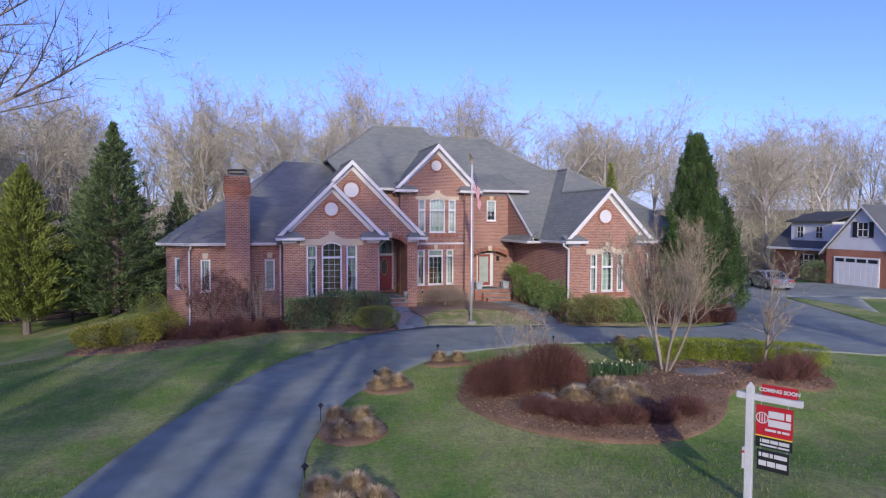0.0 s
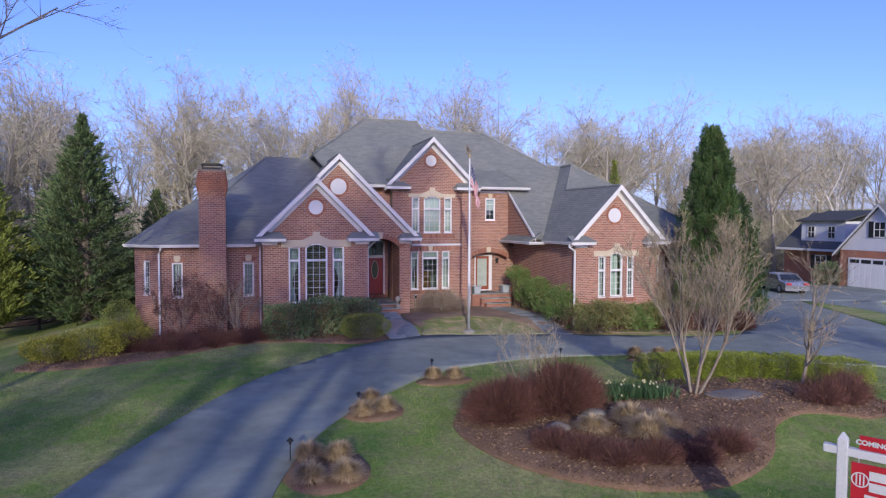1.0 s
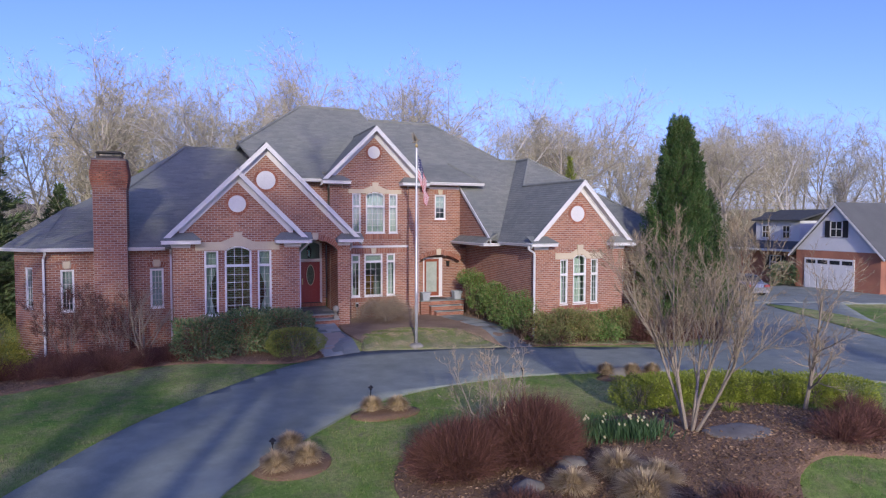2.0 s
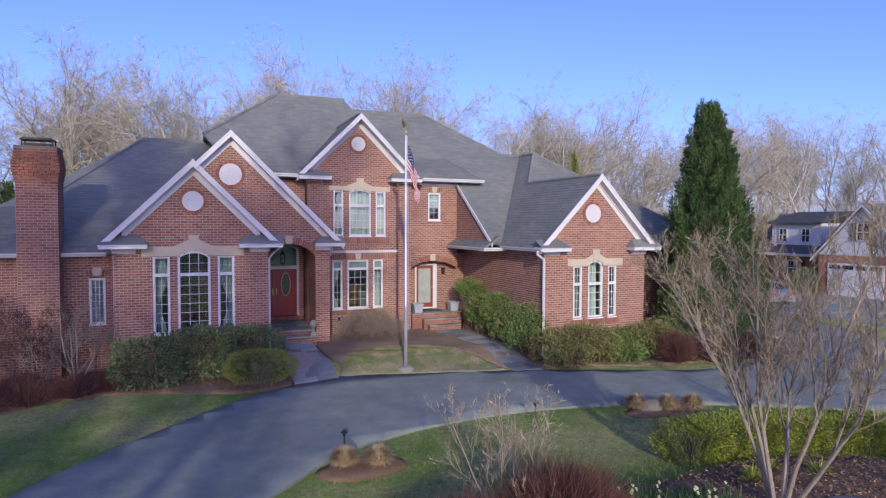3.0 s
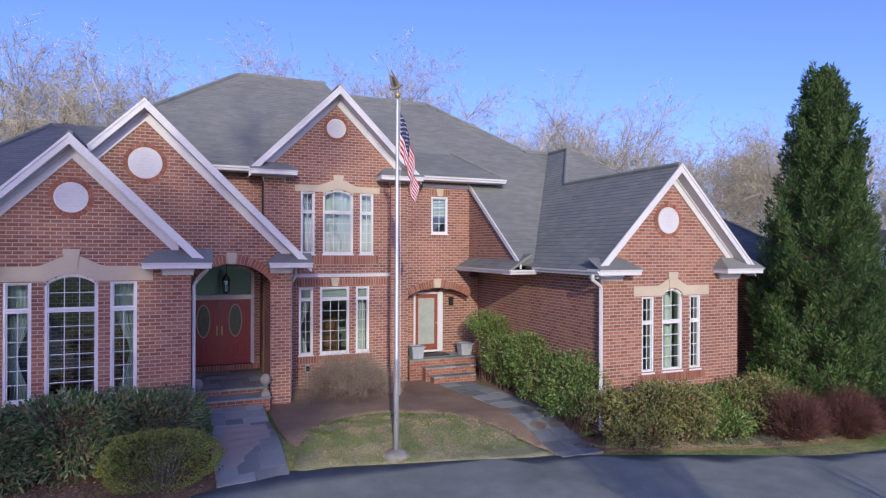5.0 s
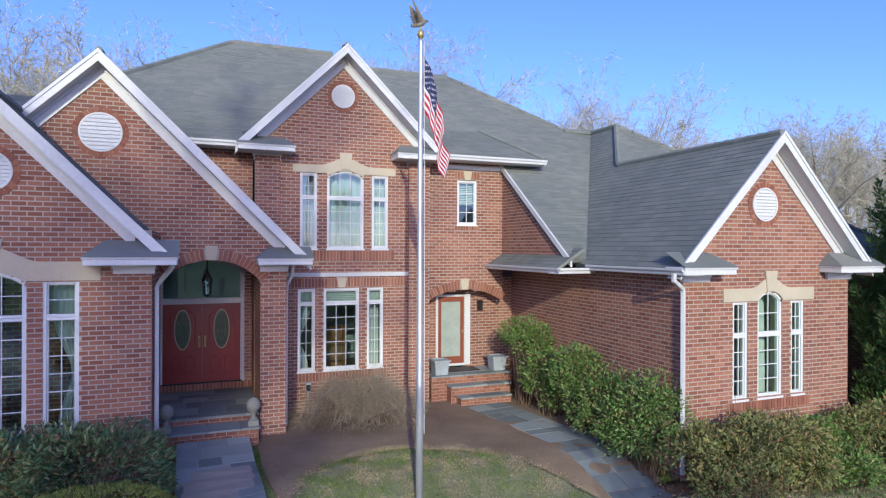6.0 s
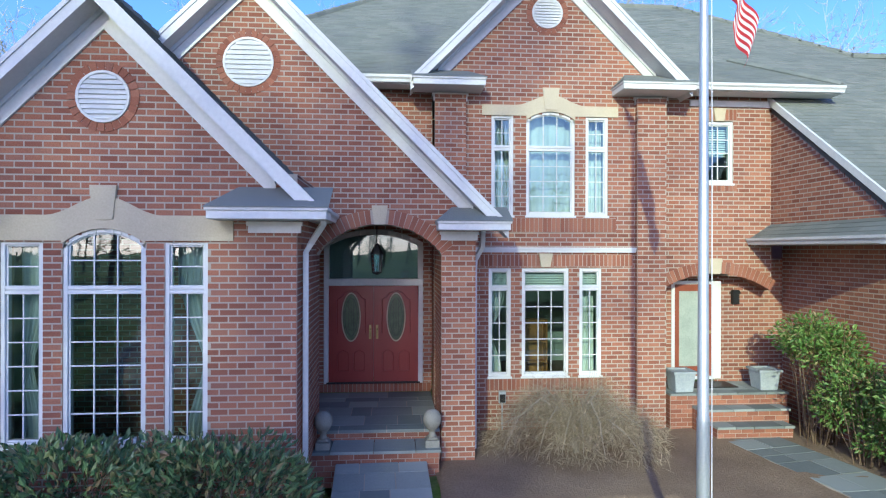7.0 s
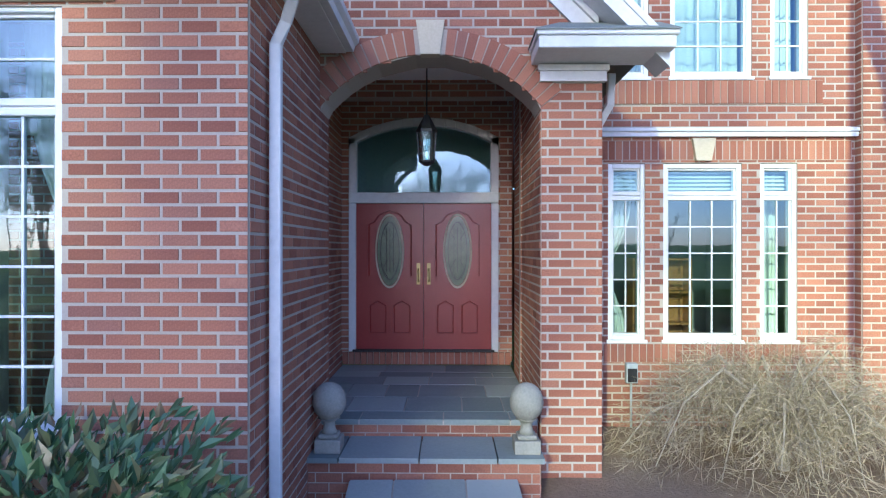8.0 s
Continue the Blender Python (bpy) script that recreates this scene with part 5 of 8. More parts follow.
        put("moulding", m, REDDOOR, door)
        hx = b - 0.07 if i == 0 else a + 0.07
        h = Geo()
        h.box(hx - 0.025, hx + 0.025, y + 0.005, y + 0.02, 1.98, 2.28)
        h.tube([(hx, y + 0.0, 2.02), (hx, y - 0.05, 2.05), (hx, y - 0.05, 2.17), (hx, y + 0.0, 2.2)], 0.012, 6)
        put("handle", h, BRASS, door, "brass door handle")


LEADED = two_scale("leaded_glass", (0.035, 0.060, 0.036), (0.16, 0.21, 0.13), 0.12, 7, 60, 0.5, 0.004, spec=0.6)
transom_and_doors()


def side_door():
    x0, x1, y = 13.80, 14.78, 36.6
    f = Geo()
    ring(x0, x1, 1.08, 3.22, 0, 0.07, y - 0.03, y + 0.1, f)
    f.box(14.72, 14.9, y - 0.05, y + 0.0, 1.1, 3.22)
    fr = put("door_frame", f, WHITE, house, "white painted side door frame")
    d = Geo()
    for a, b, c, e in ((x0 + 0.07, x0 + 0.18, 1.15, 3.15), (x1 - 0.18, x1 - 0.07, 1.15, 3.15), (x0 + 0.18, x1 - 0.18, 1.15, 1.36), (x0 + 0.18, x1 - 0.18, 3.0, 3.15)):
        d.box(a, b, y + 0.0, y + 0.05, c, e)
    door = put("door", d, SIDE_DOOR, house, "brown-red side door with a tall glass light")
    p = Geo()
    p.box(x0 + 0.18, x1 - 0.18, y + 0.02, y + 0.03, 1.36, 3.0)
    put("pane", p, FROSTED, door, "pale frosted glass")
    k = Geo()
    k.lathe([(0.012, 0), (0.02, 0.02), (0.028, 0.05), (0.015, 0.07)], (x1 - 0.125, y - 0.04, 2.07), 10)
    put("knob", k, BRASS, door, "brass door knob")
    w = Geo()
    w.box(15.15, 15.3, y - 0.09, y, 2.72, 2.95)
    w.prism([(15.12, y - 0.11, 2.95), (15.33, y - 0.11, 2.95), (15.28, y - 0.11, 3.03), (15.17, y - 0.11, 3.03)], (0, 0.11, 0))
    put("wall_lantern", w, BLACKMETAL, house, "small black wall lantern")


FROSTED = two_scale("frosted_glass", (0.26, 0.30, 0.26), (0.42, 0.46, 0.40), 0.3, 3, 40, 0.3, 0.003)
side_door()
stoop = thing("side_stoop", "brick side steps with grey slate treads", "steps", kind="structure")
brick_riser(13.3, 15.75, 35.55, 36.58, 0.1, 0.98, stoop)
paving("slab", 13.28, 15.77, 35.5, 36.58, 1.03, stoop, 0.045, seed=8)
brick_riser(13.75, 15.55, 35.2, 35.53, 0.1, 0.74, stoop)
paving("slab", 13.73, 15.57, 35.15, 35.53, 0.79, stoop, 0.045, seed=9)
brick_riser(13.9, 15.4, 34.85, 35.18, 0.1, 0.50, stoop)
paving("slab", 13.88, 15.42, 34.8, 35.18, 0.55, stoop, 0.045, seed=10)

mat_ob = Geo()
mat_ob.box(14.0, 14.95, 35.95, 36.5, 1.032, 1.05)
tagged(put("doormat", mat_ob, BLACKMETAL), "dark rubber doormat on the side steps", "doormat")


def planter(x, y, z, s, mat, label):
    t = thing("planter", label, "planter", "planters by the side door", at=(x, y, z))
    g = Geo()
    k = s / 2
    g.hexa([(-k * 0.82, -k * 0.82, 0), (k * 0.82, -k * 0.82, 0), (k * 0.82, k * 0.82, 0), (-k * 0.82, k * 0.82, 0), (-k, -k, s * 0.9), (k, -k, s * 0.9), (k, k, s * 0.9), (-k, k, s * 0.9)])
    soft_bevel(put("pot", g, mat, t), 0.02, 2)
    r = Geo()
    for a, b, c, d in ((-k - 0.03, k + 0.03, -k - 0.03, -k + 0.03), (-k - 0.03, k + 0.03, k - 0.03, k + 0.03), (-k - 0.03, -k + 0.03, -k, k), (k - 0.03, k + 0.03, -k, k)):
        r.box(a, b, c, d, s * 0.86, s * 0.96)
    put("rim", r, mat, t)
    e = Geo()
    e.box(-k + 0.02, k - 0.02, -k + 0.02, k - 0.02, s * 0.8, s * 0.86)
    put("soil", e, DIRT, t, "dark potting soil")


ZINC = two_scale("weathered_zinc", (0.26, 0.29, 0.31), (0.42, 0.45, 0.46), 0.6, 3, 30, 0.2, 0.004)
planter(13.62, 35.78, 1.03, 0.44, ZINC, "square grey planter on the side steps")
planter(15.45, 35.85, 1.03, 0.44, ZINC, "square grey planter beside the shrubs")


def stone_ball(x, y, z):
    """A pineapple-like stone ball on a square foot."""
    t = thing("stone_finial", "weathered stone ball finial on a square foot on the porch step", "finial", "finials on the porch step", at=(x, y, z))
    f = Geo()
    f.box(-0.115, 0.115, -0.115, 0.115, 0, 0.12)
    f.box(-0.085, 0.085, -0.085, 0.085, 0.12, 0.16)
    soft_bevel(put("foot", f, PALESTONE, t), 0.012, 2)
    s = Geo()
    s.lathe([(0.075, 0.155), (0.055, 0.2), (0.05, 0.25), (0.075, 0.28), (0.1, 0.29)], (0, 0, 0), 16)
    put("stem", s, PALESTONE, t, smooth=True)
    b = Geo()
    rings, k = 12, 20
    for i in range(rings + 1):
        a = math.pi * i / rings
        for j in range(k):
            th = 2 * math.pi * (j + 0.5 * (i % 2)) / k
            r = 0.145 * math.sin(a) * (1.0 + 0.05 * ((i + j) % 2)) + 0.002
            b.v.append((r * math.cos(th), r * math.sin(th), 0.44 - 0.17 * math.cos(a)))
    for i in range(rings):
        for j in range(k):
            p, q = i * k + j, i * k + (j + 1) % k
            b.f.append((p, q, q + k, p + k))
            b.m.append(0)
    put("ball", b, PALESTONE, t, smooth=True)


stone_ball(6.66, 33.72, FLOOR - 0.17)
stone_ball(8.42, 33.72, FLOOR - 0.17)


def hanging_lantern(x, y, z):
    t = thing("hanging_lantern", "black metal and glass lantern hanging on a rod in the porch", "lantern", at=(x, y, z))
    r = Geo()
    r.tube([(0, 0, 0.0), (0, 0, -0.62)], 0.009, 6)
    r.lathe([(0.07, -0.03), (0.07, 0.0)], (0, 0, 0), 12)
    put("rod", r, BLACKMETAL, t)
    c = Geo()
    c.lathe([(0.12, -0.80), (0.07, -0.70), (0.025, -0.62)], (0, 0, 0), 6)
    put("cap", c, BLACKMETAL, t)
    f = Geo()
    for k in range(6):
        a = 2 * math.pi * k / 6
        f.tube([(0.11 * math.cos(a), 0.11 * math.sin(a), -0.80), (0.085 * math.cos(a), 0.085 * math.sin(a), -1.15)], 0.008, 4)
    f.lathe([(0.03, -1.2), (0.09, -1.16), (0.09, -1.14)], (0, 0, 0), 6)
    f.lathe([(0.12, -0.82), (0.12, -0.79)], (0, 0, 0), 6)
    put("cage", f, BLACKMETAL, t)
    p = Geo()
    for k in range(6):
        a, b = 2 * math.pi * k / 6, 2 * math.pi * (k + 1) / 6
        p.face([(0.105 * math.cos(a), 0.105 * math.sin(a), -0.81), (0.105 * math.cos(b), 0.105 * math.sin(b), -0.81), (0.082 * math.cos(b), 0.082 * math.sin(b), -1.14), (0.082 * math.cos(a), 0.082 * math.sin(a), -1.14)])
    put("pane", p, GLASS, t)
    k = Geo()
    for dx in (-0.03, 0.03):
        k.lathe([(0.012, -1.14), (0.012, -1.0), (0.004, -0.96)], (dx, 0, 0), 8)
    put("candle", k, VINYL, t, "white candle tubes")


hanging_lantern(7.47, 35.2, 4.62)

# meter box and vent by the bay
t = thing("outlet_box", "small grey outdoor outlet box on the brick wall", "outlet box", at=(9.93, BAY_Y, 0.98))
g = Geo()
g.box(-0.07, 0.07, -0.09, -0.006, -0.12, 0.12)
soft_bevel(put("body", g, ZINC, t), 0.01, 2)
g = Geo()
g.box(-0.055, 0.055, -0.105, -0.09, -0.1, 0.06)
put("cover", g, BLACKMETAL, t)
g = Geo()
g.tube([(0, -0.04, -0.12), (0, -0.04, -0.75)], 0.014, 6)
put("conduit", g, ZINC, t)


# ---- curtains and blinds behind the glass ----
def curtain(x0, x1, z0, z1, y, pinch=None, label="white curtain hanging behind the window"):
    """A gathered cloth; pinch: the side to which it is tied back."""
    g = Geo()
    k, rows = 26, 14
    for j in range(rows + 1):
        v = j / rows
        z = z1 + (z0 - z1) * v
        a, b = x0, x1
        if pinch:
            tie = math.exp(-((v - 0.62) / 0.22) ** 2) * 0.55 + 0.18 * v
            if pinch < 0:
                b = x1 - (x1 - x0) * tie
            else:
                a = x0 + (x1 - x0) * tie
        for i in range(k + 1):
            u = i / k
            g.v.append((a + (b - a) * u, y + 0.03 * math.sin(u * 34 + v * 1.5), z))
    for j in range(rows):
        for i in range(k):
            p = j * (k + 1) + i
            g.f.append((p, p + 1, p + k + 2, p + k + 1))
            g.m.append(0)
    tagged(put("curtain", g, CURTAIN, smooth=True), label, "curtain", "curtains")


curtain(2.78, 3.26, 1.3, 4.0, 32.42, -1)
curtain(4.83, 5.33, 1.3, 4.0, 32.42, 1)
for a, b in ((2.78, 3.26), (4.83, 5.33)):
    curtain(a, b, 3.25, 4.02, 32.40, label="short white valance behind the window")
for h in BAY_UP:
    curtain(h[0], h[1], 4.55, 6.62, 36.15, label="sheer white curtain drawn behind the upper window")
for h in (BAY_LOW[0], BAY_LOW[2]):
    curtain(h[0], h[1], 1.36, 3.5, 36.25, -1 if h[0] < 10 else None)
for h in GAR_WIN:
    curtain(h[0], h[1], 1.4, 3.7, 29.75, label="pale curtain drawn behind the garage-wing window")


def blind(x0, x1, z0, z1, y):
    t = thing("window_blind", "white slatted blind behind the window", "blind", "window blinds")
    z = z1
    while z > z0:
        s = Geo()
        s.hexa([(x0, y, z - 0.035), (x1, y, z - 0.035), (x1, y + 0.005, z - 0.035), (x0, y + 0.005, z - 0.035), (x0, y + 0.02, z), (x1, y + 0.02, z), (x1, y + 0.025, z), (x0, y + 0.025, z)])
        put("slat", s, CURTAIN, t)
        z -= 0.05


blind(10.36, 11.25, 3.13, 3.5, 35.95)
blind(9.69, 10.08, 3.13, 3.5, 35.95)
blind(11.53, 11.92, 3.13, 3.5, 35.95)
blind(0.75, 1.19, 1.66, 3.2, 33.5)
blind(-2.39, -1.98, 2.4, 3.25, 33.5)
blind(14.27, 14.81, 5.9, 6.55, 36.2)

# a small bookcase in the bay room
t = thing("bookcase", "orange-brown wooden bookcase seen through the bay window", "bookcase", at=(10.75, 37.0, 0.9))
WARMWOOD = two_scale("warm_wood", (0.26, 0.115, 0.035), (0.42, 0.20, 0.07), 0.45, 2, 25, 0.1, 0.002)
for nm, b in (("side_panel", (-0.42, -0.39, 0, 0.3, 0, 1.45)), ("side_panel", (0.39, 0.42, 0, 0.3, 0, 1.45)), ("back_panel", (-0.39, 0.39, 0.28, 0.3, 0, 1.45))):
    g = Geo()
    g.box(*b)
    put(nm, g, WARMWOOD, t)
for z in (0.05, 0.5, 0.95, 1.42):
    g = Geo()
    g.box(-0.39, 0.39, 0.0, 0.28, z, z + 0.03)
    put("shelf", g, WARMWOOD, t)


# ---- plants ----
def add_leaf(g, p, d, up, length, width, fold=0.25):
    """One leaf: two triangles folded along the midrib, or a rhomb."""
    w = d.cross(up)
    if w.length < 1e-4:
        w = d.orthogonal()
    w.normalize()
    n = w.cross(d).normalized()
    m = len(g.v)
    mid = p + d * (length * 0.5) + n * (width * fold)
    tip = p + d * length
    g.v += [tuple(p), tuple(mid + w * width * 0.5), tuple(tip), tuple(mid - w * width * 0.5)]
    g.f.append((m, m + 1, m + 2, m + 3))
    g.m.append(0)


def rand_dir(r, low=-1.0):
    z = r.uniform(low, 1)
    a = r.uniform(0, 2 * math.pi)
    s = math.sqrt(max(0, 1 - z * z))
    return Vector((s * math.cos(a), s * math.sin(a), z))


def shrub(name, at, size, leaf, count, length, label, category="shrub", group="", stem=None, box=0.0, seed=1, lumps=0.22, clumps=1.6, hollow=0.35, droop=0.0, stems=26):
    """A leafy shrub: stems from the ground, leaves set through an uneven rounded crown. size: half widths and the height."""
    r = random.Random(seed)
    t = thing(name, label, category, group, at=at)
    rx, ry, h = size
    s = Geo()
    for i in range(stems):
        a, q = r.uniform(0, 2 * math.pi), r.uniform(0.1, 0.8)
        tip = Vector((rx * q * math.cos(a), ry * q * math.sin(a), h * r.uniform(0.5, 0.9)))
        foot = Vector((tip.x * 0.25 + r.uniform(-0.05, 0.05), tip.y * 0.25, -0.05))
        mid = foot.lerp(tip, 0.5) + Vector((r.uniform(-0.06, 0.06), r.uniform(-0.06, 0.06), h * 0.05))
        s.tube([foot, mid, tip], [0.014, 0.009, 0.004], 4, cap=False)
    put("stem", s, stem or BARK, t)
    g = Geo()
    off = Vector((seed * 3.7, seed * 1.9, 0))
    for i in range(count):
        d = rand_dir(r, -0.8)
        if box:
            m = max(abs(d.x), abs(d.y), abs(d.z))
            d2 = d / m
            d = d.lerp(d2, box)
        bump = 1 + lumps * noise.noise((d * clumps + off)) + lumps * 0.6 * noise.noise((d * clumps * 2.7 + off))
        q = bump * (1 - hollow * r.random() ** 2.2)
        base = h * 0.45
        p = Vector((d.x * rx * q, d.y * ry * q, base + d.z * (h - base if d.z > 0 else base * 0.95) * q))
        if p.z < 0.04:
            p.z = r.uniform(0.03, h * 0.3)
        o = (Vector((d.x, d.y, d.z * 0.8)) + rand_dir(r) * 0.75)
        o.z += 0.25 - droop
        o.normalize()
        k = r.uniform(0.7, 1.3)
        add_leaf(g, p, o, rand_dir(r), length * k, length * 0.42 * k)
    put("foliage", g, leaf, t)
    return t


def twig_shrub(name, at, size, mat, count, label, category="shrub", group="", seed=1, radius=0.006, fork=2, spread=1.0, flat_top=0.0):
    """A leafless shrub: hundreds of thin rising stems that fork."""
    r = random.Random(seed)
    t = thing(name, label, category, group, at=at)
    rx, ry, h = size
    g = Geo()

    def strand(p, q, w):
        d = (q - p).normalized()
        n = d.orthogonal().normalized()
        n = Matrix.Rotation(r.uniform(0, 6.28), 3, d) @ n
        b = d.cross(n)
        m = len(g.v)
        g.v += [tuple(p + n * w), tuple(p - n * w * 0.5 + b * w * 0.87), tuple(p - n * w * 0.5 - b * w * 0.87), tuple(q)]
        g.f += [(m, m + 1, m + 3), (m + 1, m + 2, m + 3), (m + 2, m, m + 3)]
        g.m += [0, 0, 0]

    for i in range(count):
        d = rand_dir(r, 0.02 + flat_top)
        bump = 1 + 0.16 * noise.noise((d.x * 2 + seed, d.y * 2, d.z * 2))
        q = r.uniform(0.75, 1.0) * bump
        tip = Vector((d.x * rx * q * spread, d.y * ry * q * spread, max(0.06, d.z) ** 0.75 * h * q))
        foot = Vector((tip.x * r.uniform(0.15, 0.55), tip.y * r.uniform(0.15, 0.55), -0.02))
        mid = foot.lerp(tip, 0.55) + Vector((r.uniform(-0.05, 0.05), r.uniform(-0.05, 0.05), h * 0.06))
        strand(foot, mid + (mid - foot) * 0.05, radius * r.uniform(0.8, 1.5))
        strand(mid, tip, radius * r.uniform(0.6, 1.0))
        for f in range(fork):
            e = mid.lerp(tip, r.uniform(0.0, 0.8))
            strand(e, e + (tip - mid) * r.uniform(0.4, 0.9) + rand_dir(r) * h * 0.13, radius * 0.6)
    put("branchwork", g, mat, t)
    return t


def tuft(at, rad, h, seed, group, count=1500, label="cut-back dome of straw-coloured ornamental grass"):
    """A clipped dome of dry grass blades."""
    r = random.Random(seed)
    t = thing("ornamental_grass", label, "ornamental grass", group, at=at)
    g = Geo()
    for i in range(count):
        d = rand_dir(r, 0.03)
        d.z = max(0.05, d.z)
        foot = Vector((d.x * rad * 0.45 * r.random(), d.y * rad * 0.45 * r.random(), 0))
        q = r.uniform(0.72, 1.05) * (1 + 0.15 * noise.noise((d.x * 3 + seed, d.y * 3, 0)))
        tip = Vector((d.x * rad * q, d.y * rad * q, (d.z ** 0.7) * h * q))
        side = (tip - foot).cross(Vector((0, 0, 1)))
        side = side.normalized() * 0.007 if side.length > 1e-4 else Vector((0.006, 0, 0))
        mid = foot.lerp(tip, 0.6) + Vector((0, 0, h * 0.12))
        bend = tip + Vector((d.x * 0.06, d.y * 0.06, -0.02))
        m = len(g.v)
        g.v += [tuple(foot - side), tuple(foot + side), tuple(mid + side), tuple(mid - side), tuple(bend)]
        g.f += [(m, m + 1, m + 2, m + 3), (m + 3, m + 2, m + 4)]
        g.m += [0, 0]
    put("blades", g, STRAW, t)
    return t


def branch_out(g, twigs, r, p, d, length, radius, depth, top, plan, thin=0.005, fan=4, wild=1.0, up=0.10):
    """Grow one limb and its children. plan: per depth the count of children, their length share and their angle."""
    segs = 4 if depth == 0 else 3 if depth < 3 else 2
    pts, rad, q, dd = [p.copy()], [radius], p.copy(), d.copy()
    for i in range(segs):
        dd = (dd + rand_dir(r) * (0.16 + 0.06 * depth) * wild + Vector((0, 0, up if depth else 0.03))).normalized()
        q = q + dd * (length / segs)
        pts.append(q.copy())
        rad.append(max(0.0035, radius * (1 - (i + 1) / segs * (0.75 if depth else 0.7))))
    if depth >= top:
        w = max(radius, thin)
        for k in range(fan):
            e = dd if k == 0 else (dd + rand_dir(r) * 0.7 + Vector((0, 0, up))).normalized()
            o = p if k == 0 else pts[r.randint(0, len(pts) - 1)]
            n = Matrix.Rotation(r.uniform(0, 6.28), 3, e) @ (e.orthogonal().normalized() * w)
            tip = o + e * length * (1.0 if k == 0 else r.uniform(0.5, 0.9)) + rand_dir(r) * length * 0.06
            m = len(twigs.v)
            twigs.v += [tuple(o + n), tuple(o - n), tuple(tip)]
            twigs.f.append((m, m + 1, m + 2))
            twigs.m.append(0)
        return
    g.tube(pts, rad, (7, 4, 3, 3)[min(depth, 3)], cap=False)
    n, share, angle, start = plan[depth]
    for i in range(n):
        u = start + (1 - start) * (i + r.random()) / n
        k = min(segs - 1, int(u * segs))
        f = u * segs - k
        e = pts[k].lerp(pts[k + 1], f)
        axis = (pts[k + 1] - pts[k]).normalized()
        side = Matrix.Rotation(r.uniform(0, 6.28), 3, axis) @ axis.orthogonal().normalized()
        a = radians(angle * r.uniform(0.7, 1.25))
        nd = (axis * math.cos(a) + side * math.sin(a)).normalized()
        ln = length * share * r.uniform(0.65, 1.2) * (1.15 - 0.5 * u)
        nr = max(0.004, (rad[k] * (1 - f) + rad[k + 1] * f) * 0.62)
        branch_out(g, twigs, r, e, nd, ln, nr, depth + 1, top, plan, thin, fan, wild, up)


def bare_tree(name, at, height, radius, seed, label, group="", plan=None, bark=None, twig=None, lean=0.03, top=3, trunks=1, category="tree", thin=0.005, fan=4, wild=1.0, up=0.10):
    r = random.Random(seed)
    t = thing(name, label, category, group, at=at)
    plan = plan or [(15, 0.42, 48, 0.3), (5, 0.5, 40, 0.2), (5, 0.5, 38, 0.2)]
    g, tw = Geo(), Geo()
    for i in range(trunks):
        a = 2 * math.pi * i / max(1, trunks) + r.uniform(-0.4, 0.4)
        sp = 0.0 if trunks == 1 else r.uniform(0.16, 0.38)
        d = Vector((math.cos(a) * sp + r.uniform(-lean, lean), math.sin(a) * sp + r.uniform(-lean, lean), 1)).normalized()
        branch_out(g, tw, r, Vector((math.cos(a) * radius * (trunks > 1), math.sin(a) * radius * (trunks > 1), -0.2)), d, height * r.uniform(0.85, 1.0) * 0.86, radius, 0, top, plan, thin, fan, wild, up)
    put("trunk", g, bark or BARK, t)
    put("crown", tw, twig or WOODS_TWIG, t)
    return t


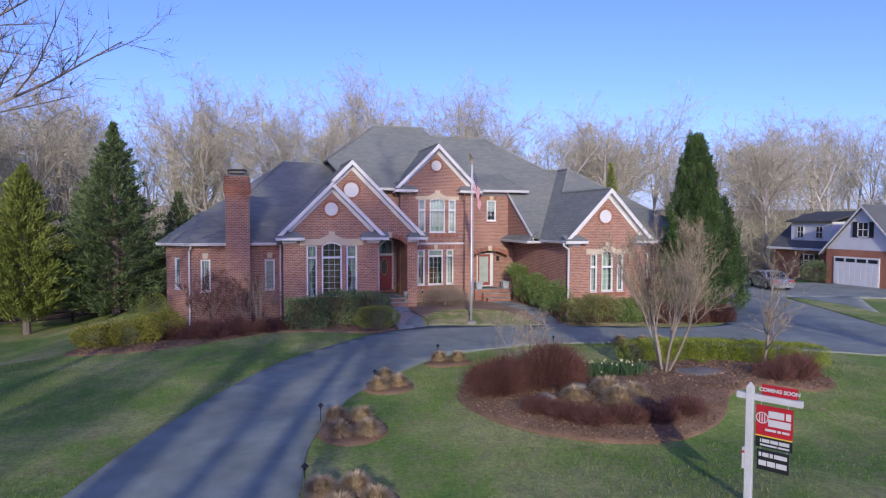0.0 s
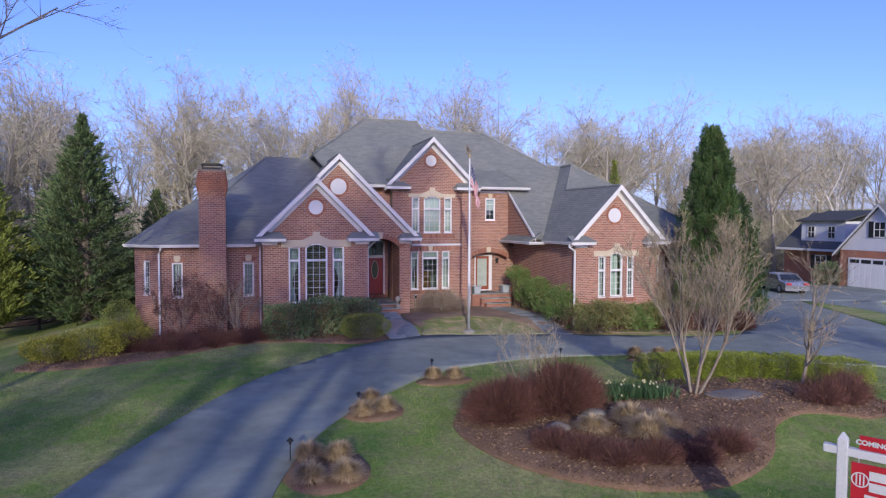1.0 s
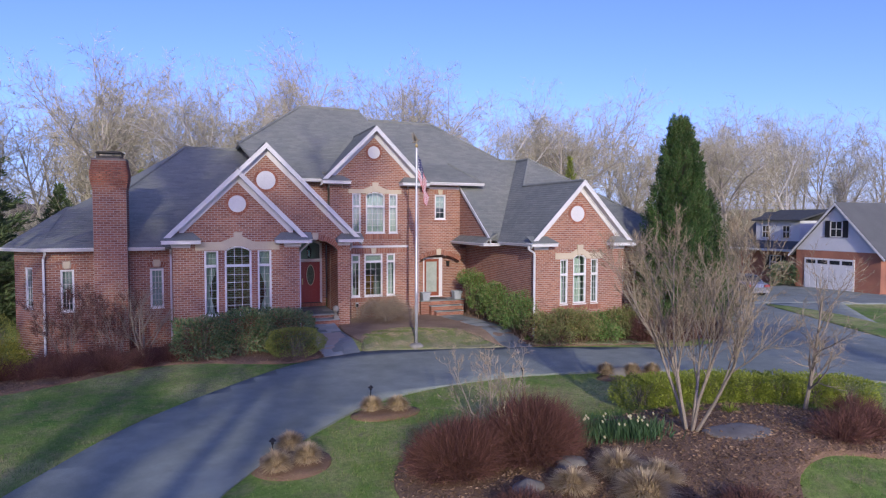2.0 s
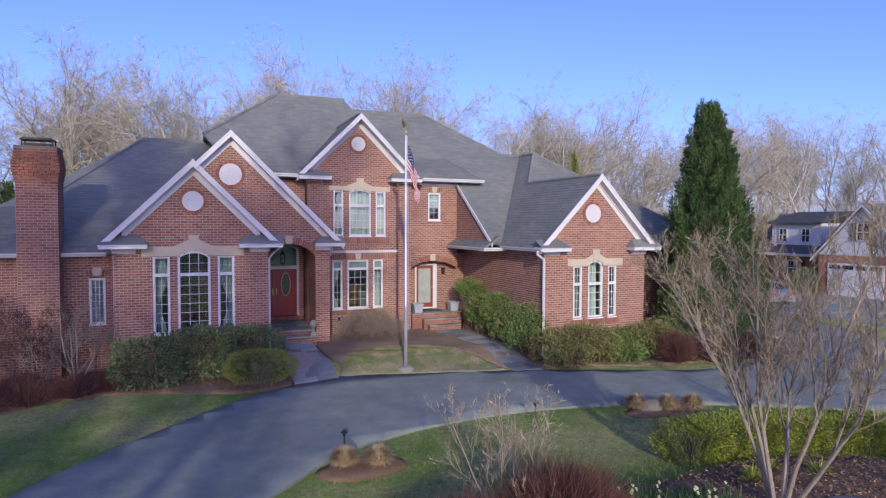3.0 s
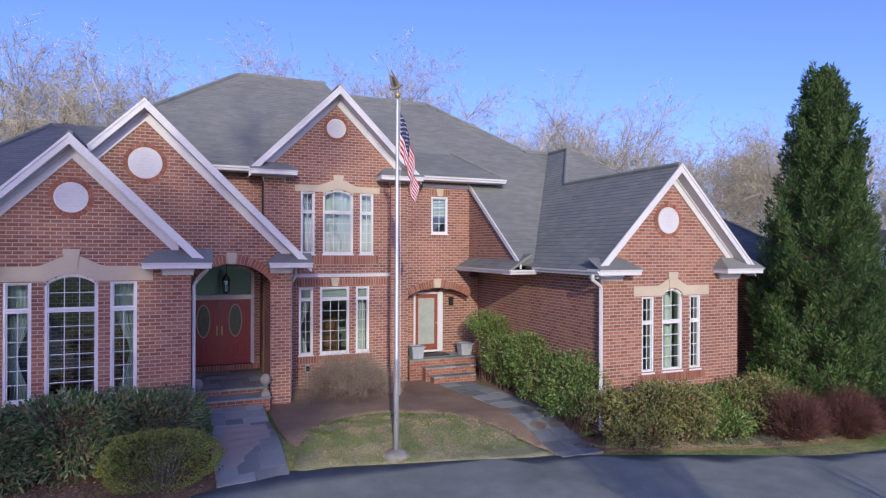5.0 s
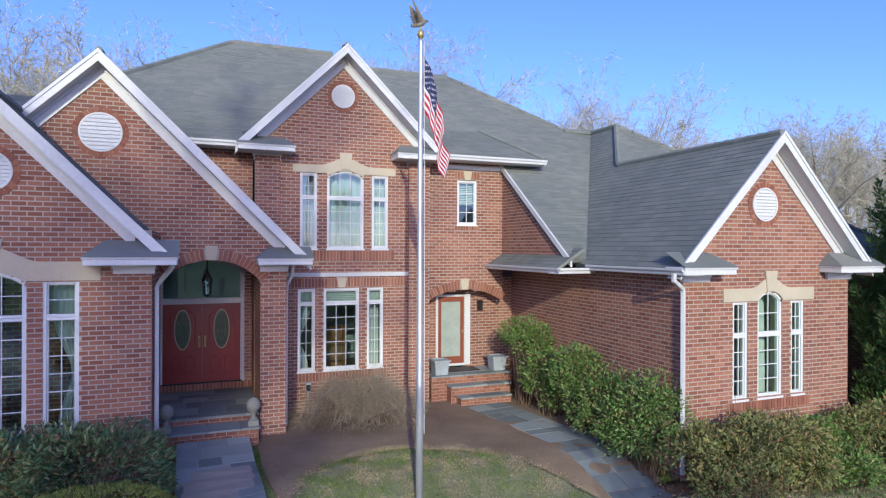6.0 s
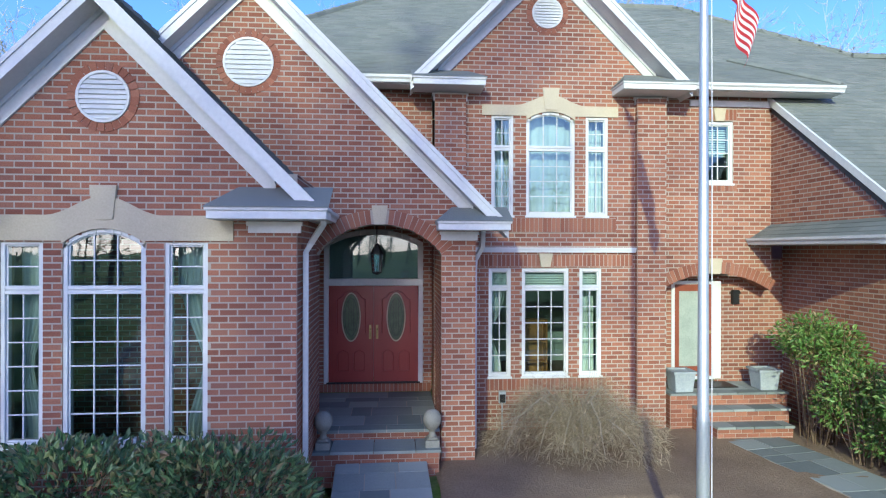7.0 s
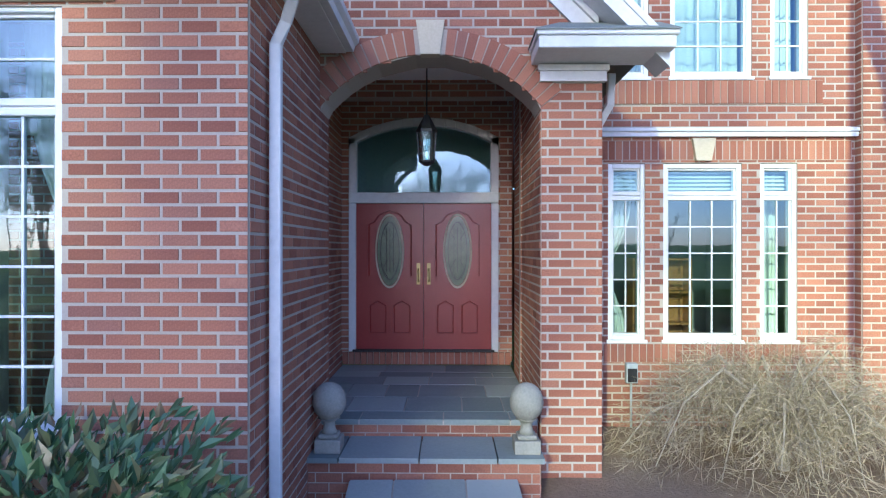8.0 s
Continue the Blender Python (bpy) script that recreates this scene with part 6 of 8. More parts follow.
def conifer(name, at, height, radius, leaf, seed, label, sprays=9000, spray=0.3, shape=1.15, group="", droop=0.25, lift=0.35, skirt=0.04, slim=0.26):
    """An evergreen: trunk, tiers of boughs, and flat sprays of needles along them."""
    r = random.Random(seed)
    t = thing(name, label, "conifer", group, at=at)
    g = Geo()
    g.tube([(0, 0, -0.3), (0.03, 0.02, height * 0.5), (0, 0, height * 0.97)], [radius * 0.07, radius * 0.045, 0.015], 8)
    tr = put("trunk", g, BARK, t)
    b, f = Geo(), Geo()
    boughs = int(height * 45)
    per = max(4, sprays // boughs)
    for i in range(boughs):
        u = skirt + (1 - skirt) * ((i + r.random()) / boughs)
        z = height * u
        env = radius * (1 - u) ** (1 / shape) * (1 + 0.22 * noise.noise((u * 7, seed, i * 0.13)) + 0.14 * noise.noise((math.cos(i * 2.399) * 2, math.sin(i * 2.399) * 2, u * 9 + seed)))
        if u < skirt + 0.1:
            env *= 0.75 + 2.5 * (u - skirt)
        if u > 0.86:
            env *= 1 - 0.55 * (u - 0.86) / 0.14
        a = i * 2.399 + r.uniform(-0.4, 0.4)
        ln = max(0.08, env * r.uniform(0.55, 1.22))
        rise = (0.85 if u > 0.8 else 0.7) - droop * 2.2 * (1 - u)
        d = Vector((math.cos(a), math.sin(a), rise * 0.6)).normalized()
        p0 = Vector((0, 0, z - ln * rise * 0.3))
        mid = p0 + d * ln * 0.55
        tip = p0 + d * ln + Vector((0, 0, ln * 0.16 - droop * ln * 0.3))
        b.tube([p0, mid, tip], [0.010 + ln * 0.008, 0.008, 0.003], 3, cap=False)
        for j in range(max(5, int(per * (0.35 + 0.9 * ln / radius)))):
            v = 0.15 + 0.85 * r.random() ** 0.55
            e = p0.lerp(mid, v * 2) if v < 0.5 else mid.lerp(tip, v * 2 - 1)
            e = e + rand_dir(r) * spray * (0.25 + 0.5 * min(1.0, ln)) * (1.2 - 0.75 * v)
            o = (d * 0.9 + rand_dir(r) * 0.65 + Vector((0, 0, lift))).normalized()
            k = r.uniform(0.5, 1.3) * spray * (1.15 - 0.4 * u)
            add_leaf(f, e, o, rand_dir(r), k, k * slim, 0.1)
    for j in range(60):
        add_leaf(f, Vector((r.uniform(-0.02, 0.02), r.uniform(-0.02, 0.02), height * r.uniform(0.94, 0.985))), (rand_dir(r) * 0.5 + Vector((0, 0, 1))).normalized(), rand_dir(r), spray * 0.8, spray * 0.16, 0.1)
    put("bough", b, BARK, t)
    put("foliage", f, leaf, t)
    return t


def plume_cedar(name, at, height, radius, leaf, seed, label, plumes, per, spray, group="", leaders=((0, 0, 1.0),)):
    """A loose cedar: upright feathery plumes on rising boughs round one or more leaders (x, y, share of the height)."""
    r = random.Random(seed)
    t = thing(name, label, "conifer", group, at=at)
    g, b, f = Geo(), Geo(), Geo()
    for lx, ly, share in leaders:
        h = height * share
        g.tube([(lx * 0.2, ly * 0.2, -0.3), (lx, ly, h * 0.45), (lx, ly, h * 0.95)], [radius * 0.07, radius * 0.045, 0.015], 7)
        for i in range(int(plumes * share)):
            u = 0.03 + 0.95 * (i + r.random()) / (plumes * share)
            a = i * 2.399 + r.uniform(-0.5, 0.5)
            env = radius * share * min(1.0, 0.80 + u) * max(0.0, 1 - u ** 1.9) ** 0.72 * (1 + 0.30 * noise.noise((math.cos(a) * 1.6 + seed, math.sin(a) * 1.6, u * 6)))
            q = env * (1 - 0.45 * r.random() ** 2)
            c = Vector((lx + math.cos(a) * q, ly + math.sin(a) * q, h * u))
            b.tube([(lx, ly, max(0.1, h * u - 0.5 * q)), c], [0.02, 0.006], 3, cap=False)
            ph, pr = r.uniform(0.45, 0.95) * (1.1 - 0.4 * u), r.uniform(0.14, 0.27) * (1.15 - 0.55 * u)
            lean = Vector((math.cos(a) * 0.38, math.sin(a) * 0.38, 1)).normalized()
            for k in range(per):
                v = r.random()
                w = pr * (1 - v) ** 0.7 * math.sqrt(r.random()) * 1.25
                e = r.uniform(0, 6.28)
                p = c + lean * (ph * (v - 0.25)) + Vector((math.cos(e) * w, math.sin(e) * w, r.uniform(-0.05, 0.05)))
                d = (lean * 0.8 + Vector((math.cos(e), math.sin(e), 0)) * 0.55 + rand_dir(r) * 0.5).normalized()
                m = r.uniform(0.6, 1.25) * spray
                add_leaf(f, p, d, rand_dir(r), m, m * 0.22, 0.1)
    put("trunk", g, BARK, t)
    put("bough", b, BARK, t)
    put("foliage", f, leaf, t)
    return t


def ground_at(x, y, lift=0.02):
    return (x, y, terrain(x, y) + lift)


# hedge under the front windows
for i, (x, y, rx, ry, h) in enumerate(((2.6, 30.75, 1.05, 0.85, 1.5), (4.2, 30.95, 1.15, 0.85, 1.66), (5.75, 31.0, 1.1, 0.75, 1.62))):
    shrub("laurel_shrub", ground_at(x, y), (rx, ry, h), LEAF_LAUREL, 4200, 0.125, "dark green laurel shrub clipped under the front windows", group="shrubs under the front windows", box=0.45, seed=11 + i, hollow=0.3)
shrub("boxwood_ball", ground_at(5.95, 29.72), (1.1, 0.88, 1.14), LEAF_BOX, 8200, 0.05, "low round yellow-green boxwood by the slate walk", box=0.08, hollow=0.14, seed=21, lumps=0.14)

# tall shrubs along the side wall
def cane_shrub(name, at, size, leaf, clumps, per, length, label, group, seed, low=0.3, canes=14, stem=None):
    """A shrub of upright canes that carry separate leafy clumps. size: half widths, least and greatest height."""
    r = random.Random(seed)
    t = thing(name, label, "shrub", group, at=at)
    rx, ry, h0, h1 = size
    s, g = Geo(), Geo()
    for i in range(clumps):
        a, q = i * 2.399 + r.uniform(-0.5, 0.5), math.sqrt((i + 0.4) / clumps)
        cx, cy = math.cos(a) * q, math.sin(a) * q
        top = r.uniform(h0, h1) * (1 - 0.25 * q * q)
        z = top - 0.3 if r.random() > low else r.uniform(0.3, 0.6) * h0
        rad = r.uniform(0.32, 0.54)
        c = Vector((cx * rx, cy * ry, z))
        foot = Vector((cx * rx * 0.55, cy * ry * 0.55, -0.05))
        for k in range(3):
            e = foot + Vector((r.uniform(-0.12, 0.12), r.uniform(-0.12, 0.12), 0))
            p = c + rand_dir(r) * rad * 0.5
            s.tube([e, e.lerp(p, 0.5) + Vector((r.uniform(-0.06, 0.06), r.uniform(-0.06, 0.06), 0.05)), p], [0.012, 0.009, 0.005], 4, cap=False)
        off = Vector((seed * 2.3 + i, i * 1.7, 0))
        for k in range(per):
            d = rand_dir(r, -0.75)
            w = rad * (1 + 0.45 * noise.noise(d * 1.9 + off)) * (1 - 0.5 * r.random() ** 2)
            p = c + Vector((d.x * w * 1.1, d.y * w * 1.1, d.z * w * 0.85))
            o = (d + rand_dir(r) * 0.9 + Vector((0, 0, 0.15))).normalized()
            m = r.uniform(0.65, 1.25) * length
            add_leaf(g, p, o, rand_dir(r), m, m * 0.45)
    for i in range(canes):
        a, q = r.uniform(0, 6.28), math.sqrt(r.random())
        p = Vector((math.cos(a) * rx * q * 0.7, math.sin(a) * ry * q * 0.7, -0.05))
        e = p + Vector((math.cos(a) * 0.2 + r.uniform(-0.1, 0.1), math.sin(a) * 0.2, r.uniform(0.6, 1.0) * h1))
        s.tube([p, p.lerp(e, 0.5) + Vector((0.03, 0, 0)), e], [0.011, 0.008, 0.003], 4, cap=False)
    put("cane", s, stem or TWIG_CANE, t, "bare brown canes")
    put("foliage", g, leaf, t)
    return t


for i, (x, y, rx, ry, h0, h1, n) in enumerate(((15.72, 34.6, 0.55, 0.55, 2.2, 2.75, 9), (15.8, 33.4, 0.5, 0.6, 1.3, 1.9, 8), (15.82, 32.1, 0.5, 0.6, 1.5, 2.15, 9), (15.82, 30.9, 0.5, 0.6, 1.2, 1.75, 8), (15.85, 29.75, 0.5, 0.6, 1.5, 2.05, 10))):
    cane_shrub("nandina_shrub", ground_at(x, y), (rx, ry, h0, h1), LEAF_NANDINA, n, 420, 0.095, "upright green shrub with bare brown canes along the side wall" if i else "tallest of the upright green shrubs, beside the side door", "shrubs along the side wall", 31 + i, 0.35 if i else 0.1, 5)
for i, (x, y, rx, ry, h0, h1, leaf, lab) in enumerate(((16.8, 28.45, 0.95, 0.75, 1.3, 1.95, LEAF_AZALEA, "olive-bronze upright shrub at the corner of the garage gable"), (18.1, 28.4, 0.9, 0.7, 1.15, 1.7, LEAF_AZALEA, "bronze-green shrub with bare stems before the garage gable"), (19.4, 28.45, 0.95, 0.7, 1.1, 1.65, LEAF_NANDINA, "glossy green evergreen shrub before the garage gable"), (20.7, 28.4, 0.95, 0.7, 1.05, 1.6, LEAF_AZALEA, "bronze-green shrub with bare stems before the garage gable"), (22.0, 28.5, 0.9, 0.65, 0.95, 1.45, LEAF_NANDINA, "glossy green evergreen shrub before the garage gable"))):
    cane_shrub("azalea_shrub", ground_at(x, y), (rx, ry, h0, h1), leaf, 17, 430, 0.095, lab, "shrubs before the garage gable", 41 + i, 0.4, 7)
for i, (x, y, rx, ry, h) in enumerate(((21.0, 27.35, 0.95, 0.8, 1.28), (22.55, 27.05, 1.0, 0.85, 1.3), (24.35, 26.95, 0.85, 0.75, 0.98))):
    twig_shrub("barberry_shrub", ground_at(x, y), (rx, ry, h), TWIG_RED, 1500, "rounded leafless red-brown shrub below the tall cedar", group="red-brown shrubs by the drive", seed=51 + i, radius=0.007, fork=3)

# left wing: bare shrubs, low brown shrubs, golden junipers
bare_tree("bare_shrub", ground_at(-1.9, 31.3), 3.1, 0.022, 61, "tall leafless shrub before the chimney", "bare shrubs by the chimney", plan=[(7, 0.5, 32, 0.15), (5, 0.5, 30, 0.2), (5, 0.5, 35, 0.2)], trunks=5, bark=BARK_PALE, twig=TWIG_RED, category="shrub", fan=9)
bare_tree("bare_shrub", ground_at(-0.3, 31.6), 2.9, 0.022, 62, "tall leafless shrub before the chimney", "bare shrubs by the chimney", plan=[(7, 0.5, 32, 0.15), (5, 0.5, 30, 0.2), (5, 0.5, 35, 0.2)], trunks=5, bark=BARK_PALE, twig=TWIG_RED, category="shrub", fan=9)
bare_tree("bare_shrub", ground_at(0.55, 31.95), 2.9, 0.045, 63, "pale-stemmed leafless shrub between chimney and gable", "bare shrubs by the chimney", plan=[(7, 0.5, 34, 0.2), (5, 0.5, 30, 0.2), (5, 0.5, 35, 0.2)], trunks=4, bark=BARK_PALE, twig=TWIG_TAN, category="shrub")
for i, (x, y) in enumerate(((-2.6, 29.7), (-1.5, 29.6), (-0.4, 29.9), (0.7, 30.3), (1.6, 30.6), (-3.6, 29.9), (-2.0, 30.6), (-0.8, 30.9))):
    twig_shrub("spirea_shrub", ground_at(x, y), (0.85, 0.72, 0.8), TWIG_RED, 620, "low leafless brown shrub in the mulch bed", group="low brown shrubs by the house", seed=71 + i)
for i, (x, y, rx, ry, h) in enumerate(((-6.3, 29.4, 1.0, 0.8, 0.95), (-5.0, 29.3, 1.2, 0.9, 1.1), (-3.9, 30.4, 1.0, 0.8, 1.2))):
    shrub("golden_juniper", ground_at(x, y), (rx, ry, h), LEAF_GOLD, 4600, 0.085, "spreading golden-green juniper at the corner of the bed", group="golden junipers", seed=81 + i, lumps=0.35, clumps=2.4)
shrub("holly_shrub", ground_at(-4.6, 33.4), (0.8, 0.8, 1.7), LEAF_BOX, 3600, 0.06, "rounded grey-green shrub at the corner of the wing", seed=91)

# tufts of dry grass along the drive
_t = 0
for x, y in ((1.25, 11.9), (1.95, 11.85), (2.2, 11.1), (1.5, 11.0), (2.06, 15.1), (2.8, 15.0), (2.8, 16.1), (2.15, 16.3), (3.85, 19.0), (4.55, 19.2), (4.3, 20.1), (6.85, 22.2), (7.55, 22.0), (15.5, 23.1), (16.3, 22.7), (17.0, 22.5)):
    tuft(ground_at(x, y, 0.05), 0.38, 0.46, 100 + _t, "tufts along the drive")
    _t += 1
for i, (x, y, a, b) in enumerate(((1.75, 11.5, 1.0, 0.9), (2.45, 15.6, 0.95, 1.15), (4.2, 19.4, 0.9, 0.95), (7.2, 22.0, 1.0, 0.6), (16.2, 22.75, 1.3, 0.6))):
    ringp = [(x + a * math.cos(k * math.pi / 5), y + b * math.sin(k * math.pi / 5)) for k in range(10)]
    draped("mulch_patch", smooth_loop(ringp, 4), 0.0, MULCH, "small round mulch bed round the grass tufts", "mulch bed", 0.02, 0.35, 0.05)

# island bed
for i, (x, y, rx, ry, h) in enumerate(((7.3, 17.2, 1.2, 1.0, 1.15), (8.9, 17.0, 1.25, 1.1, 1.35))):
    twig_shrub("barberry_shrub", ground_at(x, y), (rx, ry, h), TWIG_RED, 2800, "large rounded leafless red-brown shrub in the island bed", group="red-brown shrubs in the island bed", seed=131 + i, radius=0.008, fork=3)
bare_tree("small_bare_tree", ground_at(8.5, 18.2), 2.6, 0.02, 141, "small many-stemmed leafless tree behind the red-brown shrubs", plan=[(6, 0.5, 38, 0.2), (5, 0.5, 36, 0.2), (4, 0.5, 35, 0.2)], trunks=5, bark=BARK_PALE, twig=TWIG_TAN)
bare_tree("crape_myrtle", ground_at(12.45, 16.15), 5.1, 0.042, 142, "many-stemmed leafless tree with pale bark in the island bed", "leafless trees in the island bed", plan=[(10, 0.4, 23, 0.3), (8, 0.5, 25, 0.15), (6, 0.5, 27, 0.15)], trunks=6, bark=BARK_PALE, twig=TWIG_MAPLE, fan=7, up=0.13, thin=0.0035)
bare_tree("dogwood_tree", ground_at(17.2, 17.0), 4.5, 0.06, 143, "small leafless tree with spreading pale branches by the hedge", "leafless trees in the island bed", plan=[(15, 0.55, 36, 0.16), (6, 0.5, 36, 0.2), (5, 0.5, 36, 0.2)], bark=BARK_PALE, twig=TWIG_TAN, fan=5, up=0.09, thin=0.0035)
for i in range(8):
    u = i / 7
    shrub("boxwood_hedge", ground_at(13.7 + 5.9 * u, 19.2 - 1.7 * u * u), (0.62, 0.58, 0.70), LEAF_HEDGE, 4600, 0.062, "clipped yellow-green boxwood in a low hedge", group="low boxwood hedge", box=1.0, hollow=0.08, seed=151 + i, lumps=0.1)


def daffodils(at, n, rx, ry, seed):
    r = random.Random(seed)
    t = thing("daffodil_clump", "clump of grey-green leaves with pale daffodil flowers", "daffodils", at=at)
    g, f = Geo(), Geo()
    for i in range(n):
        x, y = r.gauss(0, rx * 0.5), r.gauss(0, ry * 0.5)
        d = (Vector((x * 0.3, y * 0.3, 1)) + rand_dir(r) * 0.35).normalized()
        p = Vector((x, y, 0))
        k = r.uniform(0.3, 0.45)
        add_leaf(g, p, d, rand_dir(r), k, 0.026, 0.1)
        if i % 60 == 0:
            c = p + d * (k + 0.02)
            for q in range(6):
                a = 2 * math.pi * q / 6
                add_leaf(f, c, Vector((math.cos(a), -0.6 + math.sin(a) * 0.5, math.sin(a))).normalized(), Vector((0, 1, 0.2)), 0.042, 0.028, 0.1)
    put("leaves", g, DAFFODIL, t)
    put("flowers", f, PETAL, t, "pale yellow flowers")


daffodils(ground_at(10.5, 17.1), 900, 0.75, 0.5, 161)
daffodils(ground_at(11.25, 16.5), 700, 0.6, 0.45, 162)
for i, (x, y, s) in enumerate(((9.75, 15.2, 1.0), (9.6, 14.3, 1.15), (8.7, 15.2, 0.85), (10.2, 14.6, 0.9))):
    tuft(ground_at(x, y, 0.06), 0.54 * s, 0.5 * s, 171 + i, "tufts in the island bed")
for i, (x, y) in enumerate(((7.9, 14.2), (8.4, 13.6), (9.2, 13.4), (10.0, 13.1), (10.9, 13.2), (7.5, 14.9))):
    twig_shrub("spirea_shrub", ground_at(x, y), (0.66, 0.60, 0.52), TWIG_RED, 640, "low leafless red-brown shrub in the island bed", group="low brown shrubs in the island bed", seed=181 + i)
for i, (x, y) in enumerate(((15.3, 14.7), (16.2, 14.8), (16.9, 15.2), (17.5, 15.9))):
    twig_shrub("spirea_shrub", ground_at(x, y), (0.8, 0.7, 0.78), TWIG_RED, 480, "low leafless russet shrub at the end of the island bed", group="low brown shrubs in the island bed", seed=191 + i)
for i, (x, y) in enumerate(((13.2, 17.3), (14.6, 17.0), (14.0, 17.6))):
    r = random.Random(200 + i)
    t = thing("lily_clump", "small clump of yellow-green strap leaves in the mulch", "perennial", "strap-leaved clumps", at=ground_at(x, y))
    g = Geo()
    for k in range(70):
        d = rand_dir(r, 0.25)
        add_leaf(g, Vector((d.x * 0.05, d.y * 0.05, 0)), d, Vector((0, 0, 1)), r.uniform(0.2, 0.38), 0.03, 0.2)
    put("leaves", g, LEAF_HEDGE, t)


def bark_chips(outline, count, seed, label):
    """Loose bark chips lying on a mulch bed."""
    rr, g = random.Random(seed), Geo()
    poly = [(p[0], p[1]) for p in outline]
    x0, x1, y0, y1 = min(p[0] for p in poly), max(p[0] for p in poly), min(p[1] for p in poly), max(p[1] for p in poly)
    n = 0
    while n < count:
        x, y = rr.uniform(x0, x1), rr.uniform(y0, y1)
        if not inside(poly, x, y):
            continue
        n += 1
        d = Vector((1, 0, rr.uniform(-0.5, 0.5)))
        d = Matrix.Rotation(rr.uniform(0, 6.28), 3, "Z") @ d
        add_leaf(g, Vector((x, y, terrain(x, y) + 0.06 + rr.uniform(0, 0.03))), d.normalized(), rand_dir(rr, 0.3), rr.uniform(0.04, 0.11), rr.uniform(0.02, 0.045), 0.2)
    tagged(put("bark_chips", g, CHIP), label, "mulch", kind="stuff")


bark_chips(bed_island, 16000, 241, "loose brown bark chips on the island bed")
bark_chips(bed_left, 8000, 242, "loose brown bark chips on the bed along the house")
bark_chips(bed_right, 5000, 243, "loose brown bark chips under the shrubs by the drive")


def boulder(at, size, seed, mat, label, name="boulder"):
    bm = bmesh.new()
    bmesh.ops.create_icosphere(bm, subdivisions=3, radius=1)
    for v in bm.verts:
        n = 1 + 0.22 * noise.noise(v.co * 1.3 + Vector((seed, 0, 0))) + 0.07 * noise.noise(v.co * 4 + Vector((seed, 2, 0)))
        v.co = Vector((v.co.x * size[0], v.co.y * size[1], max(-0.25, v.co.z) * size[2])) * n
    me = bpy.data.meshes.new(name)
    bm.to_mesh(me)
    bm.free()
    me.materials.append(mat)
    me.polygons.foreach_set("use_smooth", [True] * len(me.polygons))
    ob = tagged(new(name, me), label, "rock")
    ob.location = at
    return ob


boulder(ground_at(8.0, 15.6, 0.03), (0.34, 0.26, 0.24), 1.0, GREYSTONE, "rounded grey boulder among the grass tufts")
boulder(ground_at(9.3, 16.1, 0.03), (0.36, 0.28, 0.18), 2.0, GREYSTONE, "rounded grey boulder among the grass tufts")
boulder(ground_at(13.3, 15.6, 0.03), (0.85, 0.5, 0.08), 3.0, GREYSTONE, "flat grey stone slab lying in the mulch", "flat_stone")
boulder(ground_at(15.75, 31.2, 0.02), (0.16, 0.12, 0.12), 4.0, GREYSTONE, "small pale rock beside the slate walk")
boulder(ground_at(15.85, 22.9, 0.02), (0.38, 0.3, 0.28), 5.0, GREYSTONE, "pale tan boulder at the edge of the drive")

# weeping leafless shrub before the bay
t = thing("weeping_maple", "low leafless weeping shrub with tangled grey-brown twigs", "shrub", at=ground_at(11.0, 34.3))
_r, g, tw = random.Random(211), Geo(), Geo()
for i in range(18):
    a = 2 * math.pi * i / 18 + _r.uniform(-0.2, 0.2)
    q = _r.uniform(0.55, 1.15)
    c, s = math.cos(a), math.sin(a)
    h = _r.uniform(0.75, 1.25) * (1.15 - 0.3 * q)
    pts = [(0.02 * c, 0.02 * s, -0.05), (0.05 * c, 0.05 * s, 0.32), (0.3 * q * c, 0.25 * q * s, 0.7 * h), (0.75 * q * c, 0.55 * q * s, h), (1.2 * q * c, 0.85 * q * s, 0.72 * h), (1.5 * q * c, 1.0 * q * s, _r.uniform(0.05, 0.3))]
    g = Geo()
    g.tube(pts, [0.035, 0.03, 0.022, 0.016, 0.009, 0.004], 5, cap=False)
    put("branch", g, BARK_PALE, t)
    for k in range(1000):
        u = _r.uniform(1.7, 4.99)
        j = int(u)
        e = Vector(pts[j]).lerp(Vector(pts[j + 1]), u - j) + rand_dir(_r) * 0.22
        d = (rand_dir(_r) + Vector((c * 0.5, s * 0.5, -0.35))).normalized()
        add_leaf(tw, e, d, rand_dir(_r), _r.uniform(0.12, 0.36), 0.005, 0.6)
put("branchwork", tw, TWIG_MAPLE, t)

# evergreens
plume_cedar("cedar_tree", ground_at(24.0, 28.8), 10.2, 1.75, LEAF_CEDAR, 221, "tall feathery green cedar beside the garage wing", 600, 100, 0.155, "evergreen trees", ((0, 0, 1.0), (0.35, 0.2, 0.88)))
plume_cedar("cedar_tree", ground_at(26.6, 29.8), 6.7, 1.6, LEAF_CEDAR, 222, "smaller ragged cedar beside the tall one", 220, 80, 0.16, "evergreen trees", ((0, 0, 1.0), (0.9, 0.2, 0.7)))
conifer("spruce_tree", ground_at(-8.2, 43.5), 12.0, 4.2, LEAF_SPRUCE, 223, "large dark green spruce at the edge of the lawn", sprays=52000, spray=0.30, shape=1.2, droop=0.3, group="evergreen trees", skirt=0.02)
conifer("cedar_tree", ground_at(-12.6, 41.5), 9.8, 3.2, LEAF_PINE, 224, "yellow-green cedar at the edge of the lawn", sprays=40000, spray=0.3, shape=1.35, droop=0.12, lift=0.6, group="evergreen trees", skirt=0.1)
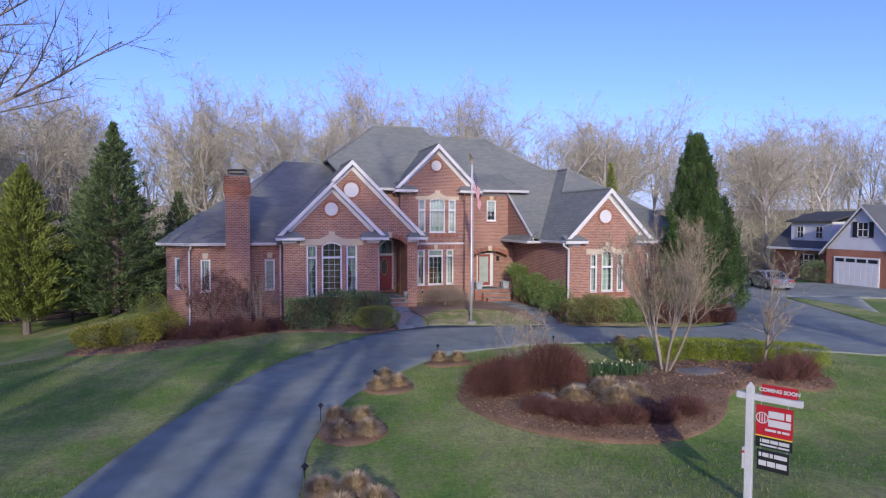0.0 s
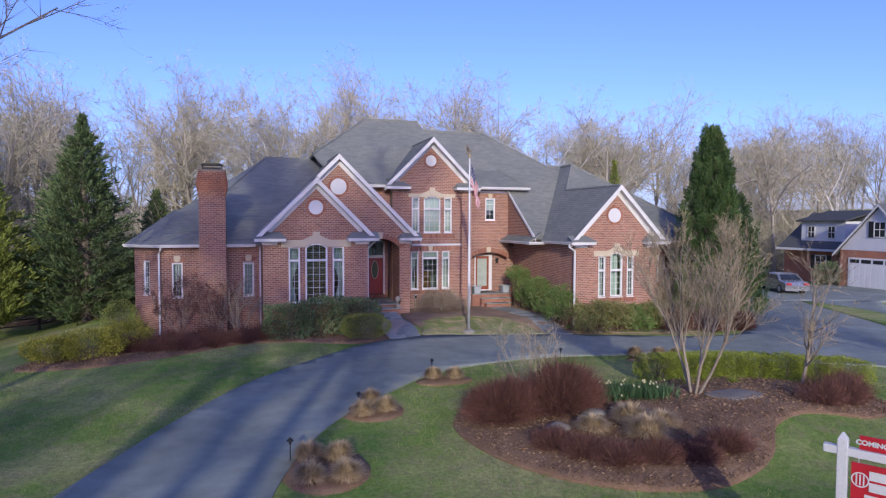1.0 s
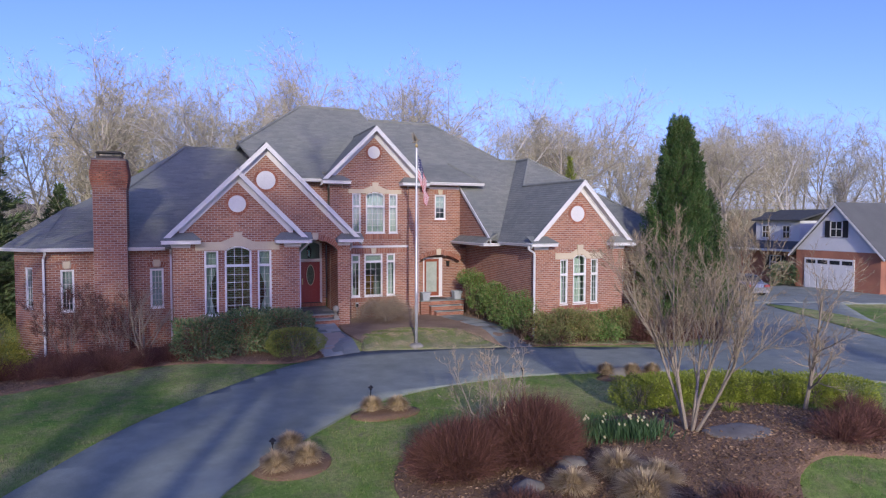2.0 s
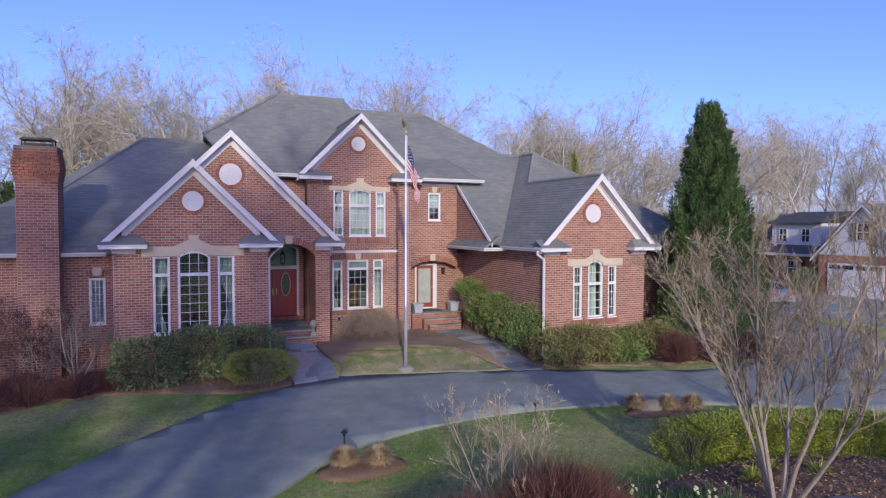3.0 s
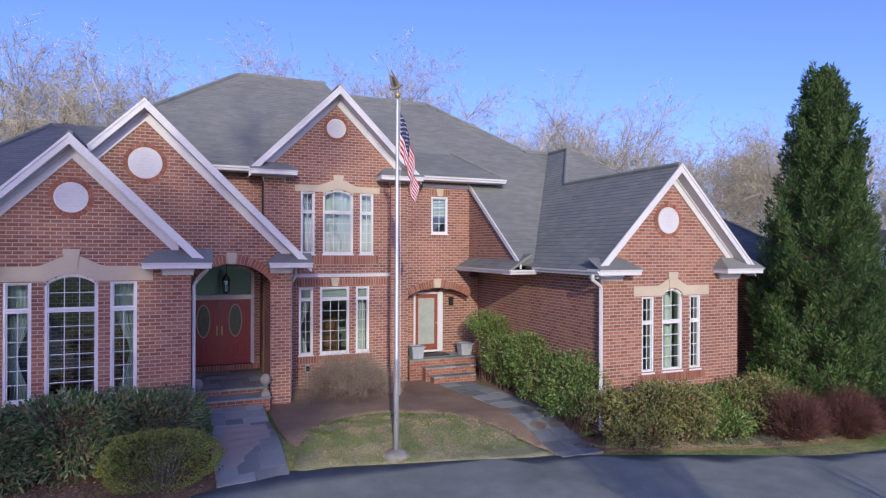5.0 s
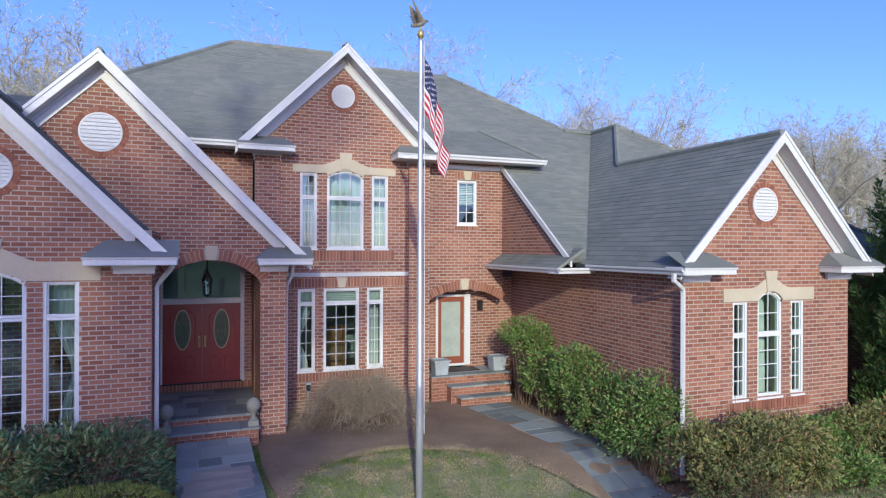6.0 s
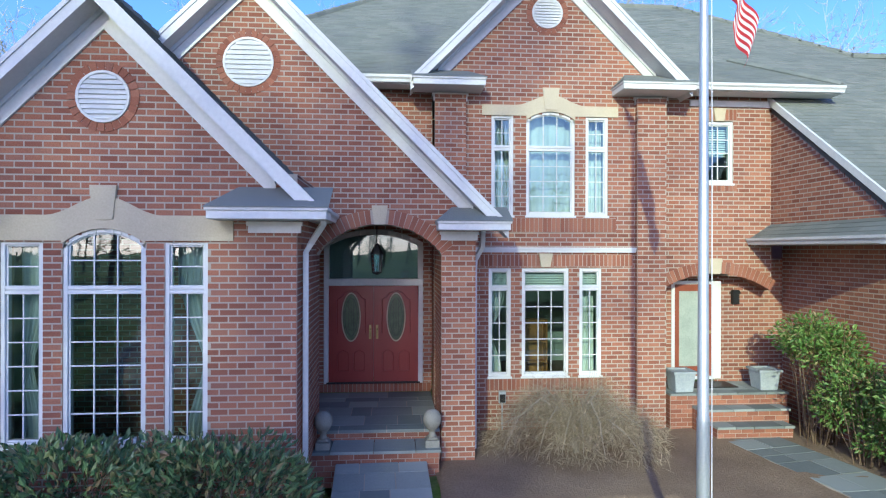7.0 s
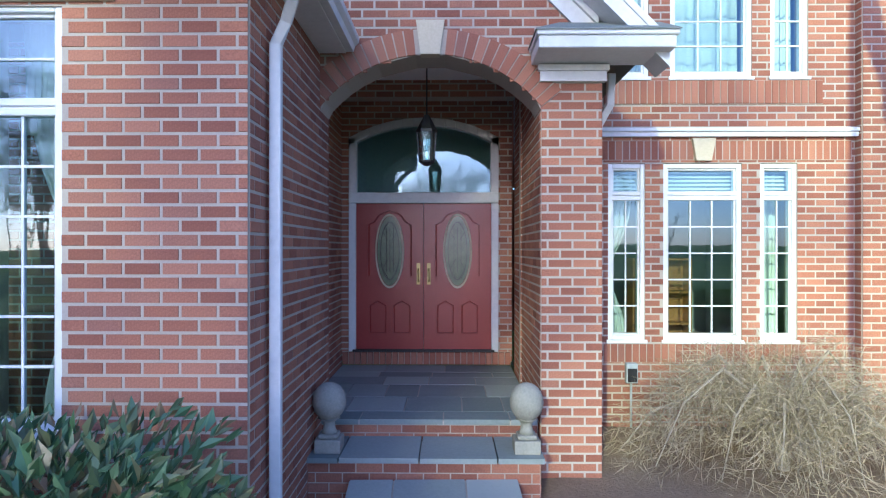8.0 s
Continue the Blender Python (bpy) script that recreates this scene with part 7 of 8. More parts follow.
conifer("spruce_tree", ground_at(-5.0, 49.0), 7.6, 2.6, LEAF_SPRUCE, 225, "dark green spruce behind the chimney wing", sprays=9000, spray=0.36, group="evergreen trees")
conifer("spruce_tree", ground_at(-11.0, 49.0), 9.6, 3.4, LEAF_SPRUCE, 229, "dark green spruce at the wood's edge", sprays=11000, spray=0.38, group="evergreen trees")
conifer("cedar_tree", ground_at(-0.8, 54.0), 9.0, 2.6, LEAF_PINE, 226, "yellow-green cedar rising behind the chimney wing", sprays=8000, spray=0.36, group="evergreen trees", lift=0.6)
conifer("cedar_tree", ground_at(32.5, 50.5), 11.0, 1.9, LEAF_PINE, 227, "yellow-green cedar rising behind the garage wing", sprays=8000, spray=0.36, group="evergreen trees", lift=0.6)
conifer("cedar_tree", ground_at(-17.0, 47.0), 9.0, 3.0, LEAF_SPRUCE, 228, "dark green evergreen at the wood's edge", sprays=9000, spray=0.4, group="evergreen trees")

# ---- the woods ----
WOODS_LABEL = "tall leafless grey-brown tree at the edge of the woods"
_models = [bare_tree("woodland_tree", ground_at(-22 + 9 * i, 60 + 3 * (i % 3)), 15.2 + 0.9 * (i % 4), 0.21 + 0.025 * (i % 3), 301 + i, WOODS_LABEL, "trees at the edge of the woods", bark=BARK_WHITE if i == 3 else BARK_WOODS,
                     plan=[(10 + i % 3, 0.70, 34 + 2 * i, 0.40), (12, 0.42, 46, 0.15), (9, 0.42, 48, 0.1)], lean=0.05, thin=0.012, fan=7, wild=1.1, up=0.04) for i in range(5)]
_r = random.Random(401)
_spots = []


def tree_spot(x, y, near):
    if all((x - a) ** 2 + (y - b) ** 2 > near * near for a, b in _spots):
        _spots.append((x, y))
        return True
    return False


def plant_copies(count, pick, near, lo, hi):
    n = 0
    while n < count:
        x, y = pick()
        if not tree_spot(x, y, near):
            continue
        k = _r.uniform(lo, hi)
        o = copy_thing(_models[n % 5], Matrix.Translation(ground_at(x, y, -0.1)) @ Matrix.Rotation(_r.uniform(0, 6.28), 4, "Z"))
        o.scale = (k, k, k)
        n += 1


plant_copies(26, lambda: (_r.uniform(-30, 60), _r.uniform(56, 74)), 4.0, 0.88, 1.06)
plant_copies(18, lambda: (_r.uniform(-44, -17), _r.uniform(34, 62)), 3.6, 0.8, 1.1)
plant_copies(14, lambda: (_r.uniform(60, 98), _r.uniform(26, 76)), 4.0, 0.9, 1.2)
# trees behind the place where the walk begins: the low sun shines through them
plant_copies(12, lambda: (_r.uniform(-46, -16), _r.uniform(-62, -10)), 5.0, 0.9, 1.1)
# small unseen copies, added to dapple the sign and the near lawn
for x, y, k in ((1.2, -9.5, 0.42), (-6.5, -10.0, 0.46), (5.8, -13.0, 0.5), (-13.0, -8.0, 0.5)):
    o = copy_thing(_models[int(x) % 5], Matrix.Translation(ground_at(x, y, -0.1)) @ Matrix.Rotation(x, 4, "Z"))
    o.scale = (k, k, k)
# tall unseen trees, placed so that their high crowns shade the house
_tall = bare_tree("tall_tree", ground_at(-12.3, -25.0), 31.0, 0.34, 331, "unseen very tall leafless tree whose high crown shades the house", "tall trees behind the lawn", plan=[(22, 0.26, 55, 0.55), (7, 0.5, 42, 0.15), (6, 0.5, 40, 0.15)], thin=0.017, fan=8)
for i, (x0, k, sc) in enumerate(((-6.0, -27.0, 0.98), (4.1, -19.0, 0.97), (2.5, -12.0, 0.98), (32.0, -26.0, 1.0))):
    o = copy_thing(_tall, Matrix.Translation(ground_at(x0 - 0.2725 * (33 - k), k, -0.1)) @ Matrix.Rotation(1.3 * i + 1, 4, "Z"))
    o.scale = [sc] * 3

# added out of view: crowns high enough to shade the gables, not the lawn
_high = bare_tree("tall_tree", ground_at(4.0 - 0.2827 * 61, -28.0), 40.0, 0.36, 337, "unseen long-trunked leafless tree added to shade the upper house front", "tall trees behind the lawn", plan=[(20, 0.19, 55, 0.70), (8, 0.5, 42, 0.15), (7, 0.5, 40, 0.15)], thin=0.017, fan=8)
copy_thing(_high, Matrix.Translation(ground_at(8.4 - 0.2827 * 65, -32.0, -0.1)) @ Matrix.Rotation(2.2, 4, "Z"))


def deep_woods():
    """The far woods: many bare trees and a brushy understorey in one mesh."""
    models = []
    for i in range(4):
        r = random.Random(501 + i)
        g, tw = Geo(), Geo()
        branch_out(g, tw, r, Vector((0, 0, -0.3)), Vector((0, 0, 1)), 13.2 + 0.7 * i, 0.22, 0, 3, [(10, 0.72, 36, 0.4), (9, 0.42, 46, 0.15), (6, 0.42, 46, 0.1)], 0.016, 5, 1.1, 0.04)
        models.append((np.array(g.v), g.f, np.array(tw.v), tw.f))
    rb = random.Random(521)
    tw = Geo()
    for k in range(480):
        p = Vector((rb.gauss(0, 3.0), rb.gauss(0, 2.6), rb.uniform(0, 3.5)))
        d = (Vector((0, 0, 1)) + rand_dir(rb) * 1.1).normalized()
        n = d.orthogonal().normalized() * 0.013
        m = len(tw.v)
        e = p + d * rb.uniform(1.5, 4.5)
        tw.v += [tuple(p + n), tuple(p - n), tuple(e)]
        tw.f.append((m, m + 1, m + 2))
    brush = (np.zeros((0, 3)), [], np.array(tw.v), tw.f)
    verts, faces, slots, base = [], [], [], 0
    r = random.Random(531)

    def lay(model, x, y, k, a):
        nonlocal base
        c, s = math.cos(a), math.sin(a)
        rot = np.array([[c, s, 0], [-s, c, 0], [0, 0, 1]]) * k
        for v, f, slot in ((model[0], model[1], 0), (model[2], model[3], 1)):
            if len(f) == 0:
                continue
            verts.append(v @ rot + np.array([x, y, terrain(x, y) - 0.1]))
            faces.extend(tuple(base + i for i in q) for q in f)
            slots.extend([slot] * len(f))
            base += len(v)

    for i in range(128):
        if i < 78:
            x, y = r.uniform(-50, 118), r.uniform(72, 112)
        elif i < 112:
            x, y = r.uniform(-78, -30), r.uniform(38, 96)
        else:
            x, y = r.uniform(88, 128), r.uniform(20, 80)
        lay(models[i % 4], x, y, r.uniform(1.0, 1.24) if i < 78 else r.uniform(0.9, 1.15), r.uniform(0, 6.28))
    for i in range(24):
        lay(models[i % 4], r.uniform(-95, 70), r.uniform(-112, -66), r.uniform(0.9, 1.15), r.uniform(0, 6.28))
    for i in range(230):
        if i < 140:
            x, y = r.uniform(-40, 100), r.uniform(56, 80)
        elif i < 208:
            x, y = r.uniform(-60, -15), r.uniform(48, 72)
        else:
            x, y = r.uniform(62, 100), r.uniform(30, 60)
        lay(brush, x, y, r.uniform(0.9, 1.7), r.uniform(0, 6.28))
    for i in range(34):
        lay(models[i % 4], r.uniform(-66, -16), r.uniform(62, 84), r.uniform(1.0, 1.3), r.uniform(0, 6.28))
    me = bpy.data.meshes.new("far_woods")
    me.from_pydata(np.concatenate(verts).tolist(), [], faces)
    me.materials.append(BARK_WOODS)
    me.materials.append(WOODS_TWIG)
    me.polygons.foreach_set("material_index", slots)
    tagged(new("far_woods", me), "dense leafless grey-brown woods behind the house", "woods", kind="stuff")


deep_woods()
litter = [(-140, 34), (-60, 30), (-22, 33), (-16, 47), (0, 50), (30, 52), (46, 56), (66, 50), (70, 20), (150, 10), (160, 170), (-150, 170)]
LITTER = two_scale("leaf_litter", (0.095, 0.066, 0.045), (0.210, 0.155, 0.105), 0.97, 0.5, 14, 0.8, 0.05)
draped("forest_floor", smooth_loop(litter, 4), 0.05, LITTER, "brown leaf litter under the leafless trees", "forest floor", 0.05, 5.0, 0.05)

# the tree whose branches hang into the opening view
_over = bare_tree("overhanging_tree", ground_at(-8.3, 19.0), 17.0, 0.22, 601, "leafless tree with pale branches and a few dark leaves", bark=BARK_PALE, twig=TWIG_TAN,
                  plan=[(13, 0.62, 62, 0.42), (9, 0.5, 42, 0.25), (7, 0.5, 38, 0.15)], thin=0.006, fan=5)
_r, g = random.Random(605), Geo()
_tips = [Vector(v.co) for c in _over.children if c.name.startswith("crown") for v in c.data.vertices]
for i in range(260):
    p = _r.choice(_tips)
    for k in range(_r.randint(2, 6)):
        add_leaf(g, p + rand_dir(_r) * 0.1, (rand_dir(_r) + Vector((0, 0, -0.7))).normalized(), rand_dir(_r), _r.uniform(0.08, 0.14), 0.035, 0.2)
put("leaves", g, LEAF_SPRUCE, _over, "few small dark leaves left on the twigs")


# ---- blades of grass on the near lawn ----
def blade_sheet(pts, rr, mat, label, low=0.045, high=0.095):
    v, f = [], []
    for x, y, z in pts:
        for k in range(3):
            a, h, w = rr.uniform(0, 6.28), rr.uniform(low, high), rr.uniform(0.004, 0.008)
            dx, dy = math.cos(a) * w, math.sin(a) * w
            ox, oy = rr.gauss(0, 0.035), rr.gauss(0, 0.035)
            m = len(v)
            v += [(x + ox - dx, y + oy - dy, z), (x + ox + dx, y + oy + dy, z), (x + ox + rr.gauss(0, 0.03), y + oy + rr.gauss(0, 0.03), z + h)]
            f.append((m, m + 1, m + 2))
    me = bpy.data.meshes.new("grass")
    me.from_pydata(v, [], f)
    me.materials.append(mat)
    tagged(new("grass", me), label, "grass", kind="stuff")


def grass_blades(count, seed):
    beds = [[(p[0], p[1]) for p in o] for o in (drive, bed_left, bed_island, court, bed_right)]
    pts, rr = [], random.Random(seed)
    while len(pts) < count:
        x, y = rr.uniform(-10.0, 22.0), rr.uniform(7.5, 29.0)
        if not any(inside(b, x, y) for b in beds):
            pts.append((x, y, terrain(x, y) - 0.03))
    blade_sheet(pts, rr, BLADE, "short blades of lawn grass, some of them dry")
    dry, green = [], []
    while len(dry) + len(green) < 14000:
        x, y = (rr.uniform(8.3, 14.2), rr.uniform(29.2, 32.6)) if rr.random() < 0.65 else (rr.uniform(15.4, 23), rr.uniform(26.7, 28.9))
        near = any(inside(b, x + rr.gauss(0, 0.14), y + rr.gauss(0, 0.14)) for b in (circle, verge))
        if near and not inside(beds[0], x, y):
            k = noise.noise((x * 2.0, y * 2.0, 3)) + rr.gauss(0, 0.2)
            (green if k > 0.0 else dry).append((x, y, terrain(x, y) + 0.055))
    blade_sheet(dry, rr, STRAW, "short dry straw-coloured grass", 0.012, 0.035)
    blade_sheet(green, rr, BLADE, "green patches in the straw-coloured grass", 0.02, 0.05)


grass_blades(42000, 611)

# ---- flagpole ----
FLAG_RED = two_scale("red_cloth", (0.34, 0.022, 0.030), (0.46, 0.036, 0.045), 0.8, 3, 60, 0.1, 0.002)
FLAG_WHITE = two_scale("white_cloth", (0.62, 0.60, 0.60), (0.76, 0.74, 0.74), 0.8, 3, 60, 0.1, 0.002)
FLAG_BLUE = two_scale("navy_cloth", (0.022, 0.030, 0.085), (0.034, 0.044, 0.120), 0.8, 3, 60, 0.1, 0.002)
BRONZE = two_scale("dull_bronze", (0.20, 0.17, 0.12), (0.33, 0.29, 0.21), 0.5, 6, 60, 0.1, 0.002, metal=0.3)
pole = thing("flagpole", "tall silver flagpole with an eagle and a hanging striped flag", "flagpole", at=(10.87, 29.6, terrain(10.87, 29.6)))
PZ = terrain(10.87, 29.6)
g = Geo()
g.lathe([(0.062, -0.3), (0.062, 2.2), (0.064, 2.22), (0.056, 2.26), (0.034, 8.15 - PZ), (0.034, 8.2 - PZ)], (0, 0, 0), 18)
put("pole", g, STEEL, pole, "silver tapered pole", smooth=True)
g = Geo()
g.lathe([(0.02, 8.2 - PZ), (0.05, 8.23 - PZ), (0.065, 8.28 - PZ), (0.05, 8.33 - PZ), (0.015, 8.36 - PZ)], (0, 0, 0), 14)
put("ball", g, BRASS, pole, "gold ball", smooth=True)
g = Geo()
EZ = 8.36 - PZ
g.tube([(-0.17, 0, EZ + 0.045), (-0.08, 0, EZ + 0.06), (0.0, 0, EZ + 0.09), (0.06, 0, EZ + 0.14), (0.1, 0, EZ + 0.17)], [0.03, 0.03, 0.045, 0.032, 0.024], 8)
g.tube([(0.09, 0, EZ + 0.17), (0.125, 0, EZ + 0.17), (0.15, 0, EZ + 0.15)], [0.022, 0.014, 0.004], 6)
for s in (-1, 1):
    for k in range(7):
        a = Vector((0.05 - 0.018 * k, 0.025 * s, EZ + 0.14 - 0.008 * k))
        b = Vector((-0.19 + 0.012 * k, (0.10 + 0.012 * k) * s, EZ + 0.45 - 0.045 * k))
        n = Vector((0.016, 0, 0.012))
        g.prism([tuple(a - n), tuple(a + n), tuple(b + n * 0.9), tuple(b - n * 0.3)], (0, 0.007, 0))
g.tube([(0, 0, EZ - 0.02), (0, 0, EZ + 0.1)], 0.02, 6)
put("eagle", g, BRONZE, pole, "dull gold eagle with raised wings", smooth=False)


def hanging_flag():
    """A limp flag: its folds hang from the hoist; seven red stripes, six white, a blue canton with white stars."""
    hoist, fly, nu, nv = 0.98, 1.72, 48, 39
    g = Geo()
    top = 7.95 - PZ

    def at(u, v):
        # u along the fly 0..1, v down the hoist 0..1
        x = 0.05 + 0.24 * (1 - math.exp(-3 * u)) + 0.22 * u * (1 - 0.6 * v) + 0.03 * math.sin(u * 13 + v * 2.2) * (0.1 + u)
        y = 0.05 * math.sin(u * 17 + v * 1.4) * (0.2 + u) + 0.025 * math.sin(u * 31 + v)
        return (x, y - 0.03, top - v * hoist * (1 - 0.5 * u) - u * fly * 1.02)

    for j in range(nv + 1):
        for i in range(nu + 1):
            g.v.append(at(i / nu, j / nv))
    for j in range(nv):
        for i in range(nu):
            p = j * (nu + 1) + i
            g.f.append((p, p + 1, p + nu + 2, p + nu + 1))
            stripe = (j * 13) // nv
            slot = 0 if stripe % 2 == 0 else 1
            if stripe < 7 and i < nu * 0.4:
                slot = 2
            g.m.append(slot)
    put("flag", g, [FLAG_RED, FLAG_WHITE, FLAG_BLUE], pole, "red and white striped flag with a starred blue canton", smooth=True)
    s = Geo()
    for r in range(9):
        for c in range(6 if r % 2 == 0 else 5):
            u = (0.5 + c + (0.5 if r % 2 else 0)) / 6.2 * 0.39
            v = (0.6 + r) / 9.8 * 0.53
            p = Vector(at(u, v))
            du = (Vector(at(u + 0.01, v)) - p).normalized()
            dv = (Vector(at(u, v + 0.01)) - p).normalized()
            for sd in (-1, 1):
                n = du.cross(dv).normalized() * 0.006 * sd
                s.face([tuple(p + n + (du * math.cos(a) + dv * math.sin(a)) * (0.024 if k % 2 else 0.010)) for k, a in enumerate(i * math.pi / 5 for i in range(10))])
    put("stars", s, FLAG_WHITE, pole, "small white stars")
    h = Geo()
    h.tube([(0.05, -0.03, 8.15 - PZ), (0.07, -0.03, 5.0 - PZ), (0.075, -0.03, 1.4)], 0.006, 4)
    put("halyard", h, FLAG_WHITE, pole, "thin white halyard")


hanging_flag()
boulder((10.87, 29.6, terrain(10.87, 29.6) - 0.02), (0.36, 0.32, 0.17), 7.0, PALESTONE, "rough pale stone footing round the flagpole", "pole_footing")


# ---- the sale sign ----
SIGN_RED = two_scale("red_sign_paint", (0.30, 0.012, 0.022), (0.38, 0.018, 0.030), 0.4, 2, 40, 0.03, 0.001)
SIGN_BLACK = two_scale("black_sign_paint", (0.012, 0.013, 0.016), (0.022, 0.023, 0.026), 0.4, 2, 40, 0.03, 0.001)
SIGN_YELLOW = two_scale("yellow_sign_paint", (0.55, 0.38, 0.05), (0.62, 0.44, 0.07), 0.5, 2, 40, 0.03, 0.001)
SX, SY, SZ = 8.40, 8.55, 0.30
sign = thing("sale_sign", "white wooden sign post with hanging red and black panels", "sign", at=(SX, SY, SZ))
sign.rotation_euler = (0, 0, radians(-59))
g = Geo()
g.box(-0.06, 0.06, -0.06, 0.06, -0.4, 2.08)
g.hexa([(-0.06, -0.06, 2.08), (0.06, -0.06, 2.08), (0.06, 0.06, 2.08), (-0.06, 0.06, 2.08), (-0.012, -0.012, 2.17), (0.012, -0.012, 2.17), (0.012, 0.012, 2.17), (-0.012, 0.012, 2.17)])
soft_bevel(put("post", g, SIGN_WHITE, sign, "white painted post"), 0.008, 2)
g = Geo()
g.box(-0.22, 0.82, -0.05, 0.05, 1.87, 1.98)
soft_bevel(put("arm", g, SIGN_WHITE, sign, "white painted arm"), 0.008, 2)


def panel(name, x0, x1, z0, z1, mat, label, y=-0.008):
    g = Geo()
    g.box(x0, x1, y, y + 0.016, z0, z1)
    return put(name, g, mat, sign, label)


def bars(parent, x0, x1, z, h, mat, parts, y=-0.014):
    """A line of writing that cannot be told, as plain bars."""
    g = Geo()
    x, total = x0, sum(parts) + 0.35 * (len(parts) - 1)
    k = (x1 - x0) / total
    for p in parts:
        g.box(x, x + p * k, y, y + 0.007, z, z + h)
        x += (p + 0.35) * k
    put("lettering", g, mat, parent, "pale bars of writing")


rider = panel("rider_panel", 0.18, 0.74, 1.985, 2.17, SIGN_RED, "small red rider panel")
txt = bpy.data.curves.new("lettering", "FONT")
txt.body, txt.size, txt.align_x, txt.align_y, txt.extrude = "COMING SOON", 0.088, "CENTER", "CENTER", 0.002
o = new("lettering", txt)
o.data.materials.append(SIGN_WHITE)
o.parent = sign
o.matrix_basis = Matrix.Translation((0.46, -0.013, 2.077)) @ Matrix.Rotation(radians(90), 4, "X")
o.data.offset = 0.004
tagged(o, "white capital letters")
mainp = panel("main_panel", 0.100, 0.678, 1.27, 1.80, SIGN_RED, "red name panel with a round emblem")
bars(mainp, 0.298, 0.647, 1.60, 0.12, SIGN_WHITE, (3.2, 1.0))
bars(mainp, 0.298, 0.647, 1.45, 0.12, SIGN_WHITE, (4.6,))
bars(mainp, 0.252, 0.632, 1.36, 0.04, SIGN_WHITE, (3, 1, 2))
g = Geo()
for j in range(24):
    a, b = 2 * math.pi * j / 24, 2 * math.pi * (j + 1) / 24
    g.prism([(0.20 + math.cos(t) * q, -0.014, 1.58 + math.sin(t) * q) for t, q in ((a, 0.085), (b, 0.085), (b, 0.1), (a, 0.1))], (0, 0.007, 0))
for dx in (-0.04, 0.0, 0.04):
    g.box(0.20 + dx - 0.008, 0.20 + dx + 0.008, -0.014, -0.007, 1.51, 1.65)
put("emblem", g, SIGN_WHITE, mainp, "round white emblem")
phone = panel("lower_panel", 0.100, 0.678, 1.06, 1.25, SIGN_BLACK, "black lower panel")
bars(phone, 0.176, 0.632, 1.15, 0.06, SIGN_WHITE, (0.4, 3, 3, 4))
bars(phone, 0.176, 0.632, 1.09, 0.03, SIGN_WHITE, (6, 4))
g = Geo()
g.box(0.10, 0.678, -0.010, 0.010, 1.25, 1.272)
put("stripe", g, SIGN_YELLOW, mainp, "thin yellow stripe")
agent = panel("agent_panel", 0.130, 0.632, 0.66, 1.02, SIGN_BLACK, "black hanging name panel")
bars(agent, 0.161, 0.602, 0.90, 0.07, SIGN_WHITE, (0.8, 2, 1, 4))
bars(agent, 0.161, 0.602, 0.74, 0.09, SIGN_WHITE, (3, 3, 4))
g = Geo()
for x in (0.18, 0.60):
    g.tube([(x, 0, 1.88), (x, 0, 1.79)], 0.006, 5)
    g.tube([(x, 0, 1.07), (x, 0, 1.01)], 0.006, 5)
put("hook", g, STEEL, sign)
g = Geo()
g.box(-0.10, -0.06, -0.06, 0.06, 0.62, 1.0)
g.box(-0.105, -0.06, -0.065, 0.065, 0.90, 0.94, 1)
put("leaflet_box", g, [SIGN_WHITE, SIGN_RED], sign, "pale leaflet box with a red band")


# ---- path lights ----
def path_light(x, y):
    t = thing("path_light", "small black path light at the edge of the drive", "path light", "path lights along the drive", at=ground_at(x, y, 0))
    g = Geo()
    g.tube([(0, 0, -0.1), (0, 0, 0.42)], 0.012, 6)
    put("stake", g, BLACKMETAL, t)
    g = Geo()
    g.lathe([(0.03, 0.40), (0.035, 0.47), (0.085, 0.475), (0.03, 0.53), (0.008, 0.55)], (0, 0, 0), 12)
    put("hood", g, BLACKMETAL, t)


for x, y in ((1.75, 16.4), (3.85, 19.6), (7.05, 23.0), (12.3, 23.3), (1.0, 12.4)):
    path_light(x, y)


# ---- rail fence beyond the left lawn ----
def fence(line, label):
    t = thing("rail_fence", label, "fence", at=(0, 0, 0))
    pts = [Vector(ground_at(x, y, 0)) for x, y in line]
    for p in pts:
        g = Geo()
        g.box(p.x - 0.07, p.x + 0.07, p.y - 0.07, p.y + 0.07, p.z - 0.2, p.z + 1.25)
        put("post", g, DARKWOOD, t)
    for a, b in zip(pts, pts[1:]):
        for h in (0.35, 0.72, 1.08):
            g = Geo()
            g.tube([a + Vector((0, 0, h)), b + Vector((0, 0, h))], 0.06, 4)
            put("rail", g, DARKWOOD, t)


DARKWOOD = two_scale("dark_weathered_wood", (0.022, 0.019, 0.017), (0.055, 0.048, 0.042), 0.9, 2, 25, 0.5, 0.01)
fence([(-24 + 2.6 * i, 45.0 + 0.12 * i * (i - 7) * 0.3) for i in range(8)], "dark three-rail fence behind the evergreens")


# ---- the neighbouring house ----
SIDING = two_scale("white_lap_siding", (0.56, 0.57, 0.58), (0.68, 0.69, 0.70), 0.6, 0.8, 20, 0.1, 0.002)
SHUTTER = two_scale("black_shutter", (0.014, 0.015, 0.018), (0.026, 0.027, 0.030), 0.5, 2, 30, 0.1, 0.002)
DARKROOF = two_scale("dark_shingles", (0.060, 0.064, 0.066), (0.115, 0.120, 0.120), 0.9, 0.8, 30, 0.6, 0.01, pieces=0.4)
GDOOR = two_scale("white_garage_door", (0.62, 0.63, 0.63), (0.72, 0.73, 0.73), 0.5, 1, 20, 0.05, 0.001)
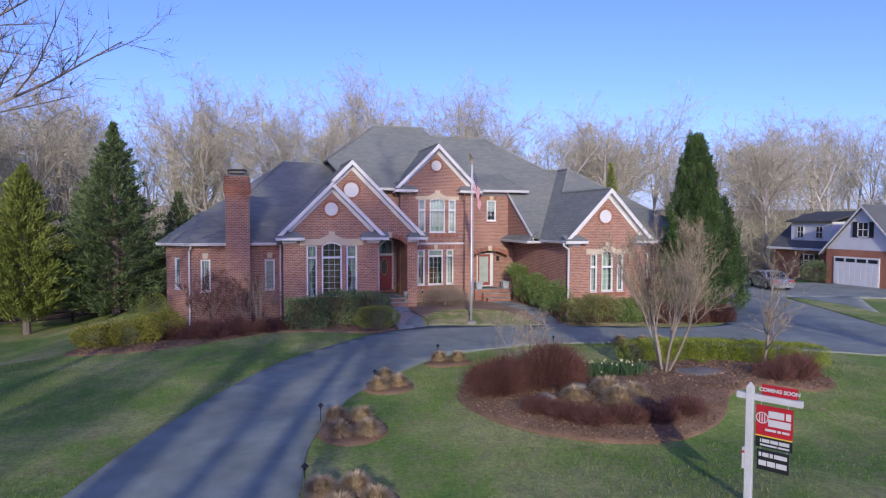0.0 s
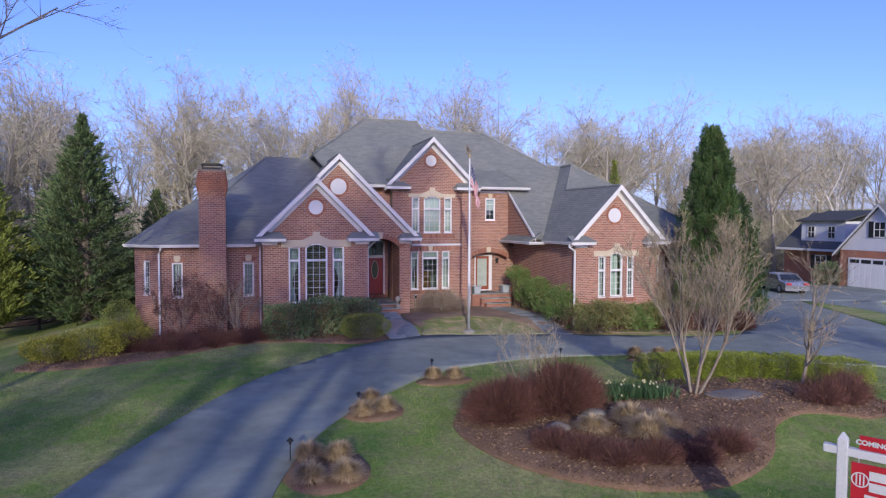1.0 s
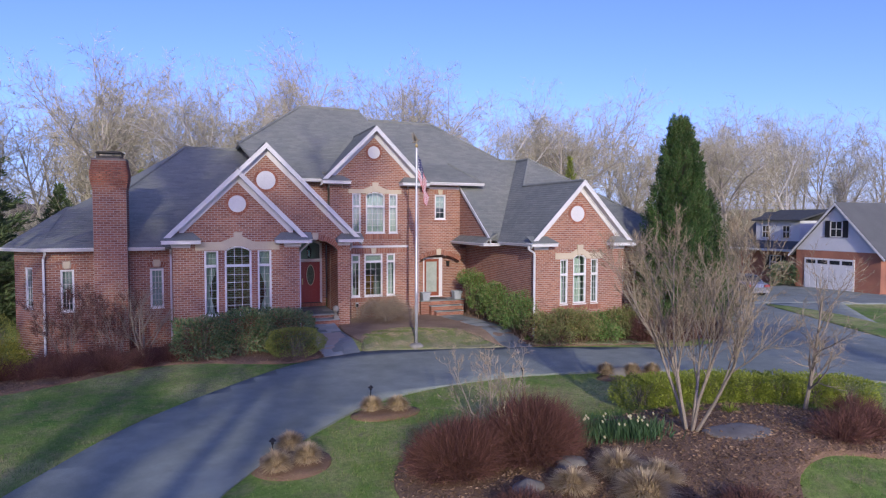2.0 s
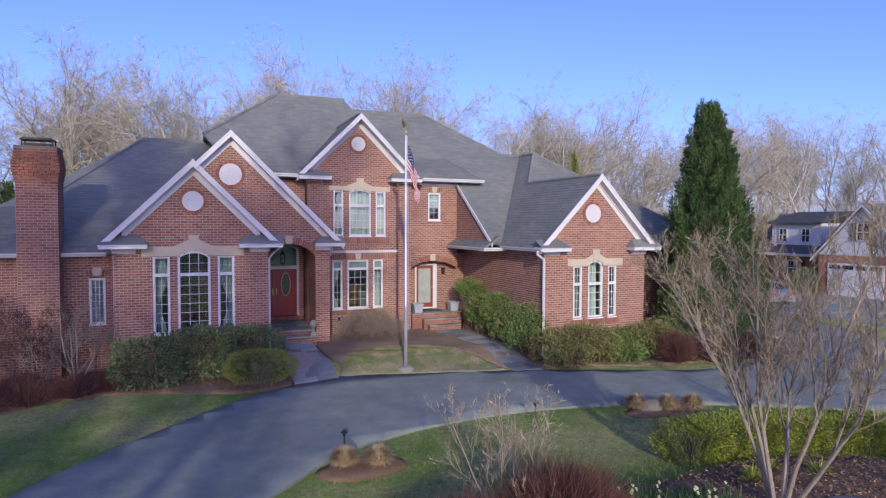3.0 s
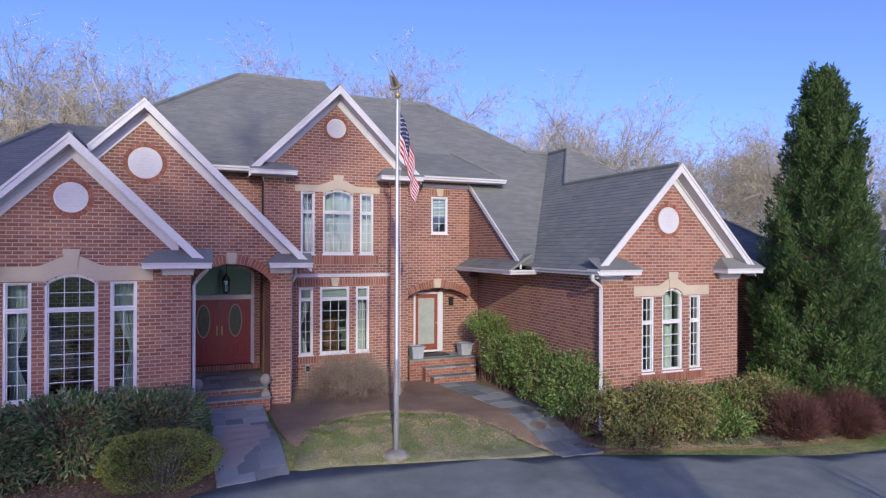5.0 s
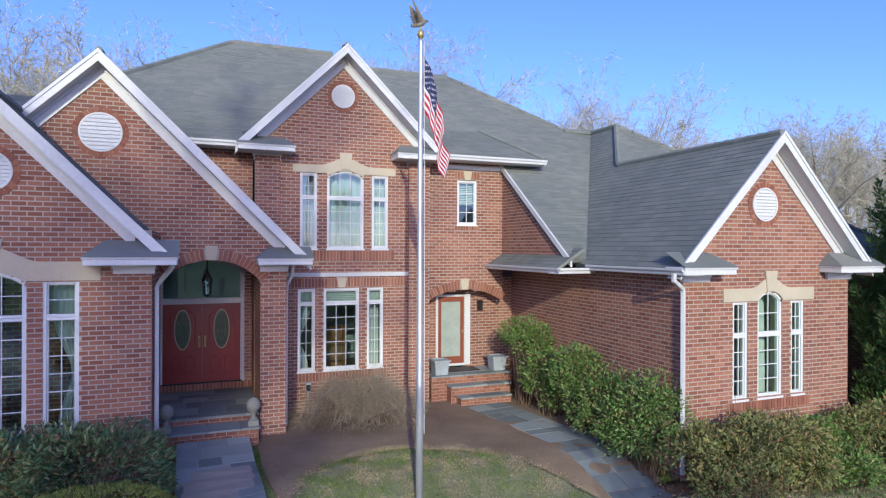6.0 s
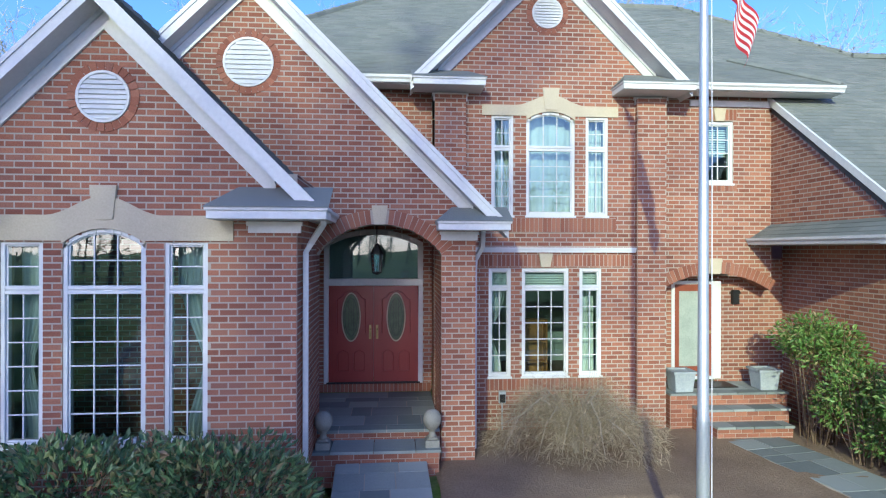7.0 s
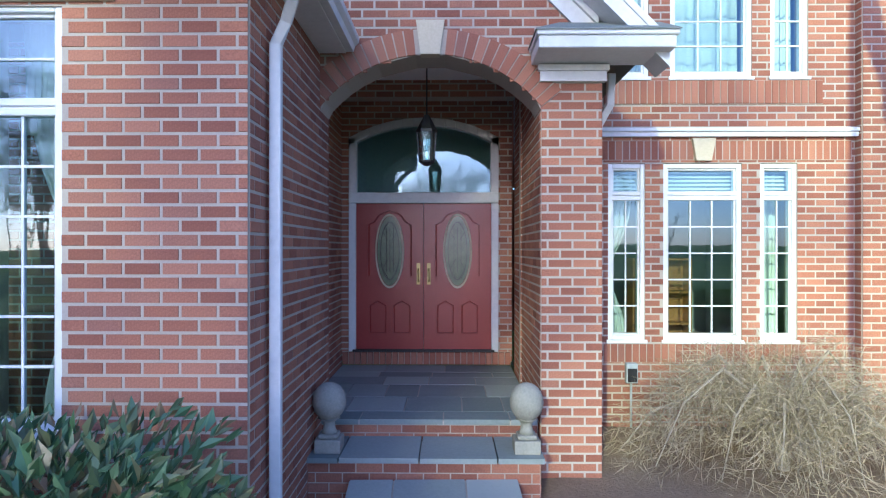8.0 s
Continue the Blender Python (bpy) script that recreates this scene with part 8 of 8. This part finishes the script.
NX, NZ = 49.0, -0.15
nb = thing("neighbouring_house", "white-sided house with brick base, garage gable and dark roof", "house")
YA, YB, AP = 41.7, 34.9, 6.55          # gable wall from corner to corner, and its peak
YC = (YA + YB) / 2
g = Geo()
g.prism([(NX, YB, 2.9), (NX, YA, 2.9), (NX, YC, AP)], (9.0, 0, 0))
wl = put("gable_wall", g, SIDING, nb, "white lap siding")
for i in range(28):
    z = 2.95 + i * 0.125
    h = (AP - z) / (AP - 2.9) * (YA - YB) / 2 - 0.05
    if h > 0.1:
        s = Geo()
        s.hexa([(NX - 0.03, YC - h, z), (NX - 0.03, YC + h, z), (NX + 0.01, YC + h, z), (NX + 0.01, YC - h, z), (NX - 0.005, YC - h, z + 0.12), (NX - 0.005, YC + h, z + 0.12), (NX + 0.01, YC + h, z + 0.12), (NX + 0.01, YC - h, z + 0.12)])
        put("siding_board", s, SIDING, wl)
g = Geo()
g.box(NX, NX + 9, YB, YA, NZ - 0.5, 2.9)
put("wall", g, BRICK, nb, "red brick garage wall")
g = Geo()
g.box(NX + 2.2, NX + 9.0, YA, 49.4, NZ - 0.5, 2.75)
put("wall", g, BRICK, nb, "red brick house wall")
for y0, y1 in ((YA + 0.45, YC), (YB - 0.45, YC)):
    z0 = 2.9 - 0.45 * (AP - 2.9) / ((YA - YB) / 2)
    g = Geo()
    g.prism([(NX - 0.35, y0, z0), (NX - 0.35, y1, AP + 0.06), (NX - 0.35, y1, AP + 0.2), (NX - 0.35, y0, z0 + 0.14)], (9.5, 0, 0))
    put("roof", g, DARKROOF, nb, "dark shingle roof")
    g = Geo()
    g.prism([(NX - 0.38, y0, z0 - 0.1), (NX - 0.38, y1, AP - 0.06), (NX - 0.38, y1, AP + 0.14), (NX - 0.38, y0, z0 + 0.1)], (0.03, 0, 0))
    put("rake_board", g, WHITE, nb)
g = Geo()
g.prism([(NX + 1.6, YC, 2.7), (NX + 6.0, YC, AP - 0.4), (NX + 10.4, YC, 2.7)], (0, 49.8 - YC, 0))
put("roof", g, DARKROOF, nb, "dark shingle roof")
g = Geo()
g.box(NX + 1.5, NX + 1.65, YA, 49.8, 2.58, 2.78)
put("gutter", g, WHITE, nb, "white gutter")
# long shed dormer on the front slope
g = Geo()
g.box(NX + 2.6, NX + 5.5, 43.4, 47.9, 3.3, 5.3)
dm = put("dormer", g, SIDING, nb, "white-sided dormer")
g = Geo()
g.prism([(NX + 2.2, 43.1, 5.26), (NX + 6.2, 43.1, 6.2), (NX + 6.2, 43.1, 6.34), (NX + 2.2, 43.1, 5.4)], (0, 5.1, 0))
put("dormer_roof", g, DARKROOF, dm, "dark shingle dormer roof")


def far_window(x, y0, y1, z0, z1, parent, shutters=True):
    g = Geo()
    for a, b, c, d in ((y0, y0 + 0.08, z0, z1), (y1 - 0.08, y1, z0, z1), (y0, y1, z0, z0 + 0.08), (y0, y1, z1 - 0.08, z1), (y0, y1, (z0 + z1) / 2 - 0.03, (z0 + z1) / 2 + 0.03), ((y0 + y1) / 2 - 0.02, (y0 + y1) / 2 + 0.02, z0, z1)):
        g.box(x - 0.05, x + 0.02, a, b, c, d)
    w = put("window", g, VINYL, parent, "white window")
    p = Geo()
    p.box(x - 0.025, x - 0.012, y0 + 0.05, y1 - 0.05, z0 + 0.05, z1 - 0.05)
    put("pane", p, DARKPANE, w, "dark pane")
    if shutters:
        for a, b in ((y0 - 0.42, y0 - 0.03), (y1 + 0.03, y1 + 0.42)):
            s = Geo()
            s.box(x - 0.05, x, a, b, z0, z1)
            put("shutter", s, SHUTTER, w, "black shutter")


DARKPANE = two_scale("dark_pane", (0.018, 0.022, 0.026), (0.035, 0.040, 0.046), 0.08, 1, 10, 0.02, 0.001, spec=0.6)
far_window(NX - 0.04, YC - 0.5, YC + 0.5, 4.0, 5.3, nb)
far_window(NX + 2.2, 44.8, 46.0, 0.9, 2.2, nb)
far_window(NX + 2.58, 44.3, 45.1, 3.7, 4.9, nb, False)
far_window(NX + 2.58, 46.4, 47.2, 3.7, 4.9, nb, False)
g = Geo()
g.box(NX - 0.06, NX + 0.02, 36.8, 40.9, NZ - 0.1, 2.3)
gd = put("garage_door", g, GDOOR, nb, "white panelled garage door")
for r in range(3):
    for c in range(8):
        s = Geo()
        y = 36.88 + c * 0.5
        s.box(NX - 0.08, NX - 0.05, y, y + 0.42, NZ + 0.05 + r * 0.62, NZ + 0.55 + r * 0.62)
        put("panel", s, GDOOR, gd)
for c in range(4):
    s = Geo()
    y = 36.95 + c * 1.0
    s.box(NX - 0.08, NX - 0.05, y, y + 0.8, 1.86, 2.16)
    put("pane", s, DARKPANE, gd, "dark small panes")
shrub("round_shrub", (NX - 0.2, 42.6, NZ), (1.2, 1.2, 1.9), LEAF_LAUREL, 3500, 0.14, "dark rounded shrub beside the neighbour's garage", seed=231)
far_drive = smooth_loop([(30, 38), (33.0, 35.0), (38, 34.2), (44.0, 31.5), (49.0, 31.0), (48.9, 41.5), (47.5, 42.5), (40.0, 42.0), (34.0, 42.0)], 5)
draped("neighbour_drive", far_drive, 0.03, ASPHALT, "grey asphalt drive before the neighbouring garage", "driveway", 0.004, 1.0)


strip = smooth_loop([(36.5, 34.2), (34.2, 29.4), (31.4, 23.3), (30.6, 20.8), (33.0, 22.2), (35.4, 26.2), (36.9, 30.6)], 4)
draped("grass_strip", strip, 0.06, GRASS, "green strip of lawn between the two drives", "lawn", 0.02, 0.6, 0.02)


def parked_car(at, turn):
    t = thing("parked_car", "silver saloon car parked on the neighbour's drive", "car", at=at)
    t.rotation_euler = (0, 0, radians(turn))
    side = [(-2.2, 0.35), (-2.25, 0.62), (-2.1, 0.86), (-1.35, 0.95), (-0.75, 1.38), (0.55, 1.42), (1.2, 1.0), (2.05, 0.88), (2.28, 0.66), (2.25, 0.35)]
    g = Geo()
    n = len(side)
    for y, k in ((-0.88, 0.0), (-0.80, 1.0), (0.80, 1.0), (0.88, 0.0)):
        for x, z in side:
            inset = 0.12 if z > 1.2 else 0.0
            g.v.append((x, y * (1 - inset), z if k else z - 0.05 * (z > 0.8)))
    for r in range(3):
        for i in range(n - 1):
            a = r * n + i
            g.f.append((a, a + 1, a + n + 1, a + n))
            g.m.append(0)
    g.f += [tuple(range(n)), tuple(range(4 * n - 1, 3 * n - 1, -1))]
    g.m += [0, 0]
    g.box(-2.2, 2.2, -0.85, 0.85, 0.25, 0.36)
    put("body", g, CARPAINT, t, "silver car body", smooth=False)
    for nm, pts in (("rear_window", [(-1.36, 0.97), (-0.80, 1.33)]), ("windscreen", [(1.18, 1.03), (0.6, 1.36)])):
        g = Geo()
        (xa, za_), (xb, zb_) = pts
        e = -0.02 if xa < 0 else 0.02
        g.face([(xa + e, -0.72, za_ + 0.02), (xa + e, 0.72, za_ + 0.02), (xb + e, 0.64, zb_ + 0.02), (xb + e, -0.64, zb_ + 0.02)])
        put(nm, g, DARKPANE, t, "dark glass")
    for s in (-1, 1):
        g = Geo()
        g.prism([(-1.15, s * 0.885, 0.98), (1.0, s * 0.885, 1.0), (0.5, s * 0.80, 1.34), (-0.7, s * 0.80, 1.31)], (0, 0.004 * s, 0))
        put("side_window", g, DARKPANE, t, "dark glass")
        for x in (-1.35, 1.4):
            g = Geo()
            g.tube([(x, s * 0.70, 0.32), (x, s * 0.90, 0.32)], 0.33, 20)
            w = put("wheel", g, SHUTTER, t, "black tyre")
            g = Geo()
            g.tube([(x, s * 0.89, 0.32), (x, s * 0.91, 0.32)], 0.2, 14)
            put("rim", g, STEEL, w, "silver rim")
        g = Geo()
        g.box(-2.27, -2.2, s * 0.62 - 0.18, s * 0.62 + 0.18, 0.66, 0.82)
        put("tail_light", g, SIGN_RED, t, "red tail light")


CARPAINT = two_scale("silver_car_paint", (0.36, 0.37, 0.38), (0.46, 0.47, 0.48), 0.25, 1, 20, 0.01, 0.001, metal=0.7)
parked_car((40.3, 39.4, terrain(40.3, 39.4) + 0.06), 70)
